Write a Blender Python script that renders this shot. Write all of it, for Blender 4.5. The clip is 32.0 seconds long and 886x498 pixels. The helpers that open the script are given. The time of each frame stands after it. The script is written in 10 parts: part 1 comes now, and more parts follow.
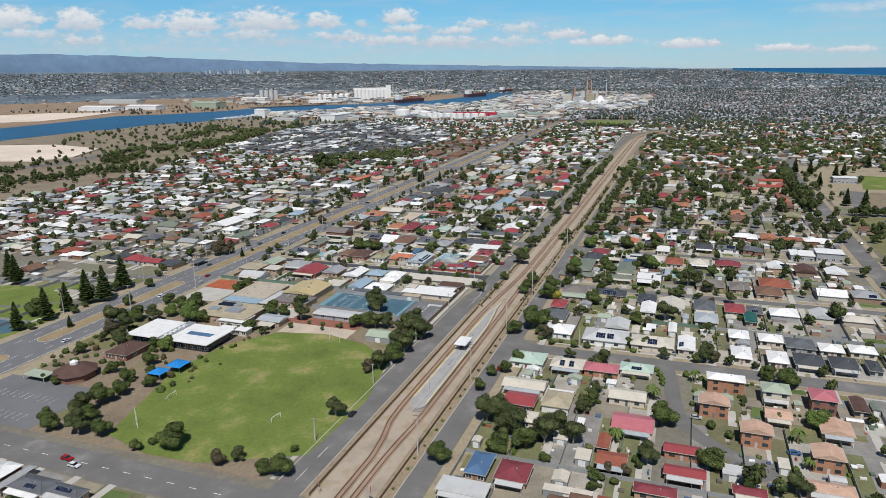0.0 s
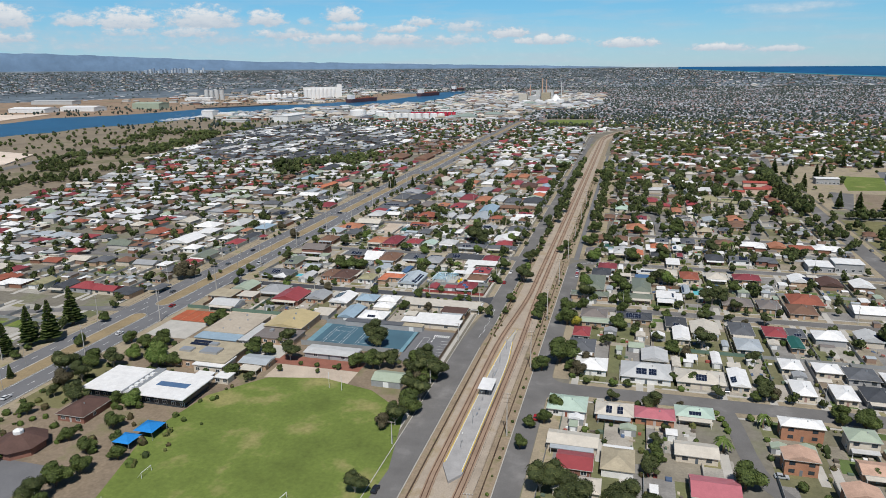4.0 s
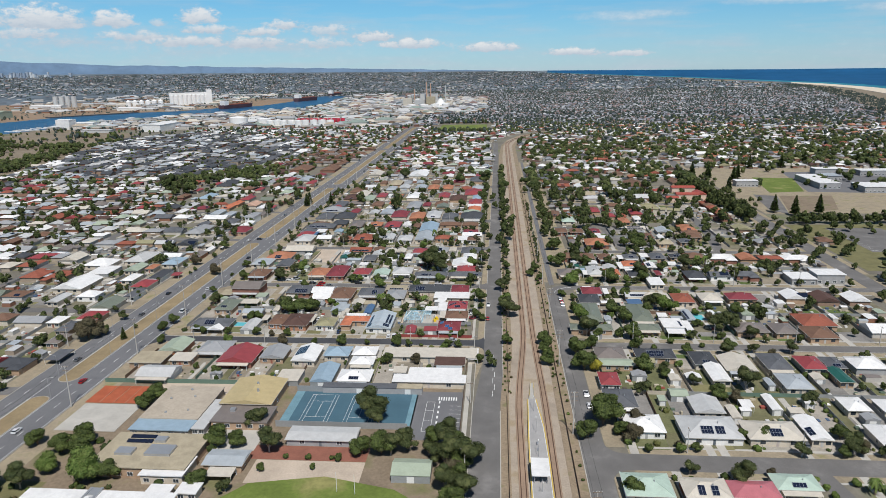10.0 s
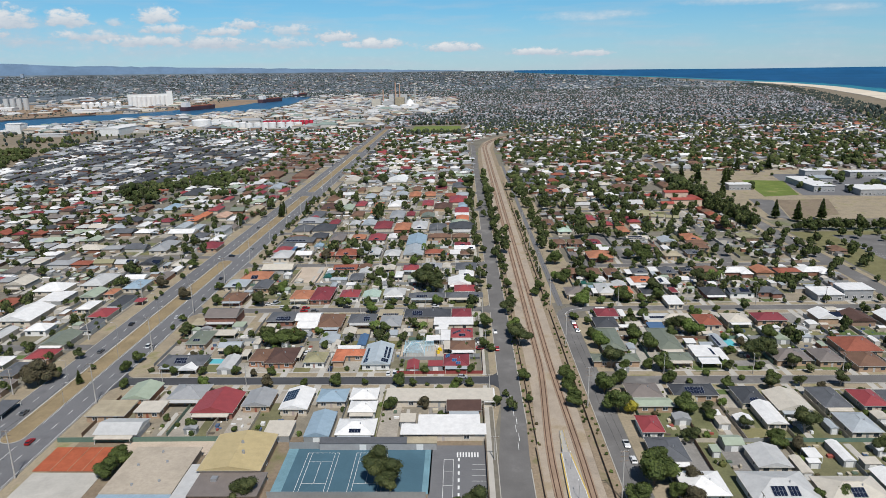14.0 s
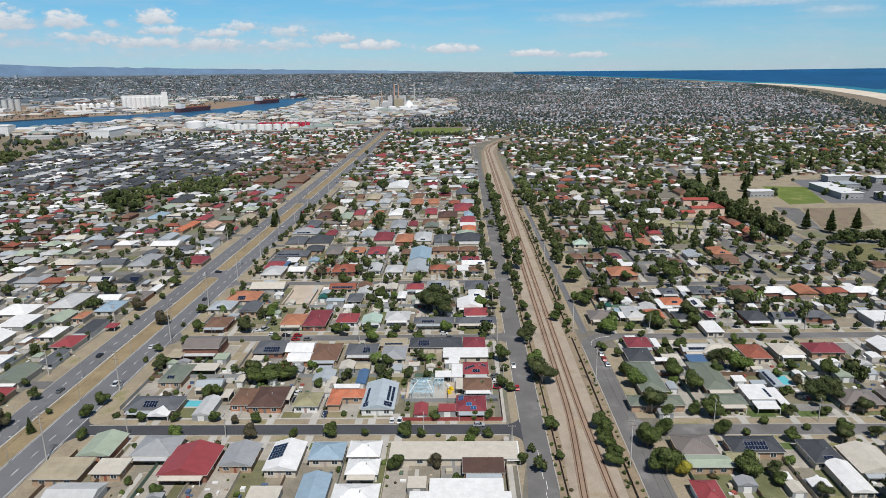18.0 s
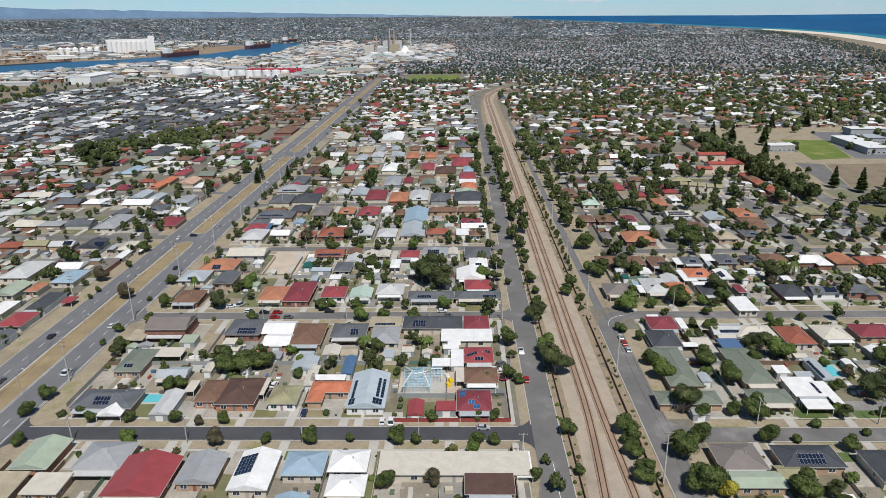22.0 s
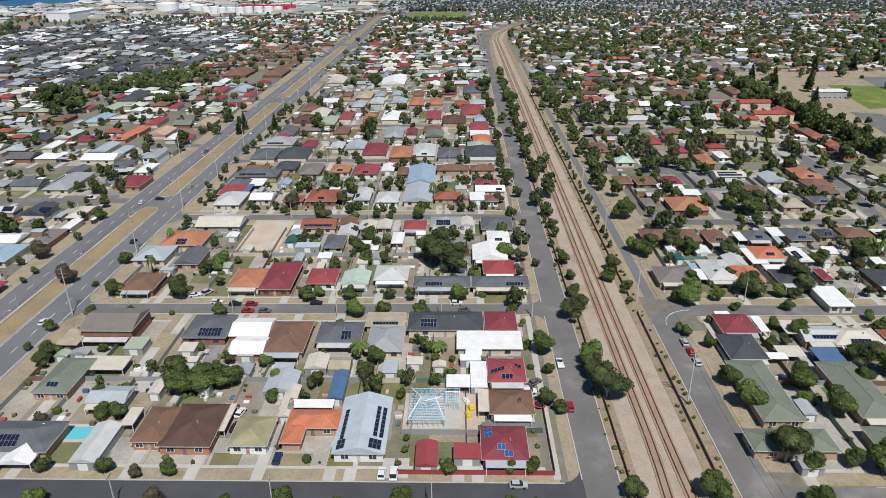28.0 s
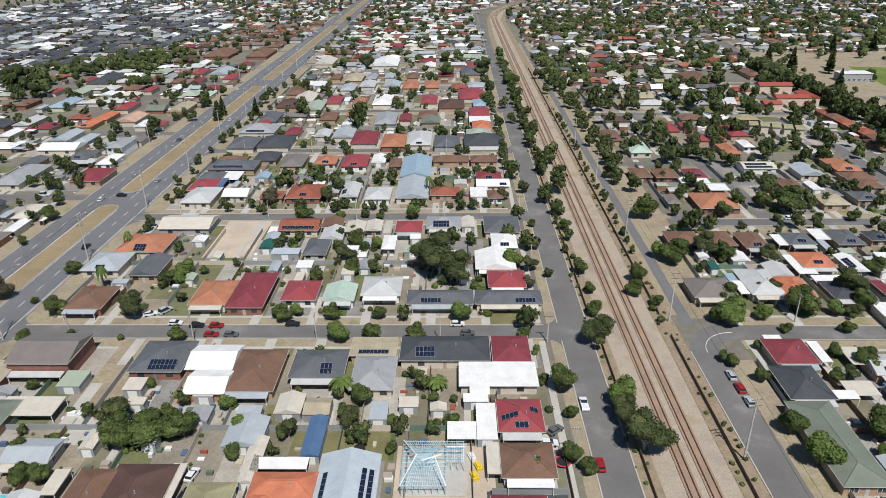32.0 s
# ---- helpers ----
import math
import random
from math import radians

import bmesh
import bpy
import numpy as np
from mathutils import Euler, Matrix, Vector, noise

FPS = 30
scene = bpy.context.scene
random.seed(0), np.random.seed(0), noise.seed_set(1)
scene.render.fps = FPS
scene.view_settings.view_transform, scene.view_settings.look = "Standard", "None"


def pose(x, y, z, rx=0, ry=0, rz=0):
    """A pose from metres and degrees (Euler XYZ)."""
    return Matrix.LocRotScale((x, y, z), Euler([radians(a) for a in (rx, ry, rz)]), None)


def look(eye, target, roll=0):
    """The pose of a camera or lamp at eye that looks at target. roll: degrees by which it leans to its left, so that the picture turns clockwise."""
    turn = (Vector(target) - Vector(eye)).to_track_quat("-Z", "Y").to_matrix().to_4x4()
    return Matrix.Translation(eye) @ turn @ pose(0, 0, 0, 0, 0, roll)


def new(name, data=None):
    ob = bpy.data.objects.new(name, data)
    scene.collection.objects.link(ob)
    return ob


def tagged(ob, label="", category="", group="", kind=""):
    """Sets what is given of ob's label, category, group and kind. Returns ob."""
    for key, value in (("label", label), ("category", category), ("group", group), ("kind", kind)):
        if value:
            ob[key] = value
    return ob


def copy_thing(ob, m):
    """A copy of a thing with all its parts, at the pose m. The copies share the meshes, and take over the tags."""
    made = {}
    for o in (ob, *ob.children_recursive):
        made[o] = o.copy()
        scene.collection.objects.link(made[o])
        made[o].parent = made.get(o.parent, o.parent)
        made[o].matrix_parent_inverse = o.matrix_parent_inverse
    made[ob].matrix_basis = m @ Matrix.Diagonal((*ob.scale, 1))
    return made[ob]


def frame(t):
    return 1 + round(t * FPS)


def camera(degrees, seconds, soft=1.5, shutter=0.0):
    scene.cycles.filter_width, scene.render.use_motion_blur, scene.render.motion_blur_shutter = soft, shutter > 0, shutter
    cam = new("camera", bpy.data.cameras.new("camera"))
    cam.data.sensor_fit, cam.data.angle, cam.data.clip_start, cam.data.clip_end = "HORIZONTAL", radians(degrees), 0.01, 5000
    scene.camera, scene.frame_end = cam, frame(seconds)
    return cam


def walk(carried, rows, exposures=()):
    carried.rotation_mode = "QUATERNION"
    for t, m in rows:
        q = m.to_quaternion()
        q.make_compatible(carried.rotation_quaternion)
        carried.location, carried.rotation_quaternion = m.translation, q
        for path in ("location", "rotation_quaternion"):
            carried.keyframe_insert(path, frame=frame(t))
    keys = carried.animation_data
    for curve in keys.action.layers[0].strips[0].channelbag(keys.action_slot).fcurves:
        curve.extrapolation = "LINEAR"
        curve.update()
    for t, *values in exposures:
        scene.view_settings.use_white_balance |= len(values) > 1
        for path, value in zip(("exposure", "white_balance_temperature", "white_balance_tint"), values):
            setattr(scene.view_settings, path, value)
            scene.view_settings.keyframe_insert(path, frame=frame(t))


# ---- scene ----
cam = camera(66.30, 32.0, 0.7)
PATH = [
    (0, look((91.75, -400.17, 127.49), (58.67, -309.36, 101.80), -0.90)),
    (1, look((82.29, -390.80, 127.70), (49.19, -299.99, 102.03), -0.89)),
    (1.5, look((77.33, -386.22, 127.80), (44.45, -295.35, 102.06), -0.90)),
    (2, look((72.08, -381.80, 127.89), (41.12, -290.27, 102.14), -0.91)),
    (3, look((61.08, -373.37, 128.00), (32.60, -281.06, 102.12), -0.92)),
    (6, look((26.53, -348.76, 128.98), (7.08, -254.14, 103.09), -0.92)),
    (8, look((4.29, -332.24, 129.53), (-10.37, -236.74, 103.75), -0.96)),
    (9, look((-6.25, -323.82, 129.61), (-18.56, -227.99, 103.82), -1.00)),
    (10, look((-15.55, -314.99, 129.47), (-23.53, -218.70, 103.71), -0.96)),
    (11, look((-23.37, -306.23, 129.23), (-28.59, -209.76, 103.43), -0.88)),
    (11.5, look((-26.58, -301.55, 129.26), (-29.79, -205.00, 103.43), -0.89)),
    (12, look((-29.10, -296.50, 129.45), (-32.27, -199.96, 103.57), -0.93)),
    (13, look((-32.77, -285.72, 130.00), (-35.93, -189.17, 104.12), -1.03)),
    (17, look((-42.03, -242.52, 128.52), (-44.88, -145.91, 102.88), -1.04)),
    (19, look((-43.07, -220.93, 127.39), (-45.68, -124.32, 101.68), -0.95)),
    (19.5, look((-43.25, -215.74, 127.05), (-45.76, -119.33, 100.62), -0.90)),
    (20, look((-43.40, -210.68, 126.66), (-45.87, -114.62, 99.00), -0.86)),
    (21, look((-43.79, -200.67, 125.79), (-46.30, -105.45, 95.34), -0.82)),
    (22, look((-44.45, -190.41, 124.85), (-46.78, -95.98, 92.04), -0.81)),
    (23, look((-45.31, -180.01, 123.81), (-47.94, -86.48, 88.50), -0.80)),
    (24, look((-46.33, -169.57, 122.61), (-48.82, -77.03, 84.80), -0.80)),
    (24.5, look((-46.87, -164.37, 121.92), (-49.24, -72.08, 83.49), -0.79)),
    (25, look((-47.42, -159.24, 121.11), (-49.88, -67.00, 82.56), -0.78)),
    (28, look((-50.72, -128.90, 115.54), (-53.21, -37.45, 75.16), -0.65)),
    (30, look((-52.31, -109.66, 111.97), (-54.58, -18.71, 70.46), -0.66)),
    (32, look((-52.73, -91.84, 108.51), (-54.48, -1.41, 65.87), -0.58)),
]
walk(cam, PATH, ((0.0, -0.19), (16.0, -0.19), (22.0, -0.14), (28.0, -0.07), (32.0, -0.05)))

# ---- sky, sun, exposure ----
SUN = Vector((0.30, -0.95, 0)).normalized()
ELEV = radians(58)
world = bpy.data.worlds.new("sky")
scene.world = world
world.use_nodes = True
wn, wl = world.node_tree.nodes, world.node_tree.links
wn.clear()


def wnode(kind, **k):
    n = wn.new(kind)
    for key, v in k.items():
        if key == "op":
            n.operation = v
        elif key == "ins":
            for i, val in v.items():
                n.inputs[i].default_value = val
    return n


def wmath(op, a, b=None, c=None):
    n = wn.new("ShaderNodeMath")
    n.operation = op
    for i, v in enumerate((a, b, c)):
        if v is None:
            continue
        if isinstance(v, (int, float)):
            n.inputs[i].default_value = v
        else:
            wl.new(v, n.inputs[i])
    return n.outputs[0]


w_out = wn.new("ShaderNodeOutputWorld")
w_bg = wn.new("ShaderNodeBackground")
w_sky = wn.new("ShaderNodeTexSky")
w_sky.sky_type = "NISHITA"
w_sky.sun_disc = False
w_sky.sun_elevation = ELEV
w_sky.sun_rotation = math.atan2(SUN.x, SUN.y)
w_sky.altitude = 120
w_sky.air_density = 1.0
w_sky.dust_density = 0.0
w_sky.ozone_density = 2.0
w_tc = wn.new("ShaderNodeTexCoord")
w_sep = wn.new("ShaderNodeSeparateXYZ")
wl.new(w_tc.outputs["Generated"], w_sep.inputs[0])
w_az = wmath("MULTIPLY", wmath("ARCTAN2", w_sep.outputs[0], w_sep.outputs[1]), 57.2958)
w_el = wmath("MULTIPLY", wmath("ARCSINE", w_sep.outputs[2]), 57.2958)
# cumulus bank: azimuth, elevation, half width, half height in degrees, weight
CLOUDS = [(-50.9, 3.6, 2.0, 0.85, 1.0), (-46.8, 3.6, 1.8, 0.9, 1.0), (-42.6, 3.55, 1.3, 0.55, 0.9), (-39.3, 3.5, 2.3, 0.9, 1.0), (-34.0, 3.7, 2.7, 0.95, 1.0),
          (-29.3, 3.75, 1.5, 0.7, 1.0), (-26.2, 3.6, 0.6, 0.3, 0.7), (-23.3, 3.95, 1.5, 0.7, 1.0), (-22.8, 3.1, 1.9, 0.38, 0.8), (-17.0, 3.4, 1.5, 0.42, 0.85), (-18.7, 2.9, 1.4, 0.4, 0.8),
          (-13.6, 2.95, 1.7, 0.5, 0.6), (-10.0, 2.45, 1.6, 0.45, 0.9), (-6.8, 1.85, 2.4, 0.42, 0.9), (-0.8, 1.5, 2.3, 0.42, 0.9), (6.1, 1.05, 2.2, 0.33, 0.85), (10.4, 0.9, 1.5, 0.3, 0.8),
          (-49.7, 2.7, 2.4, 0.35, 0.5), (-46.5, 2.3, 1.6, 0.35, 0.5), (-39.2, 2.75, 2.2, 0.3, 0.5), (-35.0, 2.75, 2.4, 0.4, 0.55), (-27.6, 2.6, 2.6, 0.4, 0.6), (-24.0, 2.2, 3.0, 0.4, 0.6), (-19.6, 2.1, 2.4, 0.45, 0.6),
          (-14.0, 2.0, 2.6, 0.4, 0.5), (-58, 3.6, 4, 1.0, 1.0), (-68, 3.4, 4, 1.0, 1.0)]
w_noise = wn.new("ShaderNodeTexNoise")
w_noise.inputs["Scale"].default_value = 1.0
w_noise.inputs["Detail"].default_value = 9
w_noise.inputs["Roughness"].default_value = 0.62
w_comb = wn.new("ShaderNodeCombineXYZ")
wl.new(wmath("MULTIPLY", w_az, 1.15), w_comb.inputs[0])
wl.new(wmath("MULTIPLY", w_el, 1.9), w_comb.inputs[1])
wl.new(w_comb.outputs[0], w_noise.inputs["Vector"])
puff = wmath("MULTIPLY", wmath("SUBTRACT", w_noise.outputs[0], 0.5), 3.1)
cloud, light = None, None
for ca, ce, cw, ch, weight in CLOUDS:
    dx = wmath("DIVIDE", wmath("SUBTRACT", w_az, ca), cw * 1.12)
    dy = wmath("DIVIDE", wmath("SUBTRACT", w_el, ce), ch * 1.2)
    # flat bottoms: the lower half falls off faster
    dd = wmath("MAXIMUM", dy, wmath("MULTIPLY", dy, -1.6))
    m = wmath("SUBTRACT", 1.0, wmath("ADD", wmath("MULTIPLY", dx, dx), wmath("MULTIPLY", dd, dd)))
    body = wn.new("ShaderNodeMapRange")
    body.interpolation_type = "SMOOTHSTEP"
    body.inputs[1].default_value, body.inputs[2].default_value, body.inputs[4].default_value = -0.12, 0.95, weight * 0.92
    wl.new(wmath("ADD", wmath("MULTIPLY", wmath("ADD", wmath("MAXIMUM", m, -1.6), 0.16), 0.85), puff), body.inputs[0])
    lit = wmath("MULTIPLY", body.outputs[0], wmath("MINIMUM", wmath("MAXIMUM", wmath("ADD", wmath("MULTIPLY", dy, 0.95), 0.42), 0.0), 1.0))
    cloud = body.outputs[0] if cloud is None else wmath("MAXIMUM", cloud, body.outputs[0])
    light = lit if light is None else wmath("MAXIMUM", light, lit)
# thin high streaks
for ca, ce, cw, ch in ((10.0, 3.75, 5.2, 0.42), (22.0, 4.4, 6.0, 0.4), (27.5, 3.6, 3.0, 0.3)):
    dx = wmath("DIVIDE", wmath("SUBTRACT", w_az, ca), cw)
    dy = wmath("DIVIDE", wmath("SUBTRACT", w_el, ce), ch)
    m = wmath("SUBTRACT", 1.0, wmath("ADD", wmath("MULTIPLY", dx, dx), wmath("MULTIPLY", dy, dy)))
    m = wmath("MULTIPLY", wmath("MAXIMUM", wmath("ADD", m, wmath("MULTIPLY", puff, 0.4)), 0.0), 0.40)
    cloud = wmath("MAXIMUM", cloud, m)
    light = wmath("MAXIMUM", light, m)
# thin veil of scattered puffs all round the sky
w_n2 = wn.new("ShaderNodeTexNoise")
w_n2.inputs["Scale"].default_value = 1.0
w_n2.inputs["Detail"].default_value = 6
w_c2 = wn.new("ShaderNodeCombineXYZ")
wl.new(wmath("MULTIPLY", w_az, 0.13), w_c2.inputs[0])
wl.new(wmath("MULTIPLY", w_el, 1.0), w_c2.inputs[1])
wl.new(w_c2.outputs[0], w_n2.inputs["Vector"])
veil = wmath("MULTIPLY", wmath("MAXIMUM", wmath("SUBTRACT", w_n2.outputs[0], 0.46), 0.0), 1.5)
# broken haze under the bank, thicker over the land
low = wmath("MULTIPLY", wmath("MINIMUM", wmath("MAXIMUM", wmath("SUBTRACT", 1.0, wmath("DIVIDE", wmath("ABSOLUTE", wmath("SUBTRACT", w_el, 2.2)), 1.5)), 0.0), 1.0),
            wmath("MINIMUM", wmath("MAXIMUM", wmath("DIVIDE", wmath("SUBTRACT", 4.0, w_az), 30.0), 0.0), 1.0))
veil = wmath("ADD", veil, wmath("MULTIPLY", low, wmath("ADD", 0.34, wmath("MULTIPLY", puff, 0.45))))
veil = wmath("MAXIMUM", veil, 0.0)
# pale haze low over the land
haze = wmath("MULTIPLY", wmath("SUBTRACT", 1.0, wmath("MINIMUM", wmath("DIVIDE", wmath("MAXIMUM", w_el, 0.0), 4.2), 1.0)), 0.30)
cov = wmath("MINIMUM", wmath("ADD", cloud, wmath("ADD", veil, haze)), 0.96)
w_mix = wn.new("ShaderNodeMix")
w_mix.data_type = "RGBA"
wl.new(cov, w_mix.inputs[0])
w_gain = wn.new("ShaderNodeMix")
w_gain.data_type = "RGBA"
w_gain.blend_type = "MULTIPLY"
w_gain.inputs[0].default_value = 1.0
w_ramp = wn.new("ShaderNodeValToRGB")
w_ramp.color_ramp.elements[0].position, w_ramp.color_ramp.elements[0].color = 0.0, (0.52, 0.90, 1.46, 1)
w_ramp.color_ramp.elements[1].position, w_ramp.color_ramp.elements[1].color = 0.4, (0.56, 1.10, 1.36, 1)
w_e2 = w_ramp.color_ramp.elements.new(0.16)
w_e2.color = (0.52, 0.98, 1.40, 1)
w_e3 = w_ramp.color_ramp.elements.new(1.0)
w_e3.color = (0.25, 0.48, 0.64, 1)
wl.new(wmath("DIVIDE", w_el, 20.0), w_ramp.inputs[0])
wl.new(w_ramp.outputs[0], w_gain.inputs[7])
wl.new(w_sky.outputs[0], w_gain.inputs[6])
wl.new(w_gain.outputs[2], w_mix.inputs[6])
# grey undersides, bright tops
w_top = wn.new("ShaderNodeMix")
w_top.data_type = "RGBA"
w_top.inputs[6].default_value = (6.9, 7.9, 9.1, 1)
w_top.inputs[7].default_value = (10.6, 10.9, 11.2, 1)
wl.new(wmath("ADD", wmath("MULTIPLY", light, 1.1), wmath("MULTIPLY", puff, 0.35)), w_top.inputs[0])
w_top.clamp_factor = True
wl.new(w_top.outputs[2], w_mix.inputs[7])
wl.new(w_mix.outputs[2], w_bg.inputs[0])
w_bg.inputs[1].default_value = 0.082
wl.new(w_bg.outputs[0], w_out.inputs[0])

sun = new("sun", bpy.data.lights.new("sun", "SUN"))
sun.data.energy = 5.0
sun.data.angle = radians(0.53)
sun.data.color = (1.0, 0.972, 0.94)
sun.matrix_world = look((0, 0, 0), tuple(-(SUN * math.cos(ELEV)) + Vector((0, 0, -math.sin(ELEV)))))


# ---- materials ----
def srgb(h):
    c = [int(h[i:i + 2], 16) / 255 for i in (0, 2, 4)]
    return tuple(v / 12.92 if v <= 0.04045 else ((v + 0.055) / 1.055) ** 2.4 for v in c)


def mat(name, cols, rough=0.85, metal=0.0, big=0.06, fine=1.5, amp=0.22, rand="", bump=0.0, bumpscale=8.0,
        ribs=0.0, spec=0.3, stain=None, coat=0.0):
    """Procedural surface. cols: one colour or several, picked by rand ('object' or 'island'). big, fine: noise scales per metre."""
    m = bpy.data.materials.new(name)
    m.use_nodes = True
    n, l = m.node_tree.nodes, m.node_tree.links
    bsdf = n["Principled BSDF"]
    bsdf.inputs["Roughness"].default_value = rough
    bsdf.inputs["Metallic"].default_value = metal
    bsdf.inputs["Specular IOR Level"].default_value = spec
    geo = n.new("ShaderNodeNewGeometry")
    if isinstance(cols[0], (int, float)):
        cols = [cols]
    if rand:
        if rand == "object":
            src = n.new("ShaderNodeObjectInfo").outputs["Random"]
        else:
            src = geo.outputs["Random Per Island"]
        ramp = n.new("ShaderNodeValToRGB")
        ramp.color_ramp.interpolation = "CONSTANT" if len(cols) > 3 else "LINEAR"
        els = ramp.color_ramp.elements
        while len(els) < len(cols):
            els.new(0.5)
        for i, c in enumerate(cols):
            els[i].position = i / len(cols) if len(cols) > 3 else i / max(1, len(cols) - 1)
            els[i].color = (*c, 1)
        l.new(src, ramp.inputs[0])
        base = ramp.outputs[0]
    else:
        rgb = n.new("ShaderNodeRGB")
        rgb.outputs[0].default_value = (*cols[0], 1)
        base = rgb.outputs[0]
    gain = None
    for sc, a, det in ((big, amp, 4), (fine, amp * 0.7, 6)):
        t = n.new("ShaderNodeTexNoise")
        t.inputs["Scale"].default_value = sc
        t.inputs["Detail"].default_value = det
        t.inputs["Roughness"].default_value = 0.62
        l.new(geo.outputs["Position"], t.inputs["Vector"])
        mr = n.new("ShaderNodeMapRange")
        mr.inputs[1].default_value, mr.inputs[2].default_value = 0.25, 0.75
        mr.inputs[3].default_value, mr.inputs[4].default_value = 1 - a, 1 + a
        l.new(t.outputs[0], mr.inputs[0])
        if gain is None:
            gain, bign = mr.outputs[0], t
        else:
            g = n.new("ShaderNodeMath")
            g.operation = "MULTIPLY"
            l.new(gain, g.inputs[0])
            l.new(mr.outputs[0], g.inputs[1])
            gain = g.outputs[0]
            finen = t
    if stain:
        mx = n.new("ShaderNodeMix")
        mx.data_type = "RGBA"
        mr = n.new("ShaderNodeMapRange")
        mr.inputs[1].default_value, mr.inputs[2].default_value = stain[1], stain[1] + 0.12
        l.new(bign.outputs[0], mr.inputs[0])
        l.new(mr.outputs[0], mx.inputs[0])
        l.new(base, mx.inputs[6])
        mx.inputs[7].default_value = (*stain[0], 1)
        base = mx.outputs[2]
    vm = n.new("ShaderNodeVectorMath")
    vm.operation = "SCALE"
    l.new(base, vm.inputs[0])
    l.new(gain, vm.inputs["Scale"])
    l.new(vm.outputs[0], bsdf.inputs["Base Color"])
    if bump or ribs:
        bp = n.new("ShaderNodeBump")
        bp.inputs["Strength"].default_value = 0.6
        bp.inputs["Distance"].default_value = max(bump, 0.02)
        if ribs:
            tc = n.new("ShaderNodeTexCoord")
            wv = n.new("ShaderNodeTexWave")
            wv.inputs["Scale"].default_value = ribs
            wv.inputs["Distortion"].default_value = 0.0
            l.new(tc.outputs["Object"], wv.inputs["Vector"])
            l.new(wv.outputs["Fac"], bp.inputs["Height"])
        else:
            t = n.new("ShaderNodeTexNoise")
            t.inputs["Scale"].default_value = bumpscale
            t.inputs["Detail"].default_value = 3
            l.new(geo.outputs["Position"], t.inputs["Vector"])
            l.new(t.outputs[0], bp.inputs["Height"])
        l.new(bp.outputs[0], bsdf.inputs["Normal"])
    return m


M = {}
M["ground"] = mat("dry_ground", (0.175, 0.16, 0.128), 0.95, big=0.02, fine=0.4, amp=0.3, stain=((0.13, 0.14, 0.07), 0.55), bump=0.05, bumpscale=2)
M["yard"] = mat("yards", [(0.23, 0.205, 0.16), (0.17, 0.155, 0.105), (0.33, 0.30, 0.255), (0.145, 0.14, 0.075), (0.25, 0.215, 0.16), (0.22, 0.21, 0.195),
                          (0.14, 0.145, 0.07), (0.33, 0.31, 0.27)], 0.95, rand="island", big=0.12, fine=1.2, amp=0.28, bump=0.04, bumpscale=3)
M["lawn"] = mat("lawns", [(0.10, 0.14, 0.045), (0.20, 0.185, 0.09), (0.16, 0.15, 0.07), (0.24, 0.205, 0.12), (0.085, 0.12, 0.035)], 0.95, rand="island", big=0.15, fine=2.0, amp=0.25, bump=0.05, bumpscale=5)
M["field"] = mat("playing_field_grass", (0.128, 0.170, 0.036), 0.95, big=0.045, fine=0.6, amp=0.3, stain=((0.20, 0.19, 0.07), 0.54), bump=0.04, bumpscale=4)
M["asphalt"] = mat("asphalt", (0.148, 0.142, 0.136), 0.9, big=0.07, fine=2.5, amp=0.2, stain=((0.186, 0.178, 0.170), 0.56))
M["asphalt_dark"] = mat("fresh_asphalt", (0.062, 0.064, 0.07), 0.9, big=0.1, fine=3, amp=0.2)
M["highway"] = mat("highway_asphalt", (0.15, 0.15, 0.155), 0.9, big=0.05, fine=1.5, amp=0.15, stain=((0.11, 0.11, 0.115), 0.6))
M["concrete"] = mat("concrete", (0.42, 0.40, 0.36), 0.9, big=0.15, fine=2, amp=0.15)
M["kerb"] = mat("kerb_concrete", (0.40, 0.38, 0.34), 0.9, big=0.2, fine=3, amp=0.15)
M["verge"] = mat("dry_verge", (0.30, 0.25, 0.175), 0.95, big=0.08, fine=1.0, amp=0.3, stain=((0.19, 0.175, 0.085), 0.55), bump=0.05, bumpscale=3)
M["earth"] = mat("bare_brown_earth", (0.215, 0.168, 0.118), 0.95, big=0.05, fine=0.8, amp=0.3, stain=((0.13, 0.125, 0.06), 0.55), bump=0.05, bumpscale=3)
M["sand_roof"] = mat("sandy_flat_roof", (0.40, 0.345, 0.275), 0.9, big=0.12, fine=1.0, amp=0.16, stain=((0.33, 0.285, 0.23), 0.58))
M["pale_yellow"] = mat("faded_yellow_paint", (0.55, 0.39, 0.09), 0.8, fine=3, amp=0.2)
M["median"] = mat("dry_median_grass", (0.26, 0.20, 0.115), 0.95, big=0.08, fine=1.2, amp=0.25, bump=0.05, bumpscale=4)
M["paint"] = mat("road_paint", (0.70, 0.70, 0.68), 0.8, amp=0.12, fine=4)
M["ballast"] = mat("pale_ballast", (0.365, 0.305, 0.24), 0.95, big=0.07, fine=2.0, amp=0.3, bump=0.06, bumpscale=6, stain=((0.27, 0.215, 0.145), 0.52))
M["trackbed"] = mat("rusty_trackbed", (0.29, 0.205, 0.145), 0.95, big=0.1, fine=3.0, amp=0.22, bump=0.06, bumpscale=8)
M["weeds"] = mat("weedy_dust", (0.27, 0.21, 0.145), 0.95, big=0.15, fine=1.2, amp=0.3, bump=0.06, bumpscale=4, stain=((0.15, 0.135, 0.07), 0.54))
M["rail"] = mat("rusty_rail", (0.11, 0.06, 0.04), 0.6, 0.4, fine=3, amp=0.2)
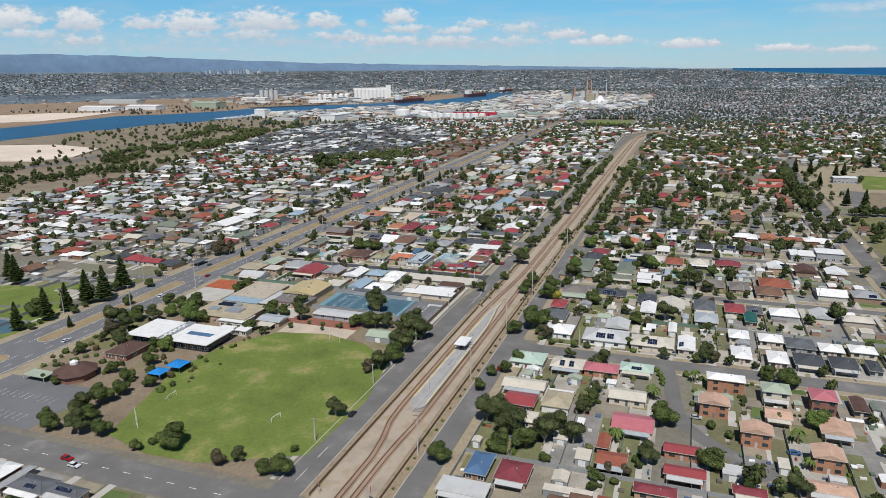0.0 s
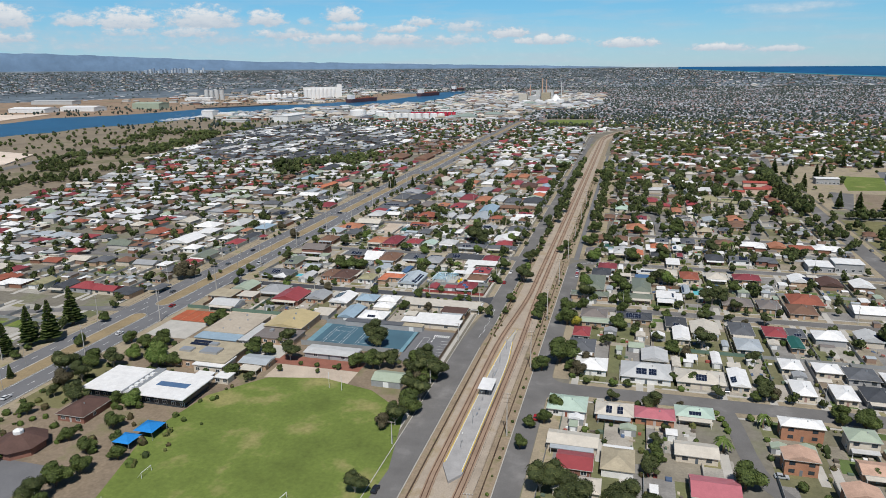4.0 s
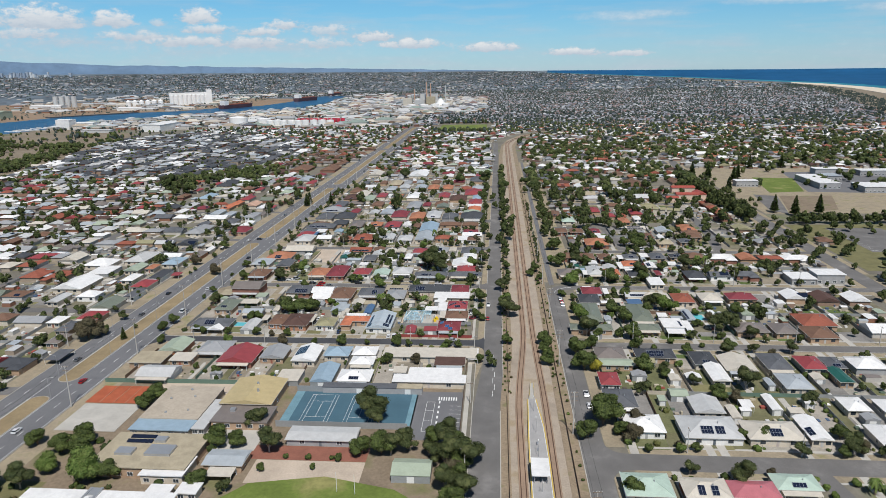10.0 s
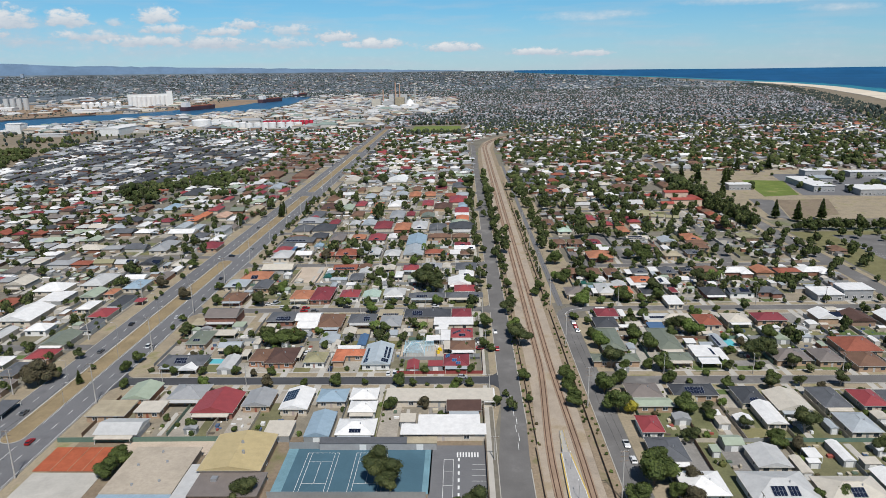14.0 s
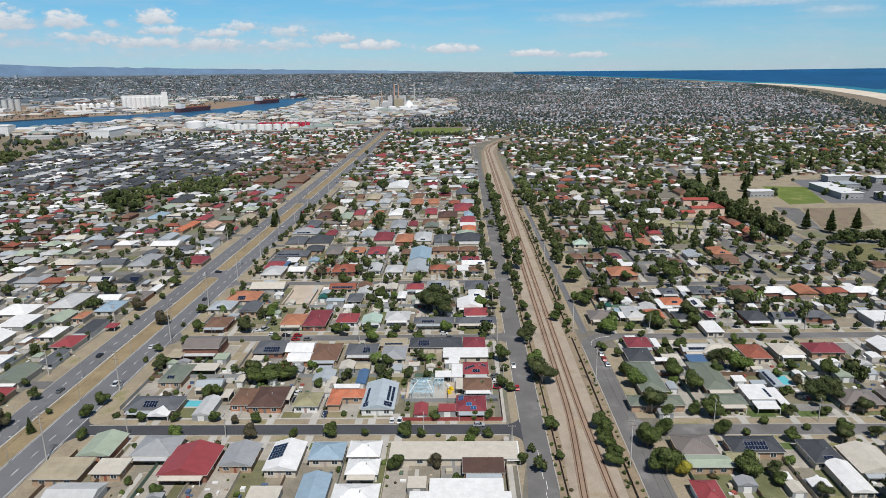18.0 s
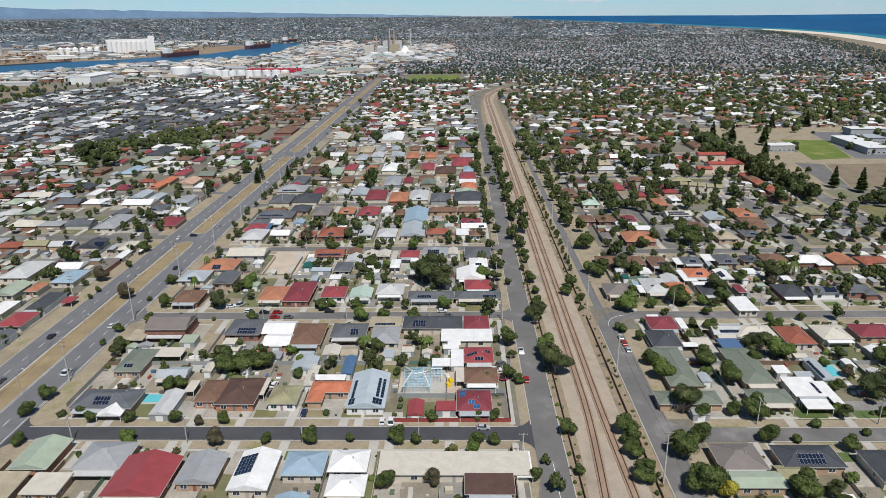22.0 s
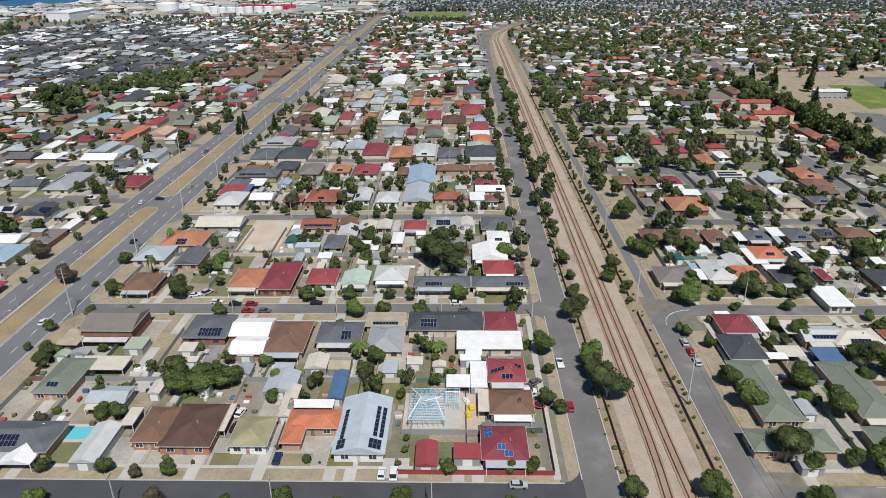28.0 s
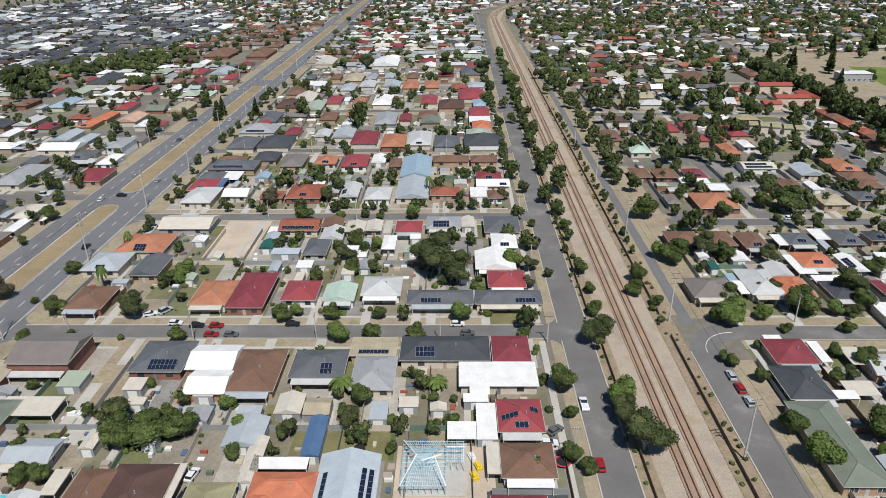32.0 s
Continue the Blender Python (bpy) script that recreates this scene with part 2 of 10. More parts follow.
M["platform"] = mat("platform_paving", (0.33, 0.32, 0.31), 0.9, big=0.2, fine=2.5, amp=0.14)
M["water"] = mat("river_water", (0.012, 0.075, 0.16), 0.35, big=0.01, fine=0.08, amp=0.18, spec=0.25)
M["sea"] = mat("sea_water", (0.012, 0.080, 0.185), 0.5, big=0.0012, fine=0.01, amp=0.22, spec=0.15)
M["shallow"] = mat("shallow_sea", (0.03, 0.19, 0.26), 0.5, big=0.002, fine=0.02, amp=0.2, spec=0.15)
M["sand"] = mat("beach_sand", (0.62, 0.54, 0.43), 0.95, big=0.005, fine=0.05, amp=0.12)
M["saltpan"] = mat("pale_stockpile", (0.62, 0.52, 0.43), 0.95, big=0.01, fine=0.1, amp=0.14)
# aerial haze over the farthest suburbs is painted in as blue-grey
M["hazed_plain"] = mat("hazed_suburbs", (0.105, 0.132, 0.155), 0.95, big=0.004, fine=0.022, amp=0.5, stain=((0.15, 0.175, 0.19), 0.58))
M["clutter"] = mat("yard_clutter", [(0.6, 0.6, 0.58), (0.12, 0.1, 0.08), (0.35, 0.3, 0.24), (0.08, 0.12, 0.2), (0.3, 0.08, 0.06), (0.45, 0.4, 0.3), (0.1, 0.14, 0.1), (0.7, 0.7, 0.68)], 0.8, rand="island", amp=0.15)
M["plain"] = mat("brown_plain", (0.26, 0.185, 0.125), 0.95, big=0.006, fine=0.04, amp=0.3, stain=((0.16, 0.135, 0.085), 0.55))
M["scrub"] = mat("scrub_ground", (0.215, 0.175, 0.125), 0.95, big=0.012, fine=0.1, amp=0.3, stain=((0.11, 0.105, 0.055), 0.56))
# the blue is painted distance haze, not the hills' own colour
M["hill"] = mat("hazed_hills", (0.125, 0.190, 0.275), 1.0, big=0.004, fine=0.02, amp=0.18, spec=0.0)
ROOFS = {
    "white": (0.71, 0.70, 0.68), "cream": (0.53, 0.485, 0.41), "pale": (0.47, 0.47, 0.46), "taupe": (0.185, 0.16, 0.145), "ice": (0.40, 0.45, 0.48), "grey": (0.30, 0.305, 0.31), "steel": (0.36, 0.39, 0.41),
    "dark": (0.060, 0.064, 0.072), "slate": (0.105, 0.11, 0.12), "brown": (0.165, 0.095, 0.065), "choc": (0.095, 0.055, 0.045),
    "tan": (0.36, 0.31, 0.22), "orange": (0.45, 0.155, 0.085), "terra": (0.36, 0.155, 0.09), "red": (0.275, 0.054, 0.058), "villa_red": (0.33, 0.075, 0.055), "maroon": (0.195, 0.042, 0.052),
    "brick": (0.26, 0.085, 0.055), "pink": (0.42, 0.135, 0.155), "sage": (0.33, 0.38, 0.29), "green": (0.165, 0.185, 0.145), "mint": (0.40, 0.50, 0.42),
    "blue": (0.075, 0.14, 0.25), "sky": (0.27, 0.36, 0.43), "olive": (0.27, 0.25, 0.15), "mustard": (0.45, 0.36, 0.19), "bottle": (0.02, 0.10, 0.08), "salmon": (0.47, 0.305, 0.225),
}
TILED = {"brown", "choc", "orange", "terra", "brick", "slate", "dark", "tan", "salmon", "maroon", "olive"}
for k, c in ROOFS.items():
    if k in TILED:
        M[k] = mat("roof_tiles_" + k, c, 0.8, big=0.25, fine=2.2, amp=0.2, bump=0.05, bumpscale=5, spec=0.25)
    else:
        M[k] = mat("roof_iron_" + k, c, 0.5, 0.0, big=0.35, fine=2.2, amp=0.12, ribs=1.6, spec=0.4)
# far roofs and leaves: haze painted in as muted, bluish, low-contrast colours
M["hazed_roofs"] = mat("hazed_roofs", [(0.20, 0.215, 0.235), (0.13, 0.12, 0.125), (0.30, 0.315, 0.335), (0.10, 0.11, 0.13), (0.19, 0.125, 0.11), (0.18, 0.19, 0.215), (0.14, 0.15, 0.17), (0.42, 0.43, 0.44), (0.13, 0.125, 0.13), (0.20, 0.125, 0.11), (0.30, 0.31, 0.325)], 0.7, rand="island", big=0.05, fine=0.3, amp=0.15)
M["hazed_leaf"] = mat("hazed_leaves", [(0.034, 0.048, 0.042), (0.046, 0.060, 0.050), (0.058, 0.072, 0.058), (0.040, 0.055, 0.052)], 0.85, rand="island", big=0.05, fine=0.4, amp=0.25, spec=0.1)
M["far_walls"] = mat("far_walls", [(0.38, 0.33, 0.27), (0.48, 0.45, 0.41), (0.24, 0.12, 0.08), (0.32, 0.26, 0.20), (0.5, 0.48, 0.45), (0.28, 0.19, 0.14)], 0.9, rand="island", amp=0.15)
M["works"] = mat("works_roofs", [(0.50, 0.50, 0.50), (0.34, 0.345, 0.35), (0.42, 0.38, 0.33), ROOFS["steel"], ROOFS["cream"], ROOFS["grey"], (0.27, 0.25, 0.23), (0.50, 0.50, 0.49), (0.36, 0.30, 0.23), ROOFS["slate"], (0.22, 0.27, 0.24), ROOFS["pale"]], 0.6, rand="island", big=0.02, fine=0.2, amp=0.12)
M["w_cream"] = mat("cream_render", (0.56, 0.50, 0.41), 0.9, big=0.3, fine=2, amp=0.12)
M["w_white"] = mat("white_weatherboard", (0.72, 0.71, 0.68), 0.85, big=0.3, fine=2, amp=0.1)
M["w_red"] = mat("red_brick", (0.235, 0.112, 0.082), 0.9, big=0.4, fine=6, amp=0.22)
M["w_tan"] = mat("tan_brick", (0.40, 0.28, 0.19), 0.9, big=0.4, fine=6, amp=0.2)
M["w_grey"] = mat("grey_render", (0.33, 0.33, 0.33), 0.9, big=0.3, fine=2, amp=0.12)
M["w_pink"] = mat("pink_render", (0.62, 0.47, 0.38), 0.9, big=0.3, fine=2, amp=0.12)
M["w_orange"] = mat("orange_brick", (0.38, 0.19, 0.115), 0.9, big=0.4, fine=6, amp=0.2)
WALLS = ["w_cream", "w_white", "w_red", "w_tan", "w_cream", "w_grey", "w_tan"]
M["glass"] = mat("window_glass", (0.035, 0.045, 0.055), 0.12, spec=0.6, amp=0.1)
M["gutter"] = mat("painted_gutter", (0.42, 0.40, 0.36), 0.6, amp=0.1)
M["frame"] = mat("white_frame", (0.7, 0.7, 0.68), 0.6, amp=0.08)
M["door"] = mat("door_paint", [(0.25, 0.08, 0.05), (0.5, 0.5, 0.48), (0.08, 0.1, 0.12)], 0.6, rand="object", amp=0.1)
M["solar"] = mat("solar_panel", (0.012, 0.017, 0.035), 0.15, big=0.5, fine=1.6, amp=0.2, spec=0.6)
M["solar_blue"] = mat("blue_solar_panel", (0.03, 0.09, 0.22), 0.2, big=0.5, fine=1.6, amp=0.2, spec=0.6)
M["panel_frame"] = mat("panel_frame", (0.45, 0.47, 0.5), 0.4, 0.6)
M["leaf_dark"] = mat("dark_leaves", [(0.034, 0.049, 0.014), (0.063, 0.086, 0.023), (0.100, 0.125, 0.034)], 0.7, rand="island", big=0.25, fine=1.5, amp=0.3, spec=0.2)
M["leaf_gum"] = mat("gum_leaves", [(0.030, 0.041, 0.014), (0.054, 0.067, 0.023), (0.090, 0.099, 0.036)], 0.7, rand="island", big=0.25, fine=1.5, amp=0.3, spec=0.2)
M["leaf_light"] = mat("light_leaves", [(0.065, 0.105, 0.022), (0.10, 0.145, 0.032), (0.14, 0.175, 0.05)], 0.7, rand="island", big=0.25, fine=1.5, amp=0.28, spec=0.2)
M["leaf_brown"] = mat("brownish_leaves", [(0.055, 0.048, 0.028), (0.085, 0.070, 0.040), (0.10, 0.09, 0.05)], 0.75, rand="island", big=0.25, fine=1.5, amp=0.3, spec=0.2)
M["leaf_yellow"] = mat("yellow_leaves", [(0.28, 0.24, 0.03), (0.36, 0.31, 0.04), (0.16, 0.17, 0.03)], 0.7, rand="island", amp=0.25, spec=0.2)
M["far_leaf"] = mat("far_leaves", [(0.034, 0.047, 0.016), (0.050, 0.066, 0.023), (0.070, 0.086, 0.031), (0.050, 0.056, 0.028), (0.095, 0.110, 0.040), (0.040, 0.056, 0.020), (0.080, 0.096, 0.032)], 0.8, rand="island", big=0.15, fine=0.9, amp=0.3, spec=0.1)
M["garden_leaf"] = mat("garden_leaves", [(0.034, 0.050, 0.014), (0.060, 0.082, 0.022), (0.10, 0.105, 0.035), (0.075, 0.062, 0.030), (0.085, 0.12, 0.03), (0.042, 0.058, 0.02)], 0.8, rand="island", big=0.4, fine=2.0, amp=0.3, spec=0.15)
M["bark"] = mat("bark", (0.16, 0.12, 0.085), 0.9, fine=4, amp=0.25)
M["pale_bark"] = mat("pale_bark", (0.42, 0.36, 0.30), 0.9, fine=3, amp=0.25)
M["f_grey"] = mat("grey_steel_fence", (0.27, 0.28, 0.28), 0.6, fine=1, amp=0.12)
M["f_brown"] = mat("brown_timber_fence", (0.17, 0.115, 0.08), 0.9, fine=2, amp=0.25)
M["f_green"] = mat("green_steel_fence", (0.12, 0.19, 0.15), 0.6, fine=1, amp=0.12)
M["f_cream"] = mat("cream_fence", (0.48, 0.43, 0.35), 0.7, fine=1, amp=0.12)
M["f_red"] = mat("red_brick_fence", (0.25, 0.055, 0.05), 0.85, fine=4, amp=0.2)
FENCES = ["f_grey", "f_brown", "f_green", "f_cream", "f_grey", "f_cream"]
M["timber"] = mat("weathered_timber", (0.20, 0.155, 0.115), 0.9, fine=4, amp=0.25)
M["stobie"] = mat("steel_and_concrete_pole", (0.44, 0.42, 0.39), 0.8, fine=2, amp=0.2)
M["metal"] = mat("galvanised_metal", (0.42, 0.43, 0.44), 0.4, 0.5, amp=0.1)
M["rubber"] = mat("rubber", (0.02, 0.02, 0.02), 0.9)
M["car_glass"] = mat("car_glass", (0.02, 0.025, 0.03), 0.1, spec=0.7)
CARS = {"white": (0.72, 0.72, 0.72), "silver": (0.42, 0.44, 0.46), "black": (0.02, 0.02, 0.024), "red": (0.35, 0.015, 0.015), "blue": (0.05, 0.13, 0.30), "grey": (0.12, 0.125, 0.13), "navy": (0.02, 0.035, 0.09)}
for k, c in CARS.items():
    M["car_" + k] = mat("car_paint_" + k, c, 0.25, 0.1, amp=0.04, spec=0.6)
M["court"] = mat("blue_green_court", (0.060, 0.125, 0.165), 0.85, big=0.1, fine=1.5, amp=0.12)
M["court_edge"] = mat("pale_blue_court_surround", (0.15, 0.27, 0.32), 0.85, big=0.15, fine=1.5, amp=0.2)
M["pool"] = mat("pool_water", (0.12, 0.46, 0.52), 0.1, amp=0.1)
M["clay"] = mat("orange_membrane", (0.36, 0.095, 0.045), 0.85, big=0.2, fine=1.0, amp=0.2)
M["rubble"] = mat("pale_rubble", (0.46, 0.38, 0.30), 0.95, big=0.08, fine=1.5, amp=0.2)
M["paving_red"] = mat("red_paving", (0.24, 0.10, 0.07), 0.9, big=0.2, fine=2, amp=0.2)
M["shade_blue"] = mat("blue_shade_cloth", (0.015, 0.19, 0.50), 0.8, amp=0.15)
M["yellow"] = mat("yellow_paint", (0.65, 0.46, 0.02), 0.6, amp=0.1)
M["ship"] = mat("ship_hull", (0.09, 0.05, 0.06), 0.6, amp=0.2, big=0.02, fine=0.1)
M["redpaint"] = mat("red_steel", (0.50, 0.04, 0.07), 0.6, amp=0.15, big=0.02, fine=0.2)
M["tankwhite"] = mat("white_tank_paint", (0.76, 0.75, 0.73), 0.6, amp=0.06, big=0.02, fine=0.2)
# tower colours with distance haze mixed in as pale blue
M["city"] = mat("hazed_city", [(0.30, 0.36, 0.43), (0.42, 0.46, 0.5), (0.5, 0.53, 0.55), (0.24, 0.3, 0.38)], 0.9, rand="island", amp=0.05)


# ---- mesh helpers ----
class Mesh:
    """Collects faces for one part."""

    def __init__(self):
        self.v, self.f = [], []

    def poly(self, pts):
        i = len(self.v)
        self.v += [tuple(p) for p in pts]
        self.f.append(tuple(range(i, i + len(pts))))
        return self

    def box(self, x0, y0, z0, x1, y1, z1, bottom=True):
        i = len(self.v)
        self.v += [(x0, y0, z0), (x1, y0, z0), (x1, y1, z0), (x0, y1, z0), (x0, y0, z1), (x1, y0, z1), (x1, y1, z1), (x0, y1, z1)]
        q = [(0, 1, 5, 4), (1, 2, 6, 5), (2, 3, 7, 6), (3, 0, 4, 7), (4, 5, 6, 7)] + ([(3, 2, 1, 0)] if bottom else [])
        self.f += [tuple(i + k for k in f) for f in q]
        return self

    def solid(self, v, f):
        i = len(self.v)
        self.v += [tuple(p) for p in v]
        self.f += [tuple(i + k for k in g) for g in f]
        return self

    def tube(self, a, b, r0, r1, n=7):
        a, b = Vector(a), Vector(b)
        d = (b - a).normalized()
        s = d.orthogonal().normalized()
        t = d.cross(s)
        i = len(self.v)
        for p, r in ((a, r0), (b, r1)):
            for k in range(n):
                w = 2 * math.pi * k / n
                self.v.append(tuple(p + (s * math.cos(w) + t * math.sin(w)) * r))
        self.f += [(i + k, i + (k + 1) % n, i + n + (k + 1) % n, i + n + k) for k in range(n)]
        self.f.append(tuple(i + n + k for k in range(n)))
        self.f.append(tuple(i + n - 1 - k for k in range(n)))
        return self

    def data(self, name, material, smooth=False):
        me = bpy.data.meshes.new(name)
        me.from_pydata(self.v, [], self.f)
        me.materials.append(material)
        if smooth:
            me.polygons.foreach_set("use_smooth", [True] * len(me.polygons))
        me.update()
        return me


def part(name, mesh, material, parent=None, label="", smooth=False):
    me = mesh if isinstance(mesh, bpy.types.Mesh) else mesh.data(name, material, smooth)
    ob = new(name, me)
    if parent:
        ob.parent = parent
    if label:
        tagged(ob, label)
    return ob


def thing(name, x, y, z=0.0, rz=0.0, label="", category="", group="", kind=""):
    e = new(name)
    e.empty_display_size = 0.5
    e.matrix_world = pose(x, y, z, 0, 0, rz)
    return tagged(e, label, category, group, kind)


def paint_as(ob, material):
    """Gives this one object its own material on a shared mesh."""
    ob.material_slots[0].link = "OBJECT"
    ob.material_slots[0].material = material


# ---- the land: flat near by, rising gently to the horizon far off ----
CX, CY, FLAT, LIM, EYE = -30.0, -250.0, 3600.0, 1250.0, 127.0


def warp(x, y):
    """Place on the land of a point that lies (x, y) away on the map: far distances are drawn together. Also gives the scale there."""
    dx, dy = x - CX, y - CY
    d = math.hypot(dx, dy)
    if d <= FLAT:
        return x, y, 0.0, 1.0
    e = FLAT + (d - FLAT) / (1 + (d - FLAT) / LIM)
    a = math.degrees(math.atan2(dx, dy))
    rise = EYE + 4832 * math.tan(radians(-0.009 * max(-55.0, min(22.0, a)) - 0.27))
    return CX + dx * e / d, CY + dy * e / d, 1.056 * rise * (1 - e / d), e / d


def land_ring(name, radii, a0, a1, step, material, lift=0.0, label="", category="ground", inner=None):
    """A sheet of the land between two distances and two bearings (degrees from the railway's line, to the right)."""
    mesh = Mesh()
    angs = [a0 + (a1 - a0) * i / step for i in range(step + 1)]
    for a in angs:
        for k, r in enumerate(radii):
            rr = r if inner is None else max(r, inner(a))
            x, y, z, s = warp(CX + math.sin(radians(a)) * rr, CY + math.cos(radians(a)) * rr)
            mesh.v.append((x, y, z + lift))
    n = len(radii)
    for i in range(step):
        for k in range(n - 1):
            mesh.f.append((i * n + k, i * n + k + 1, (i + 1) * n + k + 1, (i + 1) * n + k))
    ob = part(name, mesh, material)
    return tagged(ob, label, category, kind="structure")


land_ring("ground", [0.01, 60, 200, 500, 1000, 2000, 3000, 3600, 3900, 4300, 4800, 5500, 6500, 8000, 11000, 16000, 30000, 90000], 0, 360, 120, M["ground"], -0.02,
          "dry pale suburban ground with patches of grass")


def slab(name, pts, material, z=0.02, label="", category="ground", kind="structure", parent=None, thick=0.0):
    """A flat sheet with the given corners; with thick it stands that high."""
    mesh = Mesh()
    n = len(pts)
    mesh.poly([(x, y, z + thick) for x, y in pts])
    if thick:
        for i in range(n):
            a, b = pts[i], pts[(i + 1) % n]
            mesh.poly([(a[0], a[1], z), (b[0], b[1], z), (b[0], b[1], z + thick), (a[0], a[1], z + thick)])
    ob = part(name, mesh, material, parent)
    return tagged(ob, label, category if not parent else "", kind=kind if not parent else "")


def rect(name, x0, y0, x1, y1, material, z=0.02, label="", category="ground", kind="structure", parent=None, thick=0.0):
    return slab(name, [(x0, y0), (x1, y0), (x1, y1), (x0, y1)], material, z, label, category, kind, parent, thick)

# ---- large structure: railway, roads, water, fields ----
RND = random.Random(7)
HW0, HW1 = -219.0, -187.0                       # highway edges
STREETS_L = [-8, 80.5, 170, 264, 352, 440, 530, 620, 710, 800, 890, 980]   # cross streets between highway and railway
STREETS_R = [-108, -8.5, 80, 163, 250, 340, 430, 520, 610, 700]

# railway corridor
slab("rail_reserve", [(-14, -243), (13.6, -243), (13.6, 840), (22, 930), (44, 1010), (100, 1090), (86, 1106), (26, 1030), (0, 940), (-10, 850), (-14, 700)], M["weeds"], 0.02,
     "dusty weedy strip along the railway", "railway")
slab("rail_corridor", [(-9.6, -420), (9, -420), (7.8, -60), (8, 850), (17, 930), (38, 1005), (96, 1092), (89, 1102), (29, 1020), (3, 945), (-6, 850), (-8.6, 700), (-8.4, -20), (-10.6, -60), (-10.8, -240)], M["ballast"], 0.03,
     "pale dusty ballast of the railway corridor", "railway")


def track_x(side, y):
    """Centre line of one track: the pair opens round the island platform and bends away far off."""
    t = 0.0
    if -215 < y < 15:
        t = min(1.0, (y + 215) / 30, (15 - y) / 95)
        t = t * t * (3 - 2 * t)
    x = side * (2.25 + t * (3.4 if side < 0 else 2.7)) - t * 1.2
    if y > 850:
        x += ((y - 850) / 250) ** 2 * 80
    return x


def ribbon(name, line, half, z0, z1, material, label="", category="", kind="", parent=None):
    """A strip along a line of (x, y), half wide each way, from height z0 to z1."""
    mesh = Mesh()
    n = len(line)
    for i, (x, y) in enumerate(line):
        a, b = line[max(0, i - 1)], line[min(n - 1, i + 1)]
        d = Vector((b[0] - a[0], b[1] - a[1])).normalized()
        nx, ny = -d.y * half, d.x * half
        mesh.v += [(x + nx, y + ny, z0), (x + nx, y + ny, z1), (x - nx, y - ny, z1), (x - nx, y - ny, z0)]
    for i in range(n - 1):
        k = i * 4
        mesh.f += [(k + 1, k + 2, k + 6, k + 5), (k, k + 1, k + 5, k + 4), (k + 2, k + 3, k + 7, k + 6)]
    ob = part(name, mesh, material, parent)
    return tagged(ob, label, category, kind=kind)


TY = [-420 + i * 12 for i in range(128)]
for side in (-1, 1):
    e = thing("railway_track", 0, 0, 0, 0, "rusty broad-gauge railway track on reddish-brown ballast", "railway", "railway tracks", "structure")
    line = [(track_x(side, y), y) for y in TY]
    ribbon("trackbed", line, 1.45, 0.03, 0.22, M["trackbed"], parent=e)
    for off in (-0.82, 0.82):
        ribbon("rail", [(x + off, y) for x, y in line], 0.11, 0.2, 0.42, M["rail"], parent=e)

# roads
slab("road_beside_railway_west", [(-25, -420), (-14.3, -420), (-14.3, -75), (-13.0, -45), (-13.0, 560), (-21.6, 560), (-21.6, -30), (-25, -75)], M["asphalt"], 0.035, "worn grey asphalt road beside the railway", "road")
slab("footpath_strip", [(-25, -50), (-21.7, -28), (-21.7, 560), (-25, 560)], M["verge"], 0.018, "dry grass and dirt footpath strip", "verge")
rect("road_beside_railway_west_end", -23, 560, -15.5, 900, M["asphalt"], 0.033, "narrow grey road beside the railway", "road")
rect("road_beside_railway_east", 14.0, -420, 22.3, 69.5, M["asphalt"], 0.035, "grey asphalt road beside the railway", "road")
BEND = [(29 - 15 * math.cos(i * math.pi / 24), 69.5 + 15 * math.sin(i * math.pi / 24)) for i in range(13)] + [(30, 84.5), (30, 76.2)] + [(29 - 6.7 * math.sin(i * math.pi / 24), 69.5 + 6.7 * math.cos(i * math.pi / 24)) for i in range(13)]
slab("road_bend", BEND, M["asphalt"], 0.037, "grey asphalt road bend with a pale line", "road")
rect("footpath_beside_railway", 16.2, 85, 19.2, 640, M["highway"], 0.03, "grey sealed shared path beside the railway", "path")
rect("highway_northbound", HW0, -420, -208.3, 1250, M["highway"], 0.035, "wide grey highway carriageway", "road")
rect("highway_southbound", -199.0, -420, HW1, 1250, M["highway"], 0.035, "wide grey highway carriageway", "road")
for a, b in ((-420, -196), (-170, -76), (-54, 180), (204, 430), (462, 794), (821, 1230)):
    rect("highway_median", -207.9, a, -199.4, b, M["median"], 0.02, "dry brown grass median strip with pale kerbs", "median", thick=0.16)
    for x in (-208.05, -199.25):
        rect("kerb", x - 0.15, a, x + 0.15, b, M["kerb"], 0.0, "pale concrete median kerb", "kerb", thick=0.2)
    for y, sgn in ((a, -1), (b, 1)):
        nose = [(-203.65 + 4.25 * math.cos(i * math.pi / 10), y + sgn * 4.25 * math.sin(i * math.pi / 10)) for i in range(11)]
        slab("median_nose", nose if sgn > 0 else nose[::-1], M["median"], 0.02, "rounded dry grass end of the median", "median", thick=0.16)
        ribbon("kerb", [(-203.65 + (x + 203.65) * 1.03, y + (v - y) * 1.03) for x, v in nose], 0.15, 0.0, 0.2, M["kerb"], "pale concrete median kerb", "kerb", "structure")
for a, b in ((-196, -170), (-76, -54), (180, 204), (430, 462), (794, 821)):
    rect("highway_crossing", -208.3, a, -199.0, b, M["highway"], 0.034, "asphalt turning gap in the highway median", "road")
for k, y in enumerate(STREETS_L):
    rect("street", HW1, y - 3.7, -21.6, y + 3.7, M["asphalt_dark"] if k == 0 else M["asphalt"], 0.034,
         "freshly sealed dark asphalt street" if k == 0 else "grey asphalt suburban street", "road")
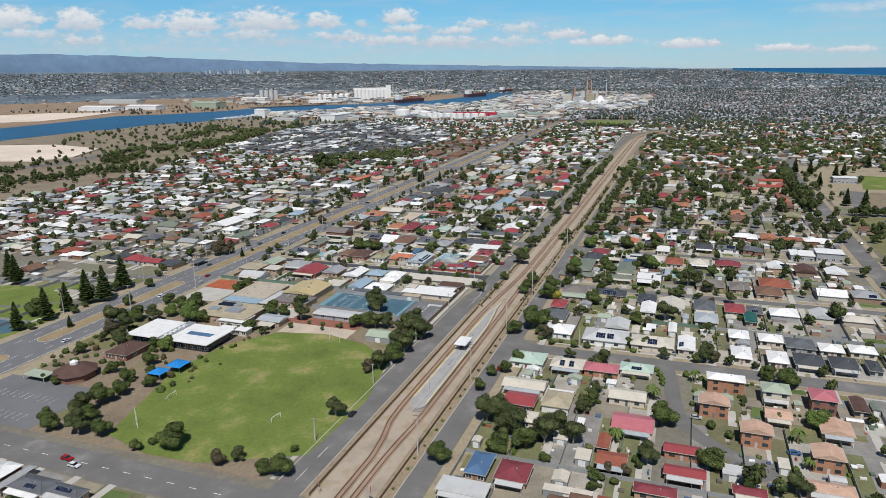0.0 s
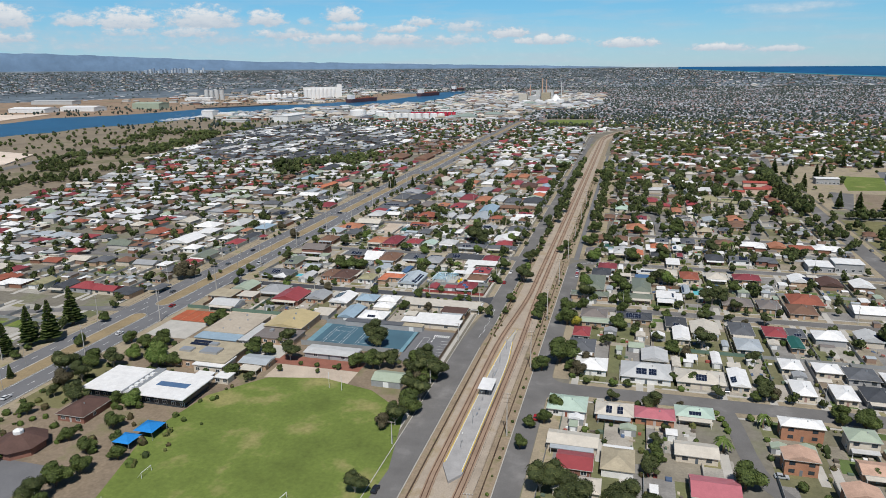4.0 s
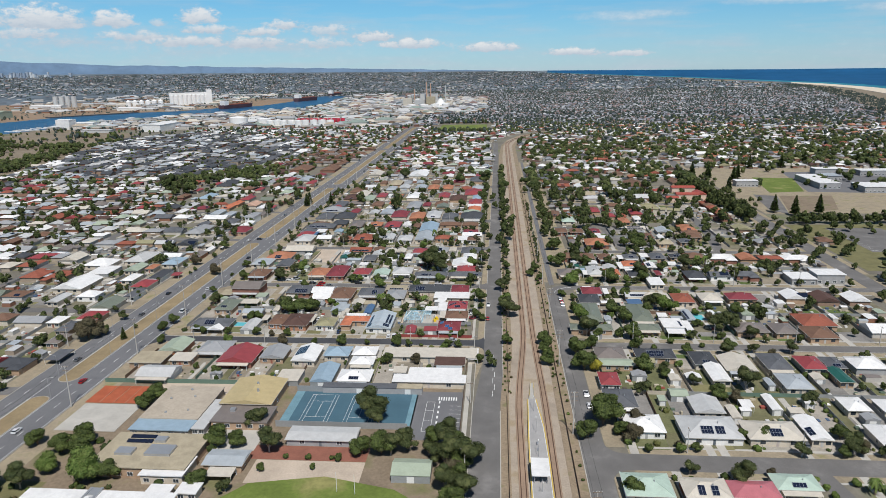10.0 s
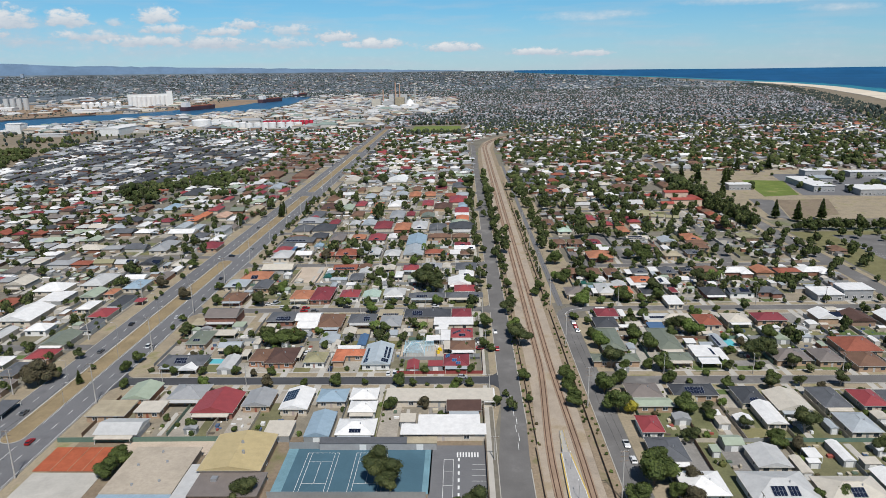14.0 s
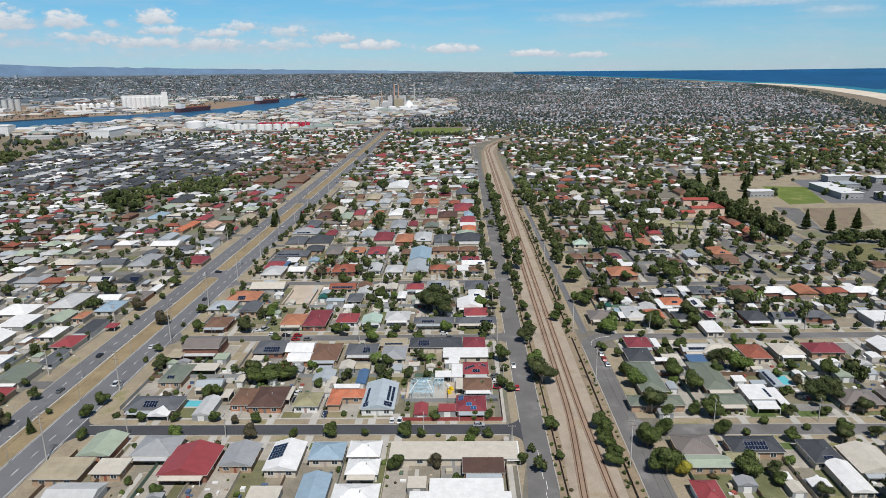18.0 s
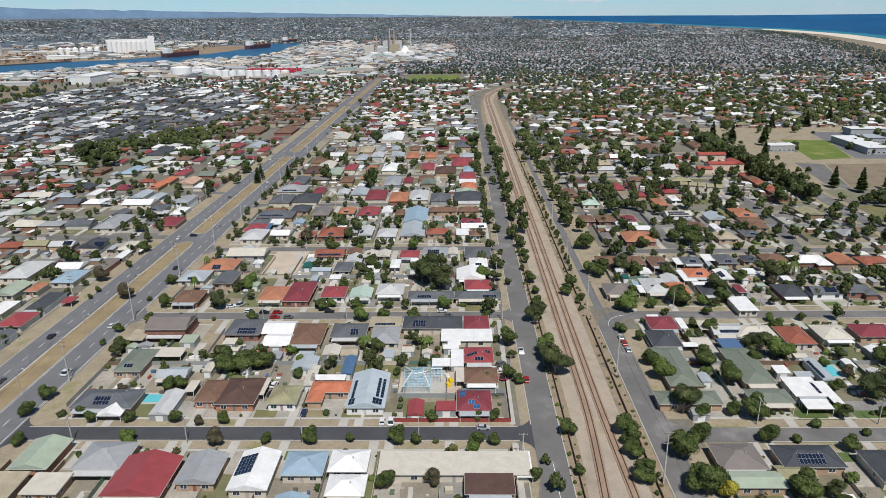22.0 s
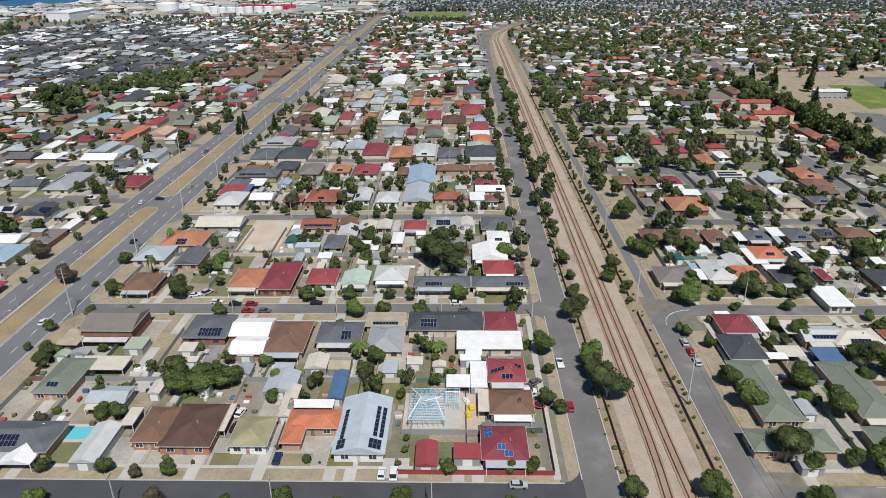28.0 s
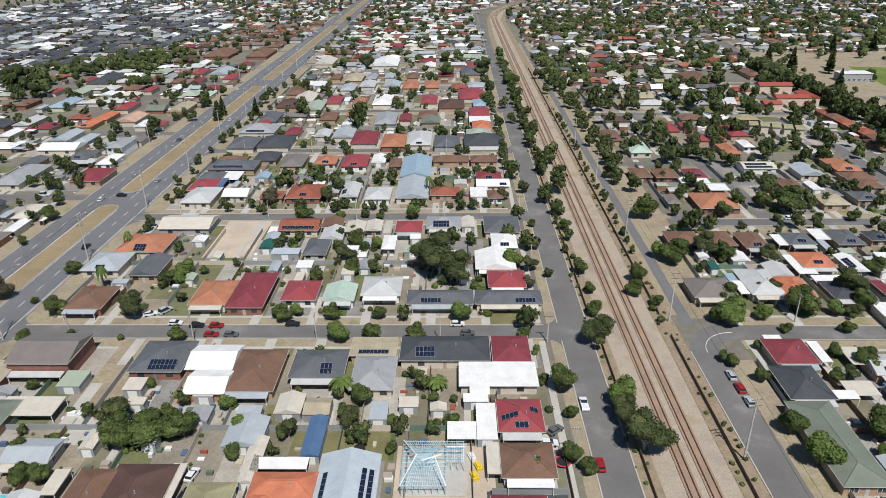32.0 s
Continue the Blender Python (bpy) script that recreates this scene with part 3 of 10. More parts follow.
for k, y in enumerate(STREETS_R):
    x0, x1 = (22.3, 204) if y < 100 else (34, 204)
    if y == -108:
        rect("street", x0, y - 5, 330, y + 5, M["asphalt"], 0.034, "grey asphalt suburban street", "road")
    elif y == 163:
        rect("street", 44, y - 3.5, x1, y + 3.5, M["asphalt"], 0.034, "grey asphalt cul-de-sac", "road")
    elif y == 250:
        slab("side_street", [(71.5, 163), (78.5, 163), (78.8, 205), (75.5, 232), (69, 268), (66, 345), (59, 345), (62, 268), (68.5, 232), (71.5, 205)], M["asphalt"], 0.033, "grey asphalt side street", "road")
        slab("side_street", [(138, 163), (145, 163), (155.5, 227), (157, 270), (152, 330), (145, 330), (150, 270), (148, 228)], M["asphalt"], 0.033, "grey asphalt side street", "road")
        rect("side_street", 157, 227.5, 203, 234, M["asphalt"], 0.036, "grey asphalt street joining the avenue", "road")
        rect("side_street", 30, 236, 66, 242, M["asphalt"], 0.032, "grey asphalt side street", "road")
    elif y == 80:
        rect("street", 30, y - 3.2, x1, y + 3.6, M["asphalt"], 0.034, "grey asphalt suburban street", "road")
    else:
        rect("street", x0, y - 3.6, x1, y + 3.6, M["asphalt"], 0.034, "grey asphalt suburban street", "road")
def disc(name, x, y, r, material, z, label, category="road", n=20):
    return slab(name, [(x + r * math.cos(2 * math.pi * i / n), y + r * math.sin(2 * math.pi * i / n)) for i in range(n)], material, z, label, category)


ribbon("side_street", [(89.6, -112), (91.5, -124), (93.1, -142), (94.6, -152), (97.5, -160.5), (102, -167), (108, -172.8), (114, -177.6), (118, -181)], 3.1, 0.0, 0.036, M["asphalt"], "grey asphalt cul-de-sac stem", "road", "structure")
disc("cul_de_sac_bulb", 119.2, -182.6, 7.6, M["asphalt"], 0.041, "round asphalt head of a cul-de-sac")
disc("cul_de_sac_bulb", 47, 167, 10.5, M["asphalt"], 0.036, "round asphalt head of a cul-de-sac")
AVENUE = [(-250, 208), (84, 208), (213, 208), (290, 209.5), (340, 209.5), (405, 209), (480, 210), (570, 216), (660, 226)]


def avenue_x(y):
    for (ya, xa), (yb, xb) in zip(AVENUE, AVENUE[1:]):
        if y <= yb:
            return xa + (xb - xa) * (y - ya) / (yb - ya)
    return AVENUE[-1][1]


ribbon("avenue", [(x, y) for y, x in AVENUE], 5.6, 0.0, 0.040, M["asphalt"], "grey asphalt avenue beside a line of trees", "road", "structure")
for off in (-7.6, 7.6):
    ribbon("verge", [(x + off, y) for y, x in AVENUE], 1.9, 0.0, 0.02, M["verge"], "dry grass and dirt verge", "verge", "structure")
rect("crossing_road_west", -420, -257, -25, -243.5, M["asphalt"], 0.036, "grey asphalt crossing road", "road")
rect("crossing_road_east", -14.3, -258, 14, -244, M["asphalt"], 0.05, "asphalt level crossing over the tracks", "road")
rect("crossing_street_east", 22.3, -256, 200, -247, M["asphalt"], 0.034, "grey asphalt street", "road")
for y in (-190, 30, 194, 300, 448, 600, 808, 960):
    rect("street", -760, y - 3.6, HW0, y + 3.6, M["asphalt"], 0.033, "grey asphalt suburban street", "road")
ribbon("street", [(-217, -66.5), (-243, -72), (-280, -88), (-330, -112), (-400, -140), (-760, -150)], 3.6, 0.0, 0.033, M["asphalt"], "grey asphalt street beside the park", "road", "structure")
for x in (-330, -470, -610):
    rect("street", x - 3.4, -420, x + 3.4, 1000, M["asphalt"], 0.031, "grey asphalt suburban street", "road")
for x in (330, 450, 570, 690):
    rect("street", x - 3.4, 560, x + 3.4, 1500, M["asphalt"], 0.031, "grey asphalt suburban street", "road")
slab("distant_road", [(640, 1250), (652, 1250), (1010, 2300), (992, 2300)], M["asphalt"], 0.3, "straight distant suburban road", "road")
slab("arterial_road", [(HW0, 1250), (HW1, 1250), (-150, 1750), (-176, 1750)], M["highway"], 0.034, "highway carriageways running to the port", "road")

def fillet(x, y, sx, sy, r, material):
    """Rounded corner of a junction: fills between the corner and a quarter circle."""
    pts = [(x, y)] + [(x + sx * r * (1 - math.sin(i * math.pi / 16)), y + sy * r * (1 - math.cos(i * math.pi / 16))) for i in range(9)]
    slab("junction_corner", pts if sx * sy < 0 else pts[::-1], material, 0.036, "rounded asphalt street corner", "road")


for k, y in enumerate(STREETS_L[:6]):
    for sy in (-1, 1):
        fillet(-21.6, y + sy * 3.7, -1, sy, 6, M["asphalt_dark"] if k == 0 else M["asphalt"])
        fillet(HW1, y + sy * 3.7, 1, sy, 7, M["asphalt_dark"] if k == 0 else M["highway"])
for y, hw in ((-108, 5), (-8.5, 3.6)):
    for sy in (-1, 1):
        fillet(22.3, y + sy * hw, 1, sy, 7, M["asphalt"])
for y in STREETS_L[:6]:
    for s in (-1, 1):
        rect("footpath", HW1 + 10, y + s * 8.6 - 0.6, -30, y + s * 8.6 + 0.6, M["concrete"], 0.022, "pale concrete footpath", "path")
for y in STREETS_R[:3]:
    for s in (-1, 1):
        rect("footpath", 34, y + s * 9.2 - 0.6, 198, y + s * 9.2 + 0.6, M["concrete"], 0.022, "pale concrete footpath", "path")
# verges along the streets, kerbs as real steps
for y in STREETS_L:
    for s in (-1, 1):
        c = y + s * 5.9
        rect("verge", HW1 + 4, c - 2.0, -27, c + 2.0, M["verge"], 0.015, "dry grass and dirt verge", "verge")
        rect("kerb", HW1 + 3, y + s * 3.7 - 0.15, -26, y + s * 3.7 + 0.15, M["kerb"], 0.0, "low concrete kerb", "kerb", thick=0.15)
for y in STREETS_R:
    if y == 250:
        continue
    for s in (-1, 1):
        c = y + s * 6.4
        rect("verge", 30, c - 2.2, 200, c + 2.2, M["verge"], 0.015, "dry grass and dirt verge", "verge")
        if y != -108:
            rect("kerb", 46, y + s * 3.7 - 0.15, 200, y + s * 3.7 + 0.15, M["kerb"], 0.0, "low concrete kerb", "kerb", thick=0.15)
for x, y0, y1 in ((-14.1, -243, -75), (-12.85, -45, 560), (13.8, -243, 70), (-219.2, -420, 1200), (-186.8, -240, -20)):
    rect("kerb", x - 0.16, y0, x + 0.16, y1, M["kerb"], 0.0, "low concrete kerb", "kerb", thick=0.15)
for a, b in zip([-238] + [s + 5 for s in STREETS_L[:-1]], [s - 5 for s in STREETS_L]):
    rect("kerb", (-25.2 if a < -50 else -21.9), a, (-24.9 if a < -50 else -21.6), b, M["kerb"], 0.0, "low concrete kerb", "kerb", thick=0.15)
    rect("footpath", -28.4, a, -26.6, b, M["concrete"], 0.02, "pale concrete footpath", "path")
    rect("kerb", -187.1, a + 4, -186.8, b - 4, M["kerb"], 0.0, "low concrete kerb", "kerb", thick=0.15)
rect("highway_verge_west", -227.5, -420, -219.4, 1100, M["verge"], 0.012, "dry dusty highway verge", "verge")
rect("highway_verge_east", -186.6, -240, -177, 1100, M["verge"], 0.012, "dry dusty highway verge", "verge")
for a, b in ((-242, -117), (-99, -16), (0, 66)):
    rect("verge", 22.6, a, 29.5, b, M["verge"], 0.014, "dusty dry verge beside the railway road", "verge")
rect("railway_strip_east", 10.5, 90, 15.8, 640, M["verge"], 0.018, "dusty weedy strip beside the railway path", "verge")
rect("railway_strip_far_east", 19.4, 88, 34, 640, M["verge"], 0.016, "dry grass reserve beside the path", "verge")

# road markings
marks = thing("road_markings", 0, 0, 0, 0, "white painted lane lines and edge lines", "road marking", kind="structure")


def marking(x0, y0, x1, y1, z=0.045):
    part("line", Mesh().box(x0, y0, z - 0.006, x1, y1, z, False), M["paint"], marks)


for y in range(-400, 1000, 11):
    for x in (-213.7, -193.0):
        marking(x - 0.1, y, x + 0.1, y + 4)
for a, b in ((-420, -190), (-176, -60), (-44, 178), (192, 440), (456, 800)):
    for x in (-208.55, -198.75):
        marking(x - 0.09, a, x + 0.09, b)
marking(-187.8, -240, -187.62, 1000)
for y in (-236, -222):
    marking(-19.8, y, -19.65, y + 7)
zig = [(-17.2, -22 - 6 * i) for i in range(7)]
for i, (x, y) in enumerate(zig):
    marking(x - 0.1 + (0.7 if i % 2 else 0), y - 5, x + 0.06 + (0.7 if i % 2 else 0), y)
for i in range(10):
    a, c = i * math.pi / 20, (i + 1) * math.pi / 20
    x0, y0, x1, y1 = 29 - 10.6 * math.cos(a), 69.5 + 10.6 * math.sin(a), 29 - 10.6 * math.cos(c), 69.5 + 10.6 * math.sin(c)
    part("line", Mesh().tube((x0, y0, 0.03), (x1, y1, 0.03), 0.09, 0.09, 6), M["paint"], marks)
for x in range(-410, -30, 9):
    marking(x, -250.4, x + 3, -250.2, 0.048)
for x in (-180, -160, -140):
    marking(x, -254, x + 9, -253.85, 0.048)

# water
RIVER_NEAR = [(-1700, 60), (-1330, 400), (-1217, 593), (-1222, 674), (-1224, 809), (-1191, 870), (-1209, 988), (-1150, 1072), (-1128, 1195), (-1112, 1309), (-1125, 1440), (-1105, 1497), (-1030, 1617), (-974, 1669), (-883, 1812), (-798, 1924), (-727, 1993), (-689, 2212), (-752, 2859), (-800, 3406)]
RIVER_FAR = [(-890, 3514), (-900, 3030), (-906, 2514), (-930, 2277), (-1047, 2171), (-1112, 2000), (-1215, 1940), (-1335, 1860), (-1385, 1688), (-1400, 1560), (-1470, 1380), (-1590, 1273), (-1547, 1072), (-1535, 936), (-1526, 834), (-1800, 560), (-2300, 300)]


def river_x(y):
    """The river's near bank at this y."""
    for (xa, ya), (xb, yb) in zip(RIVER_NEAR, RIVER_NEAR[1:]):
        if ya <= y <= yb:
            return xa + (xb - xa) * (y - ya) / (yb - ya)
    return RIVER_NEAR[-1][0]


slab("water", RIVER_NEAR + RIVER_FAR, M["water"], 0.35, "blue tidal river running past the port", "water")
for x, y, w, d in ((-1115, 1310, 90, 9), (-1130, 1250, 100, 7), (-1120, 1380, 90, 7)):
    rect("jetty", x - w / 2, y - d / 2, x + w / 2, y + d / 2, M["concrete"], 0.3, "long pale marina jetty", "jetty", thick=0.9)
slab("wharf", [(-1390, 1700), (-1220, 1925), (-1236, 1940), (-1410, 1712)], M["asphalt_dark"], 0.3, "long dark wharf on the far bank", "wharf", thick=2.5)
slab("lake", [(-30, 3450), (90, 3250), (250, 3200), (280, 3330), (120, 3500), (0, 3560)], M["water"], 0.3, "distant blue inlet among the suburbs", "water")
slab("river_plain", [(-1526, 800), (-1535, 936), (-1547, 1072), (-1590, 1273), (-1470, 1380), (-1390, 1560), (-1370, 1688), (-1320, 1860), (-1200, 1940), (-1100, 2000), (-1030, 2171), (-920, 2277), (-900, 2514), (-900, 2900), (-1400, 3100), (-2300, 2600), (-3200, 1500), (-2700, 400)], M["plain"], 0.25, "bare brown plain beyond the river", "ground")
slab("scrub_land", [(-620, -300), (-570, 200), (-600, 345), (-660, 500), (-700, 830), (-820, 1150), (-1000, 1230), (-1120, 1310), (-1150, 1072), (-1209, 988), (-1191, 870), (-1224, 809), (-1217, 593), (-1330, 400), (-1500, 0), (-1500, -400)], M["scrub"], 0.2,
     "dry scrubby ground beside the river", "ground")
slab("sand_stockpile", [(-1160, 500), (-1018, 551), (-879, 516), (-822, 410), (-843, 358), (-898, 345), (-1000, 330)], M["saltpan"], 0.4, "pale pink-white sand stockpile ground", "ground", thick=1.5)
slab("sand_bank", [(-2055, 1245), (-1950, 1371), (-1740, 1425), (-1660, 1180), (-1640, 1054), (-1720, 985), (-2000, 1000)], M["saltpan"], 0.4, "pale sandy bank beside the river", "ground", thick=1.0)
slab("estate_road", [(-1000, 160), (-800, 265), (-772, 345), (-796, 455), (-806, 660), (-830, 660), (-818, 455), (-792, 350), (-815, 285), (-1000, 185)], M["asphalt"], 0.45, "curving grey road through the scrub", "road")

COAST = [(-400, 520), (0, 720), (800, 1000), (1252, 1190), (1735, 1370), (2426, 1620), (3363, 1895), (4353, 2085), (8000, 2300), (15000, 2150), (29000, 1990), (90000, 6000)]


def coast_x(y):
    for (ya, xa), (yb, xb) in zip(COAST, COAST[1:]):
        if y <= yb:
            return xa + (xb - xa) * (y - ya) / (yb - ya)
    return COAST[-1][1]


def coast_range(a, shift=0.0):
    """Distance at which a bearing meets the shore."""
    lo, hi = 10.0, 90000.0
    for _ in range(40):
        r = (lo + hi) / 2
        x, y = CX + math.sin(radians(a)) * r, CY + math.cos(radians(a)) * r
        if x > coast_x(y) + shift:
            hi = r
        else:
            lo = r
    return lo


FAR = [0, 1000, 1500, 2000, 3000, 3600, 4000, 4500, 5200, 6000, 7500, 10000, 15000, 30000, 90000]
LINE = [0, 0.2, 0.4, 0.6, 0.8, 1.0]


def shore_band(name, a0, a1, steps, s0, s1, material, lift, label, category):
    """A strip along the shore between two distances from the waterline."""
    mesh = Mesh()
    for i in range(steps + 1):
        a = a0 + (a1 - a0) * i / steps
        r0, r1 = coast_range(a, s0), coast_range(a, s1)
        for f in LINE:
            r = r0 + (r1 - r0) * f
            x, y, z, q = warp(CX + math.sin(radians(a)) * r, CY + math.cos(radians(a)) * r)
            mesh.v.append((x, y, z + lift))
    n = len(LINE)
    for i in range(steps):
        for k in range(n - 1):
            mesh.f.append((i * n + k, i * n + k + 1, (i + 1) * n + k + 1, (i + 1) * n + k))
    tagged(part(name, mesh, material), label, category, kind="structure")


# outer land sheet, its haze carried by the base colour
land_ring("distant_plain", [3000, 3600, 3900, 4300, 4800, 5500, 6500, 8000, 11000, 16000, 30000, 90000], -102, 60, 54, M["hazed_plain"], 0.15, "distant suburbs reaching the horizon, painted in haze colours")
shore_band("dunes", 10, 70, 120, -340, -130, M["scrub"], 0.5, "low green-brown coastal dunes", "dunes")
shore_band("beach", 22.5, 70, 120, -125, 10, M["sand"], 0.7, "pale sandy beach", "beach")
land_ring("shallow_water", FAR, 4.2, 100, 160, M["shallow"], 0.9, "turquoise shallow sea along the beach", "sea", inner=lambda a: coast_range(a, 0))
land_ring("sea", FAR, 4.2, 100, 160, M["sea"], 1.3, "deep blue sea reaching the horizon", "sea", inner=lambda a: coast_range(a, 40) * 1.05 + 60)

# hills on the horizon, their haze painted as blue base colour
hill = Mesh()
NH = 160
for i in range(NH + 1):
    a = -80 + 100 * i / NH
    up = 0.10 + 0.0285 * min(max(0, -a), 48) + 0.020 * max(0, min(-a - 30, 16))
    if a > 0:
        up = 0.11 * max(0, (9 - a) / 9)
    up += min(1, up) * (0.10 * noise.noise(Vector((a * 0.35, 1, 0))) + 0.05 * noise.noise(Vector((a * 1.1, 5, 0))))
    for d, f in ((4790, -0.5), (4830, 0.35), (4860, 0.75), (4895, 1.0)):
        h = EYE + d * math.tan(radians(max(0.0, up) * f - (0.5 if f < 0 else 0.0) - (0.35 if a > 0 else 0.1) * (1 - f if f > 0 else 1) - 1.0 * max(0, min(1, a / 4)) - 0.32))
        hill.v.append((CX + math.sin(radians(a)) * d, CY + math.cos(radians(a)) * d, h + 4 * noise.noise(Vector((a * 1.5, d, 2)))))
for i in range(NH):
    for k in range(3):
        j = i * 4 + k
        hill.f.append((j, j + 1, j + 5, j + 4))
tagged(part("backdrop_hills", hill, M["hill"], None, "", True), "range of hills on the horizon, painted in hazy blue", "hills", kind="structure")

# fields
slab("playing_field", [(-101, -233), (-78, -239), (-57, -238), (-24, -222), (-22, -180), (-29, -143), (-48, -128), (-72, -122), (-96, -127), (-112, -148), (-116, -180)], M["field"], 0.04,
     "large mown green school playing field with worn patches", "field")
rect("park_oval", -145, 1130, -40, 1300, M["field"], 0.3, "distant green park oval", "field")
slab("school_pitch", [(264, 399), (301, 406), (324, 492), (281, 500)], M["field"], 0.05, "bright green school pitch", "field")
slab("school_dirt", [(266, 380), (318, 383), (292, 313), (242, 292)], M["earth"], 0.04, "bare brown school ground", "ground")
slab("school_parking", [(244, 390), (264, 380), (241, 292), (231, 312)], M["asphalt"], 0.04, "grey asphalt school parking strip", "car park")
rect("school_ground", 232, 264, 480, 590, M["ground"], 0.008, "dry grass and bare earth round the school", "ground")
slab("school_paving", [(304, 404), (470, 385), (470, 540), (330, 540)], M["highway"], 0.02, "grey asphalt yard between school blocks", "paving")
slab("park_lawn", [(-310, -113), (-283, -105), (-240, -120), (-224, -150), (-226, -182), (-320, -182), (-340, -130)], M["field"], 0.03, "green park lawn beside the highway", "field")
slab("park_lawn", [(-279, -102), (-258, -93), (-252, -100), (-272, -110)], M["field"], 0.036, "small green lawn between park paths", "field")
slab("park_court", [(-252, -158), (-242, -155), (-229, -169), (-236, -179), (-252, -172)], M["court"], 0.05, "pale blue court surface in the park", "court")
ribbon("park_path", [(-232, -98), (-240, -122), (-262, -138), (-300, -150)], 1.3, 0.0, 0.045, M["asphalt"], "grey park path across the lawn", "path", "structure")


# ---- houses ----
def roof_mesh(x0, y0, x1, y1, z, rise, kind, axis):
    """Closed roof over a rectangle: hip, gable or flat, with a fascia edge."""
    m = Mesh()
    t = 0.18
    w, d = x1 - x0, y1 - y0
    e = [(x0, y0), (x1, y0), (x1, y1), (x0, y1)]
    lo = [(x, y, z) for x, y in e]
    hi = [(x, y, z + t) for x, y in e]
    zt = z + t + rise
    if kind == "flat":
        hi = [(x0, y0, z + t), (x1, y0, z + t), (x1, y1, z + t + rise), (x0, y1, z + t + rise)]
        m.solid(lo + hi, [(3, 2, 1, 0), (0, 1, 5, 4), (1, 2, 6, 5), (2, 3, 7, 6), (3, 0, 4, 7), (4, 5, 6, 7)])
        return m
    if axis == "x":
        cut = min(d / 2, w / 2) if kind == "hip" else 0.0
        r = [(x0 + cut, (y0 + y1) / 2, zt), (x1 - cut, (y0 + y1) / 2, zt)]
        top = [(4, 5, 9, 8), (6, 7, 8, 9), (5, 6, 9), (7, 4, 8)]
    else:
        cut = min(w / 2, d / 2) if kind == "hip" else 0.0
        r = [((x0 + x1) / 2, y0 + cut, zt), ((x0 + x1) / 2, y1 - cut, zt)]
        top = [(5, 6, 9, 8), (7, 4, 8, 9), (4, 5, 8), (6, 7, 9)]
    m.solid(lo + hi + r, [(3, 2, 1, 0), (0, 1, 5, 4), (1, 2, 6, 5), (2, 3, 7, 6), (3, 0, 4, 7)] + top)
    return m


def window_mesh(w, h):
    return Mesh().box(-w / 2, -0.05, 0, w / 2, 0.02, h)


WIN = {}


def add_window(parent, x, y, z, w, h, rz, framed=True):
    key = (w, h)
    if key not in WIN:
        WIN[key] = (window_mesh(w, h).data("window", M["glass"]),
                    Mesh().box(-w / 2 - 0.12, -0.09, -0.12, w / 2 + 0.12, 0.0, 0).box(-w / 2 - 0.12, -0.09, h, w / 2 + 0.12, 0, h + 0.12)
                    .box(-w / 2 - 0.12, -0.09, 0, -w / 2, 0, h).box(w / 2, -0.09, 0, w / 2 + 0.12, 0, h).box(-0.04, -0.09, 0, 0.04, 0, h).data("frame", M["frame"]))
    o = part("window", WIN[key][0], None, parent)
    o.matrix_local = pose(x, y, z, 0, 0, rz)
    if framed:
        part("frame", WIN[key][1], None, o)
    return o


def solar_mesh(nx, ny, pitch):
    """A tilted slab of nx by ny panels, its lower left corner at the origin, rising along +y."""
    c, k = math.cos(pitch), math.sin(pitch)
    w, d = nx * 1.04, ny * 1.72
    pts = [(x, y * c, y * k) for x, y in ((0, 0), (w, 0), (w, d), (0, d))]
    off = [(x, y - 0.1 * k, z + 0.1 * c) for x, y, z in pts]
    return Mesh().solid(pts + off, [(3, 2, 1, 0), (0, 1, 5, 4), (1, 2, 6, 5), (2, 3, 7, 6), (3, 0, 4, 7), (4, 5, 6, 7)])


def grid_mesh(nx, ny):
    """Thin pale bars between the panels of an array."""
    m = Mesh()
    for i in range(nx + 1):
        m.box(i * 1.04 - 0.03, 0, 0.1, i * 1.04 + 0.03, ny * 1.72, 0.125, False)
    for j in range(ny + 1):
        m.box(0, j * 1.72 - 0.03, 0.1, nx * 1.04, j * 1.72 + 0.03, 0.12, False)
    return m


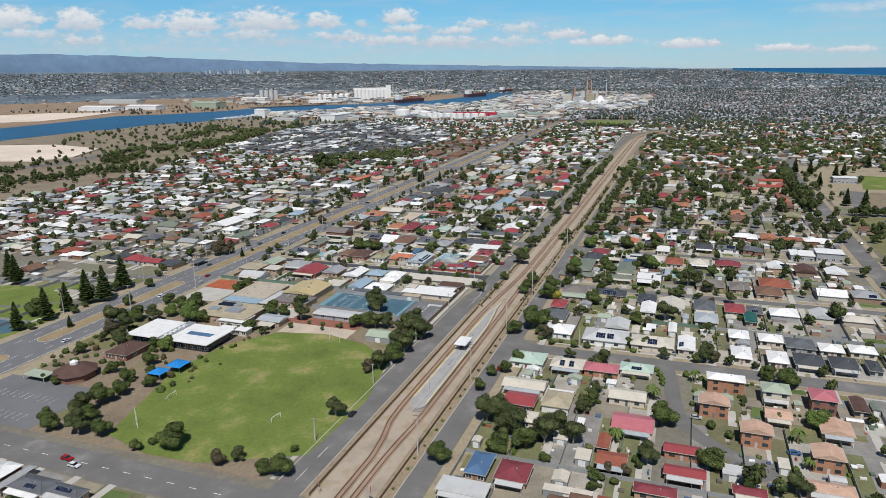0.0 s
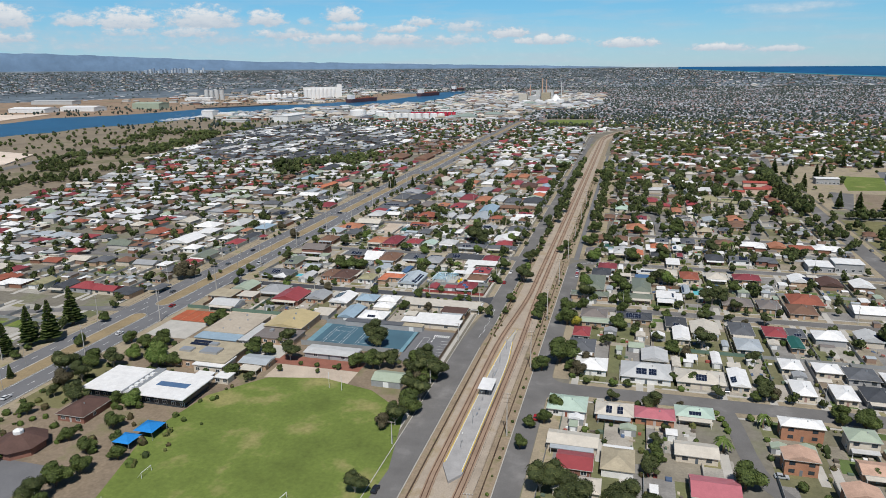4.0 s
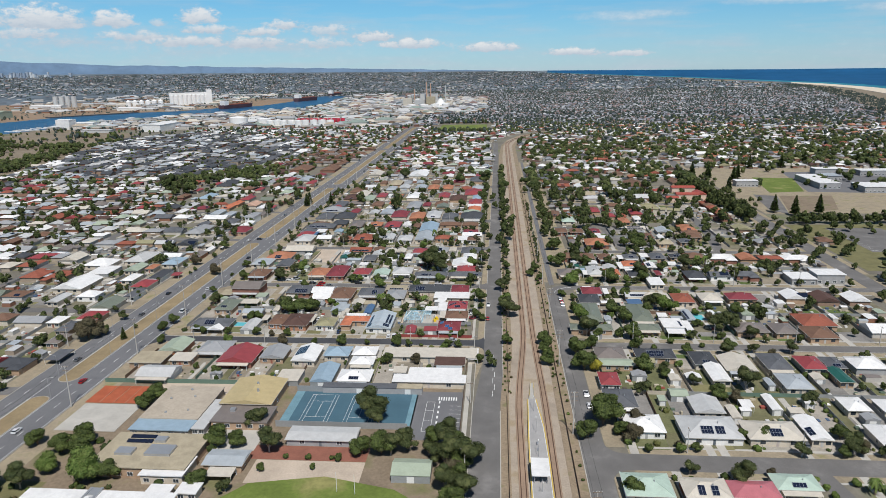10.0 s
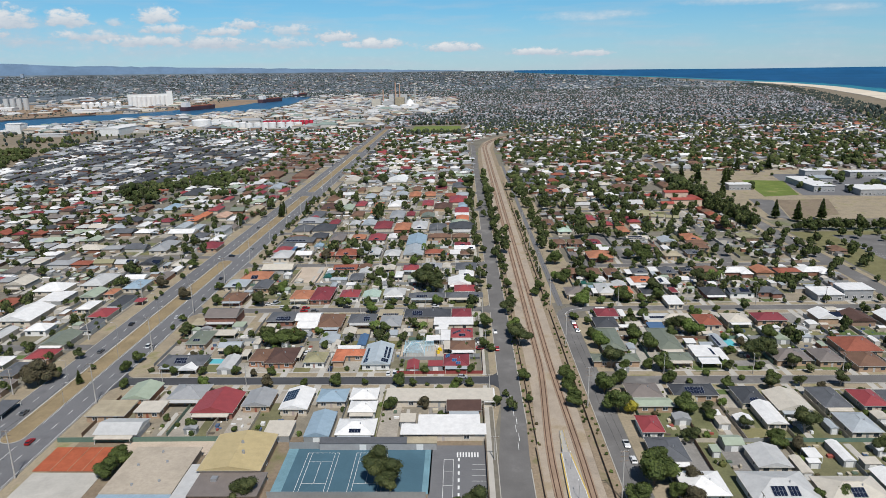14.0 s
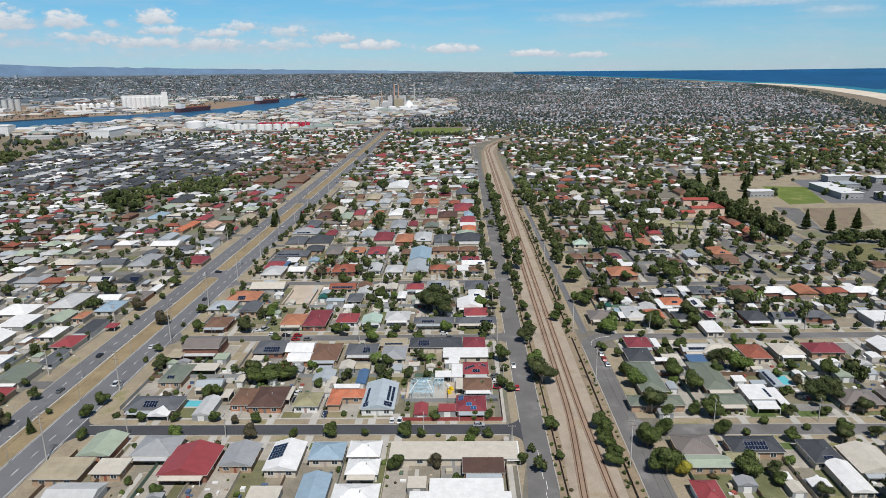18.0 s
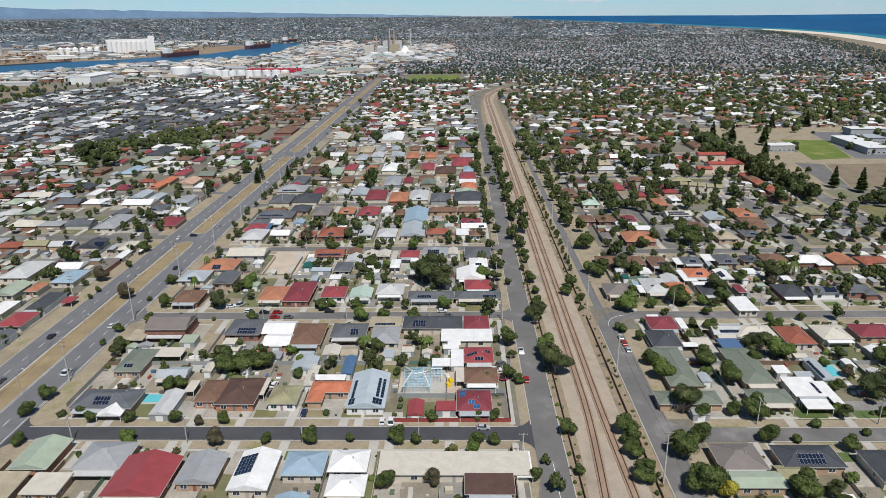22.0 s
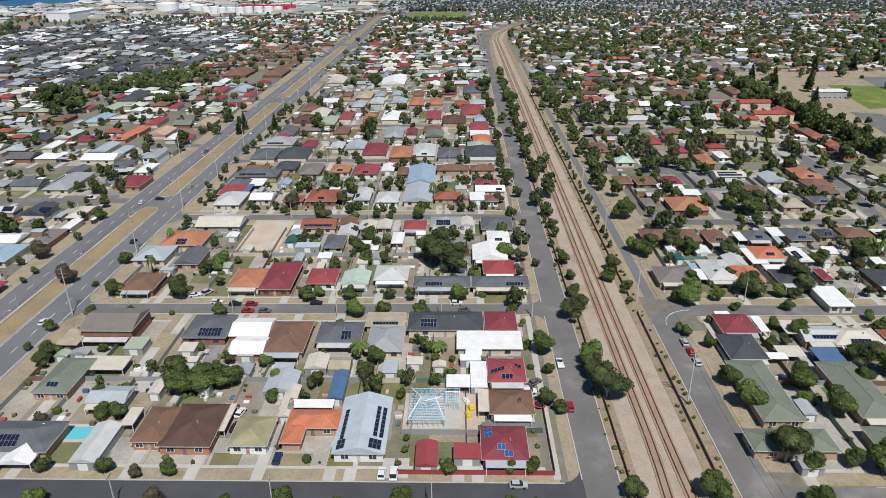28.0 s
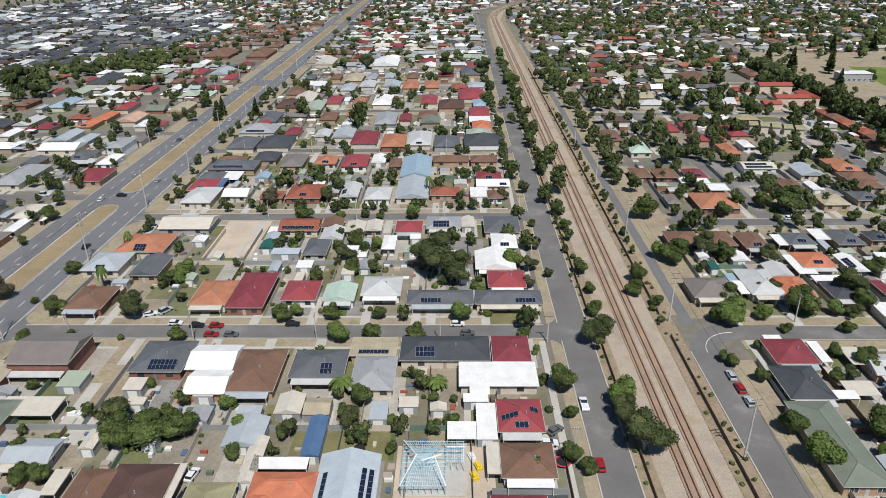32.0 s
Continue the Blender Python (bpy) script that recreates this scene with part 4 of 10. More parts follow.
def house(x, y, w, d, col, roof="hip", wall="w_cream", axis=None, h=2.75, pitch=0.38, rz=0.0, wing=None, porch="", solar=(), label="", chimney=False, storeys=1, name="house", windows=True, blue=False):
    """A house with its centre at (x, y). wing: (x offset, y offset, w, d) of a second roofed block. solar: arrays (side, u, v, nx, ny): side front, back, west or east, u along and v up the slope from the eave."""
    axis = axis or ("x" if w >= d else "y")
    h = h * storeys
    e = thing(name, x, y, 0, rz, label or "%s-roofed single-storey suburban house" % COLNAME.get(col, col), "house", "suburban houses")
    o = 0.5
    blocks = [(0, 0, w, d, roof, axis)]
    if wing:
        blocks.append((*wing[:4], wing[4] if len(wing) > 4 else roof, "x" if wing[2] >= wing[3] else "y"))
    for i, (bx, by, bw, bd, kind, ax) in enumerate(blocks):
        dz = -0.03 * i
        part("wall", Mesh().box(bx - bw / 2 + o, by - bd / 2 + o, 0, bx + bw / 2 - o, by + bd / 2 - o, h + dz + 0.05), M[wall], e)
        span = (bd if ax == "x" else bw) / 2
        rise = span * pitch if kind != "flat" else 0.25
        r = part("roof", roof_mesh(bx - bw / 2, by - bd / 2, bx + bw / 2, by + bd / 2, h + dz, rise, kind, ax), M[col], e)
        if windows and y < 220:
            g = Mesh()
            gx0, gx1, gy0, gy1, gz = bx - bw / 2, bx + bw / 2, by - bd / 2, by + bd / 2, h + dz + 0.04
            g.box(gx0 - 0.12, gy0 - 0.12, gz, gx1 + 0.12, gy0 - 0.005, gz + 0.15).box(gx0 - 0.12, gy0 - 0.005, gz, gx0 - 0.005, gy1 + 0.12, gz + 0.15).box(gx1 + 0.005, gy0 - 0.005, gz, gx1 + 0.12, gy1 + 0.12, gz + 0.15)
            part("gutter", g, M["gutter"], e)
        if kind == "gable":
            zt, zb = h + dz + rise + 0.1, h + dz
            if ax == "y":
                for yy in (by - bd / 2 + 0.25, by + bd / 2 - 0.3):
                    part("gable_end", Mesh().solid([(bx - bw / 2 + 0.4, yy, zb), (bx + bw / 2 - 0.4, yy, zb), (bx, yy, zt), (bx - bw / 2 + 0.4, yy + 0.05, zb), (bx + bw / 2 - 0.4, yy + 0.05, zb), (bx, yy + 0.05, zt)],
                                                [(0, 1, 2), (5, 4, 3)]), M[wall], e)
    if roof == "hip" and w * d > 60:
        span = (d if axis == "x" else w) / 2
        L = abs(w - d) / 2
        zt = h + 0.18 + span * pitch
        cap = Mesh()
        if axis == "x":
            cap.box(-L, -0.16, zt - 0.06, L, 0.16, zt + 0.06)
        else:
            cap.box(-0.16, -L, zt - 0.06, 0.16, L, zt + 0.06)
        if L > 0.3:
            part("ridge_cap", cap, M[col], e)
        q = min(w, d) / 2
        zb = h + 0.2
        for sx in (-1, 1):
            for sy in (-1, 1):
                if y < 60 and -150 < x < 60:
                    part("hip_cap", Mesh().tube((sx * w / 2, sy * d / 2, zb), (sx * (w / 2 - q), sy * (d / 2 - q), zt + 0.02), 0.13, 0.13, 5), M[col], e)
        if y < 110 and x > -180:
            part("roof_vent", Mesh().tube((w * 0.12, -d * 0.1, h), (w * 0.12, -d * 0.1, zt + 0.1), 0.28, 0.2, 7), M["metal"], e)
    if windows and y < 270:
        for s in range(storeys):
            zz = 0.95 + s * 2.75
            yf = -d / 2 + o - 0.01
            add_window(e, -w * 0.26, yf, zz, 1.8, 1.3, 0, y < 40 and x < 60)
            add_window(e, w * 0.27, yf, zz, 1.8, 1.3, 0, y < 40 and x < 60)
            if y < 60 and x > -160:
                add_window(e, -w / 2 + o - 0.01, -d * 0.15, zz, 1.2, 1.2, -90)
                add_window(e, w / 2 - o + 0.01, -d * 0.12, zz, 1.2, 1.2, 90)
        dm = Mesh().box(-0.45, -d / 2 + o - 0.06, 0.05, 0.45, -d / 2 + o + 0.02, 2.1)
        if y < 220:
            part("door", dm, M["door"], e)
    vr = (x * 7.31 + y * 3.17) % 1.0
    if not porch and name == "house" and y < 172 and w > 9 and vr < 0.45:
        porch = ("cream", "white", "pale", "steel")[int(vr * 100) % 4]
    if porch:
        pm = roof_mesh(-w * 0.42, -d / 2 - 2.2, w * 0.42, -d / 2 + 0.2, 2.3, 0.3, "flat", "x")
        part("verandah_roof", pm, M[porch], e)
        for px in (-w * 0.4, w * 0.4):
            part("post", Mesh().box(px - 0.07, -d / 2 - 2.1, 0, px + 0.07, -d / 2 - 1.96, 2.35), M["frame"], e)
    if chimney:
        part("chimney", Mesh().box(-0.45, -0.4, h, 0.45, 0.4, h + 2.6).box(-0.55, -0.5, h + 2.6, 0.55, 0.5, h + 2.75), M["w_red"], e)
    ang = math.atan(pitch)
    for side, u, v, nx, ny in solar:
        key = ("solar", nx, ny)
        if key not in WIN:
            WIN[key] = solar_mesh(nx, ny, 0.0).data("solar_panel", M["solar"])
            WIN[("grid", nx, ny)] = grid_mesh(nx, ny).data("panel_frame", M["panel_frame"])
        p = part("solar_panel", WIN[key], None, e)
        part("panel_frame", WIN[("grid", nx, ny)], None, p)
        if blue:
            paint_as(p, M["solar_blue"])
        a = ang if roof != "flat" else 0.02
        z = h + 0.22 + v * math.sin(a)
        vv = v * math.cos(a)
        if side == "front":
            p.matrix_local = pose(u, -d / 2 + vv, z, math.degrees(a), 0, 0)
        elif side == "back":
            p.matrix_local = pose(u, d / 2 - vv, z, math.degrees(a), 0, 180)
        elif side == "west":
            p.matrix_local = pose(-w / 2 + vv, u, z, 0, 0, 0) @ pose(0, 0, 0, 0, -math.degrees(a), 0) @ pose(0, 0, 0, 0, 0, 0)
        else:
            p.matrix_local = pose(w / 2 - vv - nx * 1.04 * math.cos(a), u, z + nx * 1.04 * math.sin(a), 0, math.degrees(a), 0)
    TAKEN.append((x - w / 2 - 1, y - d / 2 - 1, x + w / 2 + 1, y + d / 2 + 1))
    return e


COLNAME = {"pale": "pale grey iron", "taupe": "weathered brown-grey iron", "ice": "pale blue-grey iron", "white": "white iron", "cream": "cream iron", "grey": "grey iron", "steel": "silver-grey iron", "dark": "black tile", "slate": "dark grey tile", "brown": "brown tile",
           "choc": "dark brown tile", "tan": "tan tile", "orange": "bright orange tile", "terra": "terracotta tile", "red": "red iron", "villa_red": "red tile", "maroon": "maroon tile", "brick": "red-brown tile", "pink": "pinkish-red iron",
           "sage": "pale sage-green iron", "green": "grey-green iron", "mint": "mint-green iron", "blue": "blue iron", "sky": "pale blue iron", "olive": "olive tile", "mustard": "mustard iron",
           "bottle": "bottle-green iron", "salmon": "salmon tile"}
TAKEN = []


def free(x0, y0, x1, y1):
    return all(x1 < a or x0 > c or y1 < b or y0 > d for a, b, c, d in TAKEN)


def shed(x, y, w, d, col="pale", h=2.3, roof="flat", rise=0.25, wall="f_grey", rz=0.0, name="garden_shed", label="", axis="y"):
    """Shed, garage or carport roof."""
    e = thing(name, x, y, 0, rz, label or "%s-roofed backyard shed" % COLNAME.get(col, col), name.replace("_", " "), "backyard sheds")
    if name == "carport":
        for px in (-w / 2 + 0.15, w / 2 - 0.15):
            for py in (-d / 2 + 0.15, d / 2 - 0.15):
                part("post", Mesh().box(px - 0.07, py - 0.07, 0, px + 0.07, py + 0.07, h + 0.02), M["frame"], e)
    else:
        part("wall", Mesh().box(-w / 2 + 0.15, -d / 2 + 0.15, 0, w / 2 - 0.15, d / 2 - 0.15, h + 0.04), M[wall], e)
        part("door", Mesh().box(-min(1.2, w * 0.3), -d / 2 + 0.1, 0.02, min(1.2, w * 0.3), -d / 2 + 0.16, h * 0.85), M["frame"], e)
    part("roof", roof_mesh(-w / 2, -d / 2, w / 2, d / 2, h, rise if roof == "flat" else (w if axis == "y" else d) * 0.16, roof, axis), M[col], e)
    TAKEN.append((x - w / 2, y - d / 2, x + w / 2, y + d / 2))
    return e


# ---- trees ----
def ico(sub):
    bm = bmesh.new()
    bmesh.ops.create_icosphere(bm, subdivisions=sub, radius=1.0)
    v = [tuple(p.co) for p in bm.verts]
    f = [tuple(p.index for p in q.verts) for q in bm.faces]
    bm.free()
    return v, f


ICO1, ICO2 = ico(1), ico(2)


def crown_mesh(seed, wide, tall, blobs, leaves, spread, flat=1.0, size=0.36, ball=None):
    """Full crown of overlapping rounded clumps under a skin of leaf sprays; radius about 1 wide, standing on z = 0."""
    r = random.Random(seed)
    ball = ball or ICO2
    m = Mesh()
    core = [(Vector((0, 0, 0.46 * tall)), 0.60 * wide)]
    for i in range(blobs):
        a = i * 2.4 + r.uniform(-0.5, 0.5)
        z = 0.22 + 0.62 * ((i * 0.618 + 0.11 * seed) % 1.0)
        q = spread * wide * (0.95 - 0.75 * max(0.0, z - 0.42) / 0.42) * r.uniform(0.72, 1.0)
        core.append((Vector((math.cos(a) * q, math.sin(a) * q, z * tall)), wide * r.uniform(0.27, 0.44)))
    squash = min(1.0, 0.62 * tall / wide) * flat
    for i, (c, rad) in enumerate(core):
        v = []
        for p in ball[0]:
            p = Vector(p)
            k = rad * (0.86 + 0.22 * noise.noise(p * 1.7 + Vector((seed * 3.1, i * 2.3, 0))) + 0.2 * noise.noise(p * 4.5 + Vector((i, seed, 3))))
            v.append((c.x + p.x * k, c.y + p.y * k, max(0.05 * tall, c.z + p.z * k * (squash if i == 0 else 0.85 * flat))))
        m.solid(v, ball[1])
    shares = [q[1] ** 2 for q in core]
    made = 0
    for _ in range(int(leaves * 9)):
        if made > leaves * 2.6:
            break
        i = r.choices(range(len(core)), shares)[0]
        c, rad = core[i]
        n = Vector((r.gauss(0, 1), r.gauss(0, 1), r.gauss(0.4, 1))).normalized()
        p = c + Vector((n.x, n.y, n.z * (squash if i == 0 else 0.85 * flat))) * rad * r.uniform(0.84, 1.10)
        if p.z < 0.04 * tall or any((p - d).length < 0.74 * e for k, (d, e) in enumerate(core) if k != i):
            continue
        made += 1
        t = Vector((r.gauss(0, 1), r.gauss(0, 1), r.gauss(0, 1)))
        n2 = (n + t * 0.33).normalized()
        u = n2.cross(t).normalized()
        w = n2.cross(u)
        s = size * r.uniform(0.5, 1.0)
        m.poly([p - u * s * 0.5, p + w * s * 0.55, p + u * s * 0.5, p - w * s * 0.4])
    return m


TREES = {}
MID_TREES = []


def tree_kind(kind):
    if kind in TREES:
        return TREES[kind]
    wide, tall, trunk, leafm, barkm, blobs, leaves, spread, flat, label = {
        "round": (3.0, 4.6, 0.7, "leaf_dark", "bark", 9, 620, 0.66, 1.0, "dense rounded dark green tree"),
        "round2": (3.2, 4.2, 0.6, "leaf_dark", "bark", 10, 620, 0.72, 0.9, "wide spreading dark green tree"),
        "light": (3.0, 4.2, 0.7, "leaf_light", "bark", 9, 620, 0.66, 1.0, "bright green leafy tree"),
        "gum": (4.2, 6.5, 1.5, "leaf_gum", "pale_bark", 12, 760, 0.8, 0.8, "tall grey-green gum tree with open clumps"),
        "gum2": (3.6, 5.6, 1.2, "leaf_gum", "pale_bark", 10, 640, 0.82, 0.75, "grey-green gum tree with pale trunk"),
        "brown": (3.0, 4.0, 0.6, "leaf_brown", "bark", 9, 600, 0.68, 0.95, "dull brownish-green leafy tree"),
        "yellow": (2.6, 4.0, 0.7, "leaf_yellow", "bark", 8, 420, 0.6, 1.0, "yellow-green leafy garden tree"),
        "shrub": (1.3, 1.5, 0.15, "leaf_dark", "bark", 5, 160, 0.5, 1.0, "small rounded dark green shrub"),
        "shrub2": (1.3, 1.4, 0.15, "leaf_light", "bark", 5, 160, 0.55, 1.0, "small bright green shrub"),
    }[kind]
    e = thing("tree" if "shrub" not in kind else "shrub", 0, 0, -500, 0, label, "tree" if "shrub" not in kind else "shrub", "trees and shrubs")
    tm = Mesh()
    r = random.Random(kind)
    tm.tube((0, 0, -0.1), (0.1, 0.05, trunk + tall * 0.3), 0.05 * wide + 0.06, 0.03 * wide + 0.03, 7)
    if "shrub" not in kind:
        for k in range(5):
            a = k * 1.26 + r.uniform(-0.4, 0.4)
            tm.tube((0.05, 0.02, trunk * 0.8), (math.cos(a) * wide * 0.55, math.sin(a) * wide * 0.55, trunk + tall * r.uniform(0.35, 0.6)), 0.03 * wide, 0.012 * wide, 5)
    if "shrub" not in kind:
        part("trunk", tm, M[barkm], e)
    c = part("crown", crown_mesh(hash_of(kind), wide, tall, blobs, leaves, spread, flat), M[leafm], e)
    c.location = (0, 0, trunk)
    TREES[kind] = e
    return e


def hash_of(s):
    return sum((i + 1) * ord(ch) for i, ch in enumerate(s)) % 97


TREE_AT = []
OPEN_GROUND = ((-21.4, -62, -13.6, 220), (86, -190, 152, -112), (202, 84, 216, 262))


def tree(x, y, kind="round", s=1.0, sz=None, rz=None, hand=False):
    if "shrub" not in kind:
        s *= 1.16
    if hand:
        TREE_AT.append((x, y, 4.0 * s))
    elif any(a < x < c and b < y < d for a, b, c, d in OPEN_GROUND):
        return None
    elif any((x - a) ** 2 + (y - b) ** 2 < r * r for a, b, r in TREE_AT):
        return None
    if y > (195 if hand else 130) or x < (-240 if hand else -190) or x > (150 if hand else 112):
        MID_TREES.append((x, y, s, kind))
        return None
    base = tree_kind(kind)
    sz = s if sz is None else sz
    rz = RND.uniform(0, 360) if rz is None else rz
    c = copy_thing(base, pose(x, y, 0, 0, 0, rz))
    c.scale = (s, s, sz)
    return c


def cypress(x, y, h=14.0, r=3.7, name="norfolk_pine"):
    """Tall layered conifer."""
    key = "cone"
    if key not in TREES:
        e = thing(name, 0, 0, -500, 0, "tall dark layered pine tree", "tree", "pine trees")
        part("trunk", Mesh().tube((0, 0, 0), (0, 0, 0.98), 0.022, 0.004, 7), M["bark"], e)
        m = Mesh()
        rr = random.Random(5)
        for i in range(15):
            z = 0.12 + 0.86 * i / 15
            rad = 0.17 * (1 - i / 15.5) ** 0.8
            for k in range(14):
                a = rr.uniform(0, 6.283)
                d = Vector((math.cos(a), math.sin(a), rr.uniform(0.0, 0.12)))
                s = Vector((-d.y, d.x, 0)) * rad * 0.42
                p = Vector((0, 0, z))
                q = p + d * rad * rr.uniform(0.75, 1.15)
                m.poly([p, p + d * rad * 0.6 + s, q, p + d * rad * 0.6 - s])
                m.poly([p + Vector((0, 0, 0.02)), p + d * rad * 0.55 + Vector((0, 0, 0.045)), q, p + d * rad * 0.5 - Vector((0, 0, 0.03))])
        part("crown", m, M["leaf_dark"], e)
        TREES[key] = e
    c = copy_thing(TREES[key], pose(x, y, 0, 0, 0, RND.uniform(0, 360)))
    c.scale = (h * r / 2.4, h * r / 2.4, h)
    return c


def palm(x, y, h=5.0, r=3.2):
    key = "palm"
    if key not in TREES:
        e = thing("palm_tree", 0, 0, -500, 0, "palm tree with arching green fronds", "palm tree", "palm trees")
        part("trunk", Mesh().tube((0, 0, 0), (0, 0, 1), 0.10, 0.085, 8), M["bark"], e)
        m = Mesh()
        rr = random.Random(2)
        for k in range(34):
            a, lift = rr.uniform(0, 6.283), rr.uniform(-0.1, 1.0)
            d = Vector((math.cos(a), math.sin(a), 0))
            s = Vector((-d.y, d.x, 0)) * 0.085
            prev = Vector((0, 0, 1))
            for j in range(1, 5):
                t = j / 4
                p = Vector((0, 0, 1)) + d * 0.72 * t + Vector((0, 0, lift * 0.5 * t - (0.55 + 0.2 * lift) * t * t))
                w0, w1 = (1.15 - abs((j - 1) / 4 - 0.4)) * s, (1.15 - abs(t - 0.4)) * s * (0.25 if j == 4 else 1)
                m.poly([prev - w0 + Vector((0, 0, -0.03)), prev, p, p - w1 + Vector((0, 0, -0.03))])
                m.poly([prev, prev + w0 + Vector((0, 0, -0.03)), p + w1 + Vector((0, 0, -0.03)), p])
                prev = p
        part("fronds", m, M["leaf_light"], e)
        TREES[key] = e
    c = copy_thing(TREES[key], pose(x, y, 0, 0, 0, RND.uniform(0, 360)))
    c.scale = (r / 0.72, r / 0.72, h)
    return c


# ---- cars ----
CARMESH = {}


def car(x, y, rz=0.0, col="white", kind="hatch"):
    if kind not in CARMESH:
        L, W, H = {"hatch": (4.3, 1.78, 1.48), "van": (4.9, 1.9, 2.0), "ute": (5.1, 1.85, 1.7)}[kind]
        hl = L / 2

        def extrude(profile, hw, inset=0.0):
            m = Mesh()
            n = len(profile)
            a = [(px, -hw + (inset if pz > 0.95 else 0), pz) for px, pz in profile]
            b = [(px, hw - (inset if pz > 0.95 else 0), pz) for px, pz in profile]
            m.solid(a + b, [tuple(range(n - 1, -1, -1)), tuple(range(n, 2 * n))] + [(i, (i + 1) % n, n + (i + 1) % n, n + i) for i in range(n)])
            return m
        body = extrude([(-hl, 0.35), (hl, 0.35), (hl, 0.72), (hl * 0.9, 0.86), (hl * 0.42, 0.95), (-hl * 0.93, 0.98), (-hl, 0.8)], W / 2)
        back = -hl * (0.88 if kind != "ute" else 0.1)
        cab = extrude([(hl * 0.46, 0.94), (hl * 0.12, H - 0.04), (back + 0.35, H - 0.04), (back, 0.96)], W / 2 - 0.04, 0.14)
        top = extrude([(hl * 0.10, H - 0.05), (hl * 0.08, H), (back + 0.4, H), (back + 0.37, H - 0.05)], W / 2 - 0.17)
        wheel = Mesh().tube((0, -0.1, 0), (0, 0.1, 0), 0.33, 0.33, 12)
        CARMESH[kind] = (body, cab.data("cabin_glass", M["car_glass"]), top, wheel.data("wheel", M["rubber"]), hl, W)
    body, cab, top, wheel, hl, W = CARMESH[kind]
    e = thing("car", x, y, 0.04, rz, "%s %s parked or driving on the road" % (col, {"hatch": "car", "van": "van", "ute": "utility truck"}[kind]), "car", "cars")
    part("body", body, M["car_" + col], e)
    part("cabin_glass", cab, None, e)
    part("car_roof", top, M["car_" + col], e)
    for wx in (-hl * 0.62, hl * 0.62):
        for wy in (-W / 2 + 0.05, W / 2 - 0.05):
            w = part("wheel", wheel, None, e)
            w.location = (wx, wy, 0.33)
    return e


# ---- poles and fences ----
def stobie(x, y, h=11.0, rz=0.0, arms=1):
    e = thing("power_pole", x, y, 0, rz, "tall steel and concrete power pole with crossarms", "power pole", "power poles")
    part("shaft", Mesh().solid([(-0.22, -0.14, 0), (0.22, -0.14, 0), (0.22, 0.14, 0), (-0.22, 0.14, 0), (-0.1, -0.07, h), (0.1, -0.07, h), (0.1, 0.07, h), (-0.1, 0.07, h)],
                               [(0, 1, 5, 4), (1, 2, 6, 5), (2, 3, 7, 6), (3, 0, 4, 7), (4, 5, 6, 7)]), M["stobie"], e)
    for k in range(arms):
        z = h - 0.5 - k * 1.6
        part("crossarm", Mesh().box(-1.3, -0.08, z, 1.3, 0.08, z + 0.16), M["timber"], e)
        for px in (-1.2, -0.4, 0.4, 1.2) if k == 0 and y < 60 else ():
            part("insulator", Mesh().tube((px, 0, z + 0.16), (px, 0, z + 0.4), 0.07, 0.05, 6), M["frame"], e)
    return e


def lamp_post(x, y, rz=0.0, h=9.0):
    e = thing("street_lamp", x, y, 0, rz, "slim grey street lamp with outreach arm", "street lamp", "street lamps")
    part("post", Mesh().tube((0, 0, 0), (0, 0, h), 0.1, 0.06, 7), M["metal"], e)
    part("arm", Mesh().tube((0, 0, h - 0.05), (2.2, 0, h + 0.5), 0.05, 0.04, 6), M["metal"], e)
    part("lamp_head", Mesh().box(1.9, -0.14, h + 0.4, 2.7, 0.14, h + 0.54), M["frame"], e)
    return e


def fence(x0, y0, x1, y1, m="f_grey", h=1.7, label=""):
    """A straight run of panel fence with posts."""
    L = math.hypot(x1 - x0, y1 - y0)
    e = thing("fence", x0, y0, 0, math.degrees(math.atan2(y1 - y0, x1 - x0)), label or "plain panel boundary fence", "fence", "boundary fences")
    part("panel", Mesh().box(0, -0.035, 0.03, L, 0.035, h), M[m], e)
    if L > 30:
        part("rail", Mesh().box(0, -0.06, h - 0.14, L, 0.06, h - 0.04), M[m], e)
    return e


# ---- houses one by one ----
house(39.1, 66.1, 11.6, 12.2, "maroon", wall="w_tan")
shed(37.4, 72.7, 4.9, 3.5, "white", 2.4, "flat", name="carport", label="open carport with white roof")
shed(47.3, 66.3, 3.0, 9.7, "white", 2.4, "flat", name="carport", label="open carport with white roof")
house(35.9, 52.0, 11.6, 14.4, "dark", wall="w_tan")
shed(42.7, 47.2, 9.8, 3.2, "white", 2.4, "flat", name="carport", label="open carport with white roof")
shed(55.9, 64.3, 4.9, 8.1, "cream", 2.4, "flat", name="carport", label="open carport with cream roof")
shed(49.7, 49.8, 7.8, 5.8, "cream", 2.4, "flat", name="carport", label="open carport with cream roof")
house(29.9, 102.7, 14.3, 13.5, "taupe", wall="w_tan")
shed(40.0, 103.3, 3.0, 8.5, "white", 2.4, "flat", name="carport", label="open carport with white roof")
shed(39.3, 109.8, 3.0, 6.1, "sky", 2.4, "flat", name="carport", label="open carport with sky roof")
house(47.4, 106.8, 11.6, 18.3, "pale", wall="w_cream")
house(56.3, 103.3, 10.5, 13.9, "orange", wall="w_tan")
shed(57.1, 115.7, 8.0, 10.2, "pale", 2.4, "gable", name="garage", axis="y")
shed(66.5, 120.0, 6.5, 14.2, "white", 2.4, "flat", name="carport", label="open carport with white roof")
house(72.9, 101.0, 13.3, 12.1, "dark", wall="w_tan")
shed(70.9, 109.1, 9.9, 4.8, "white", 2.4, "flat", name="carport", label="open carport with white roof")
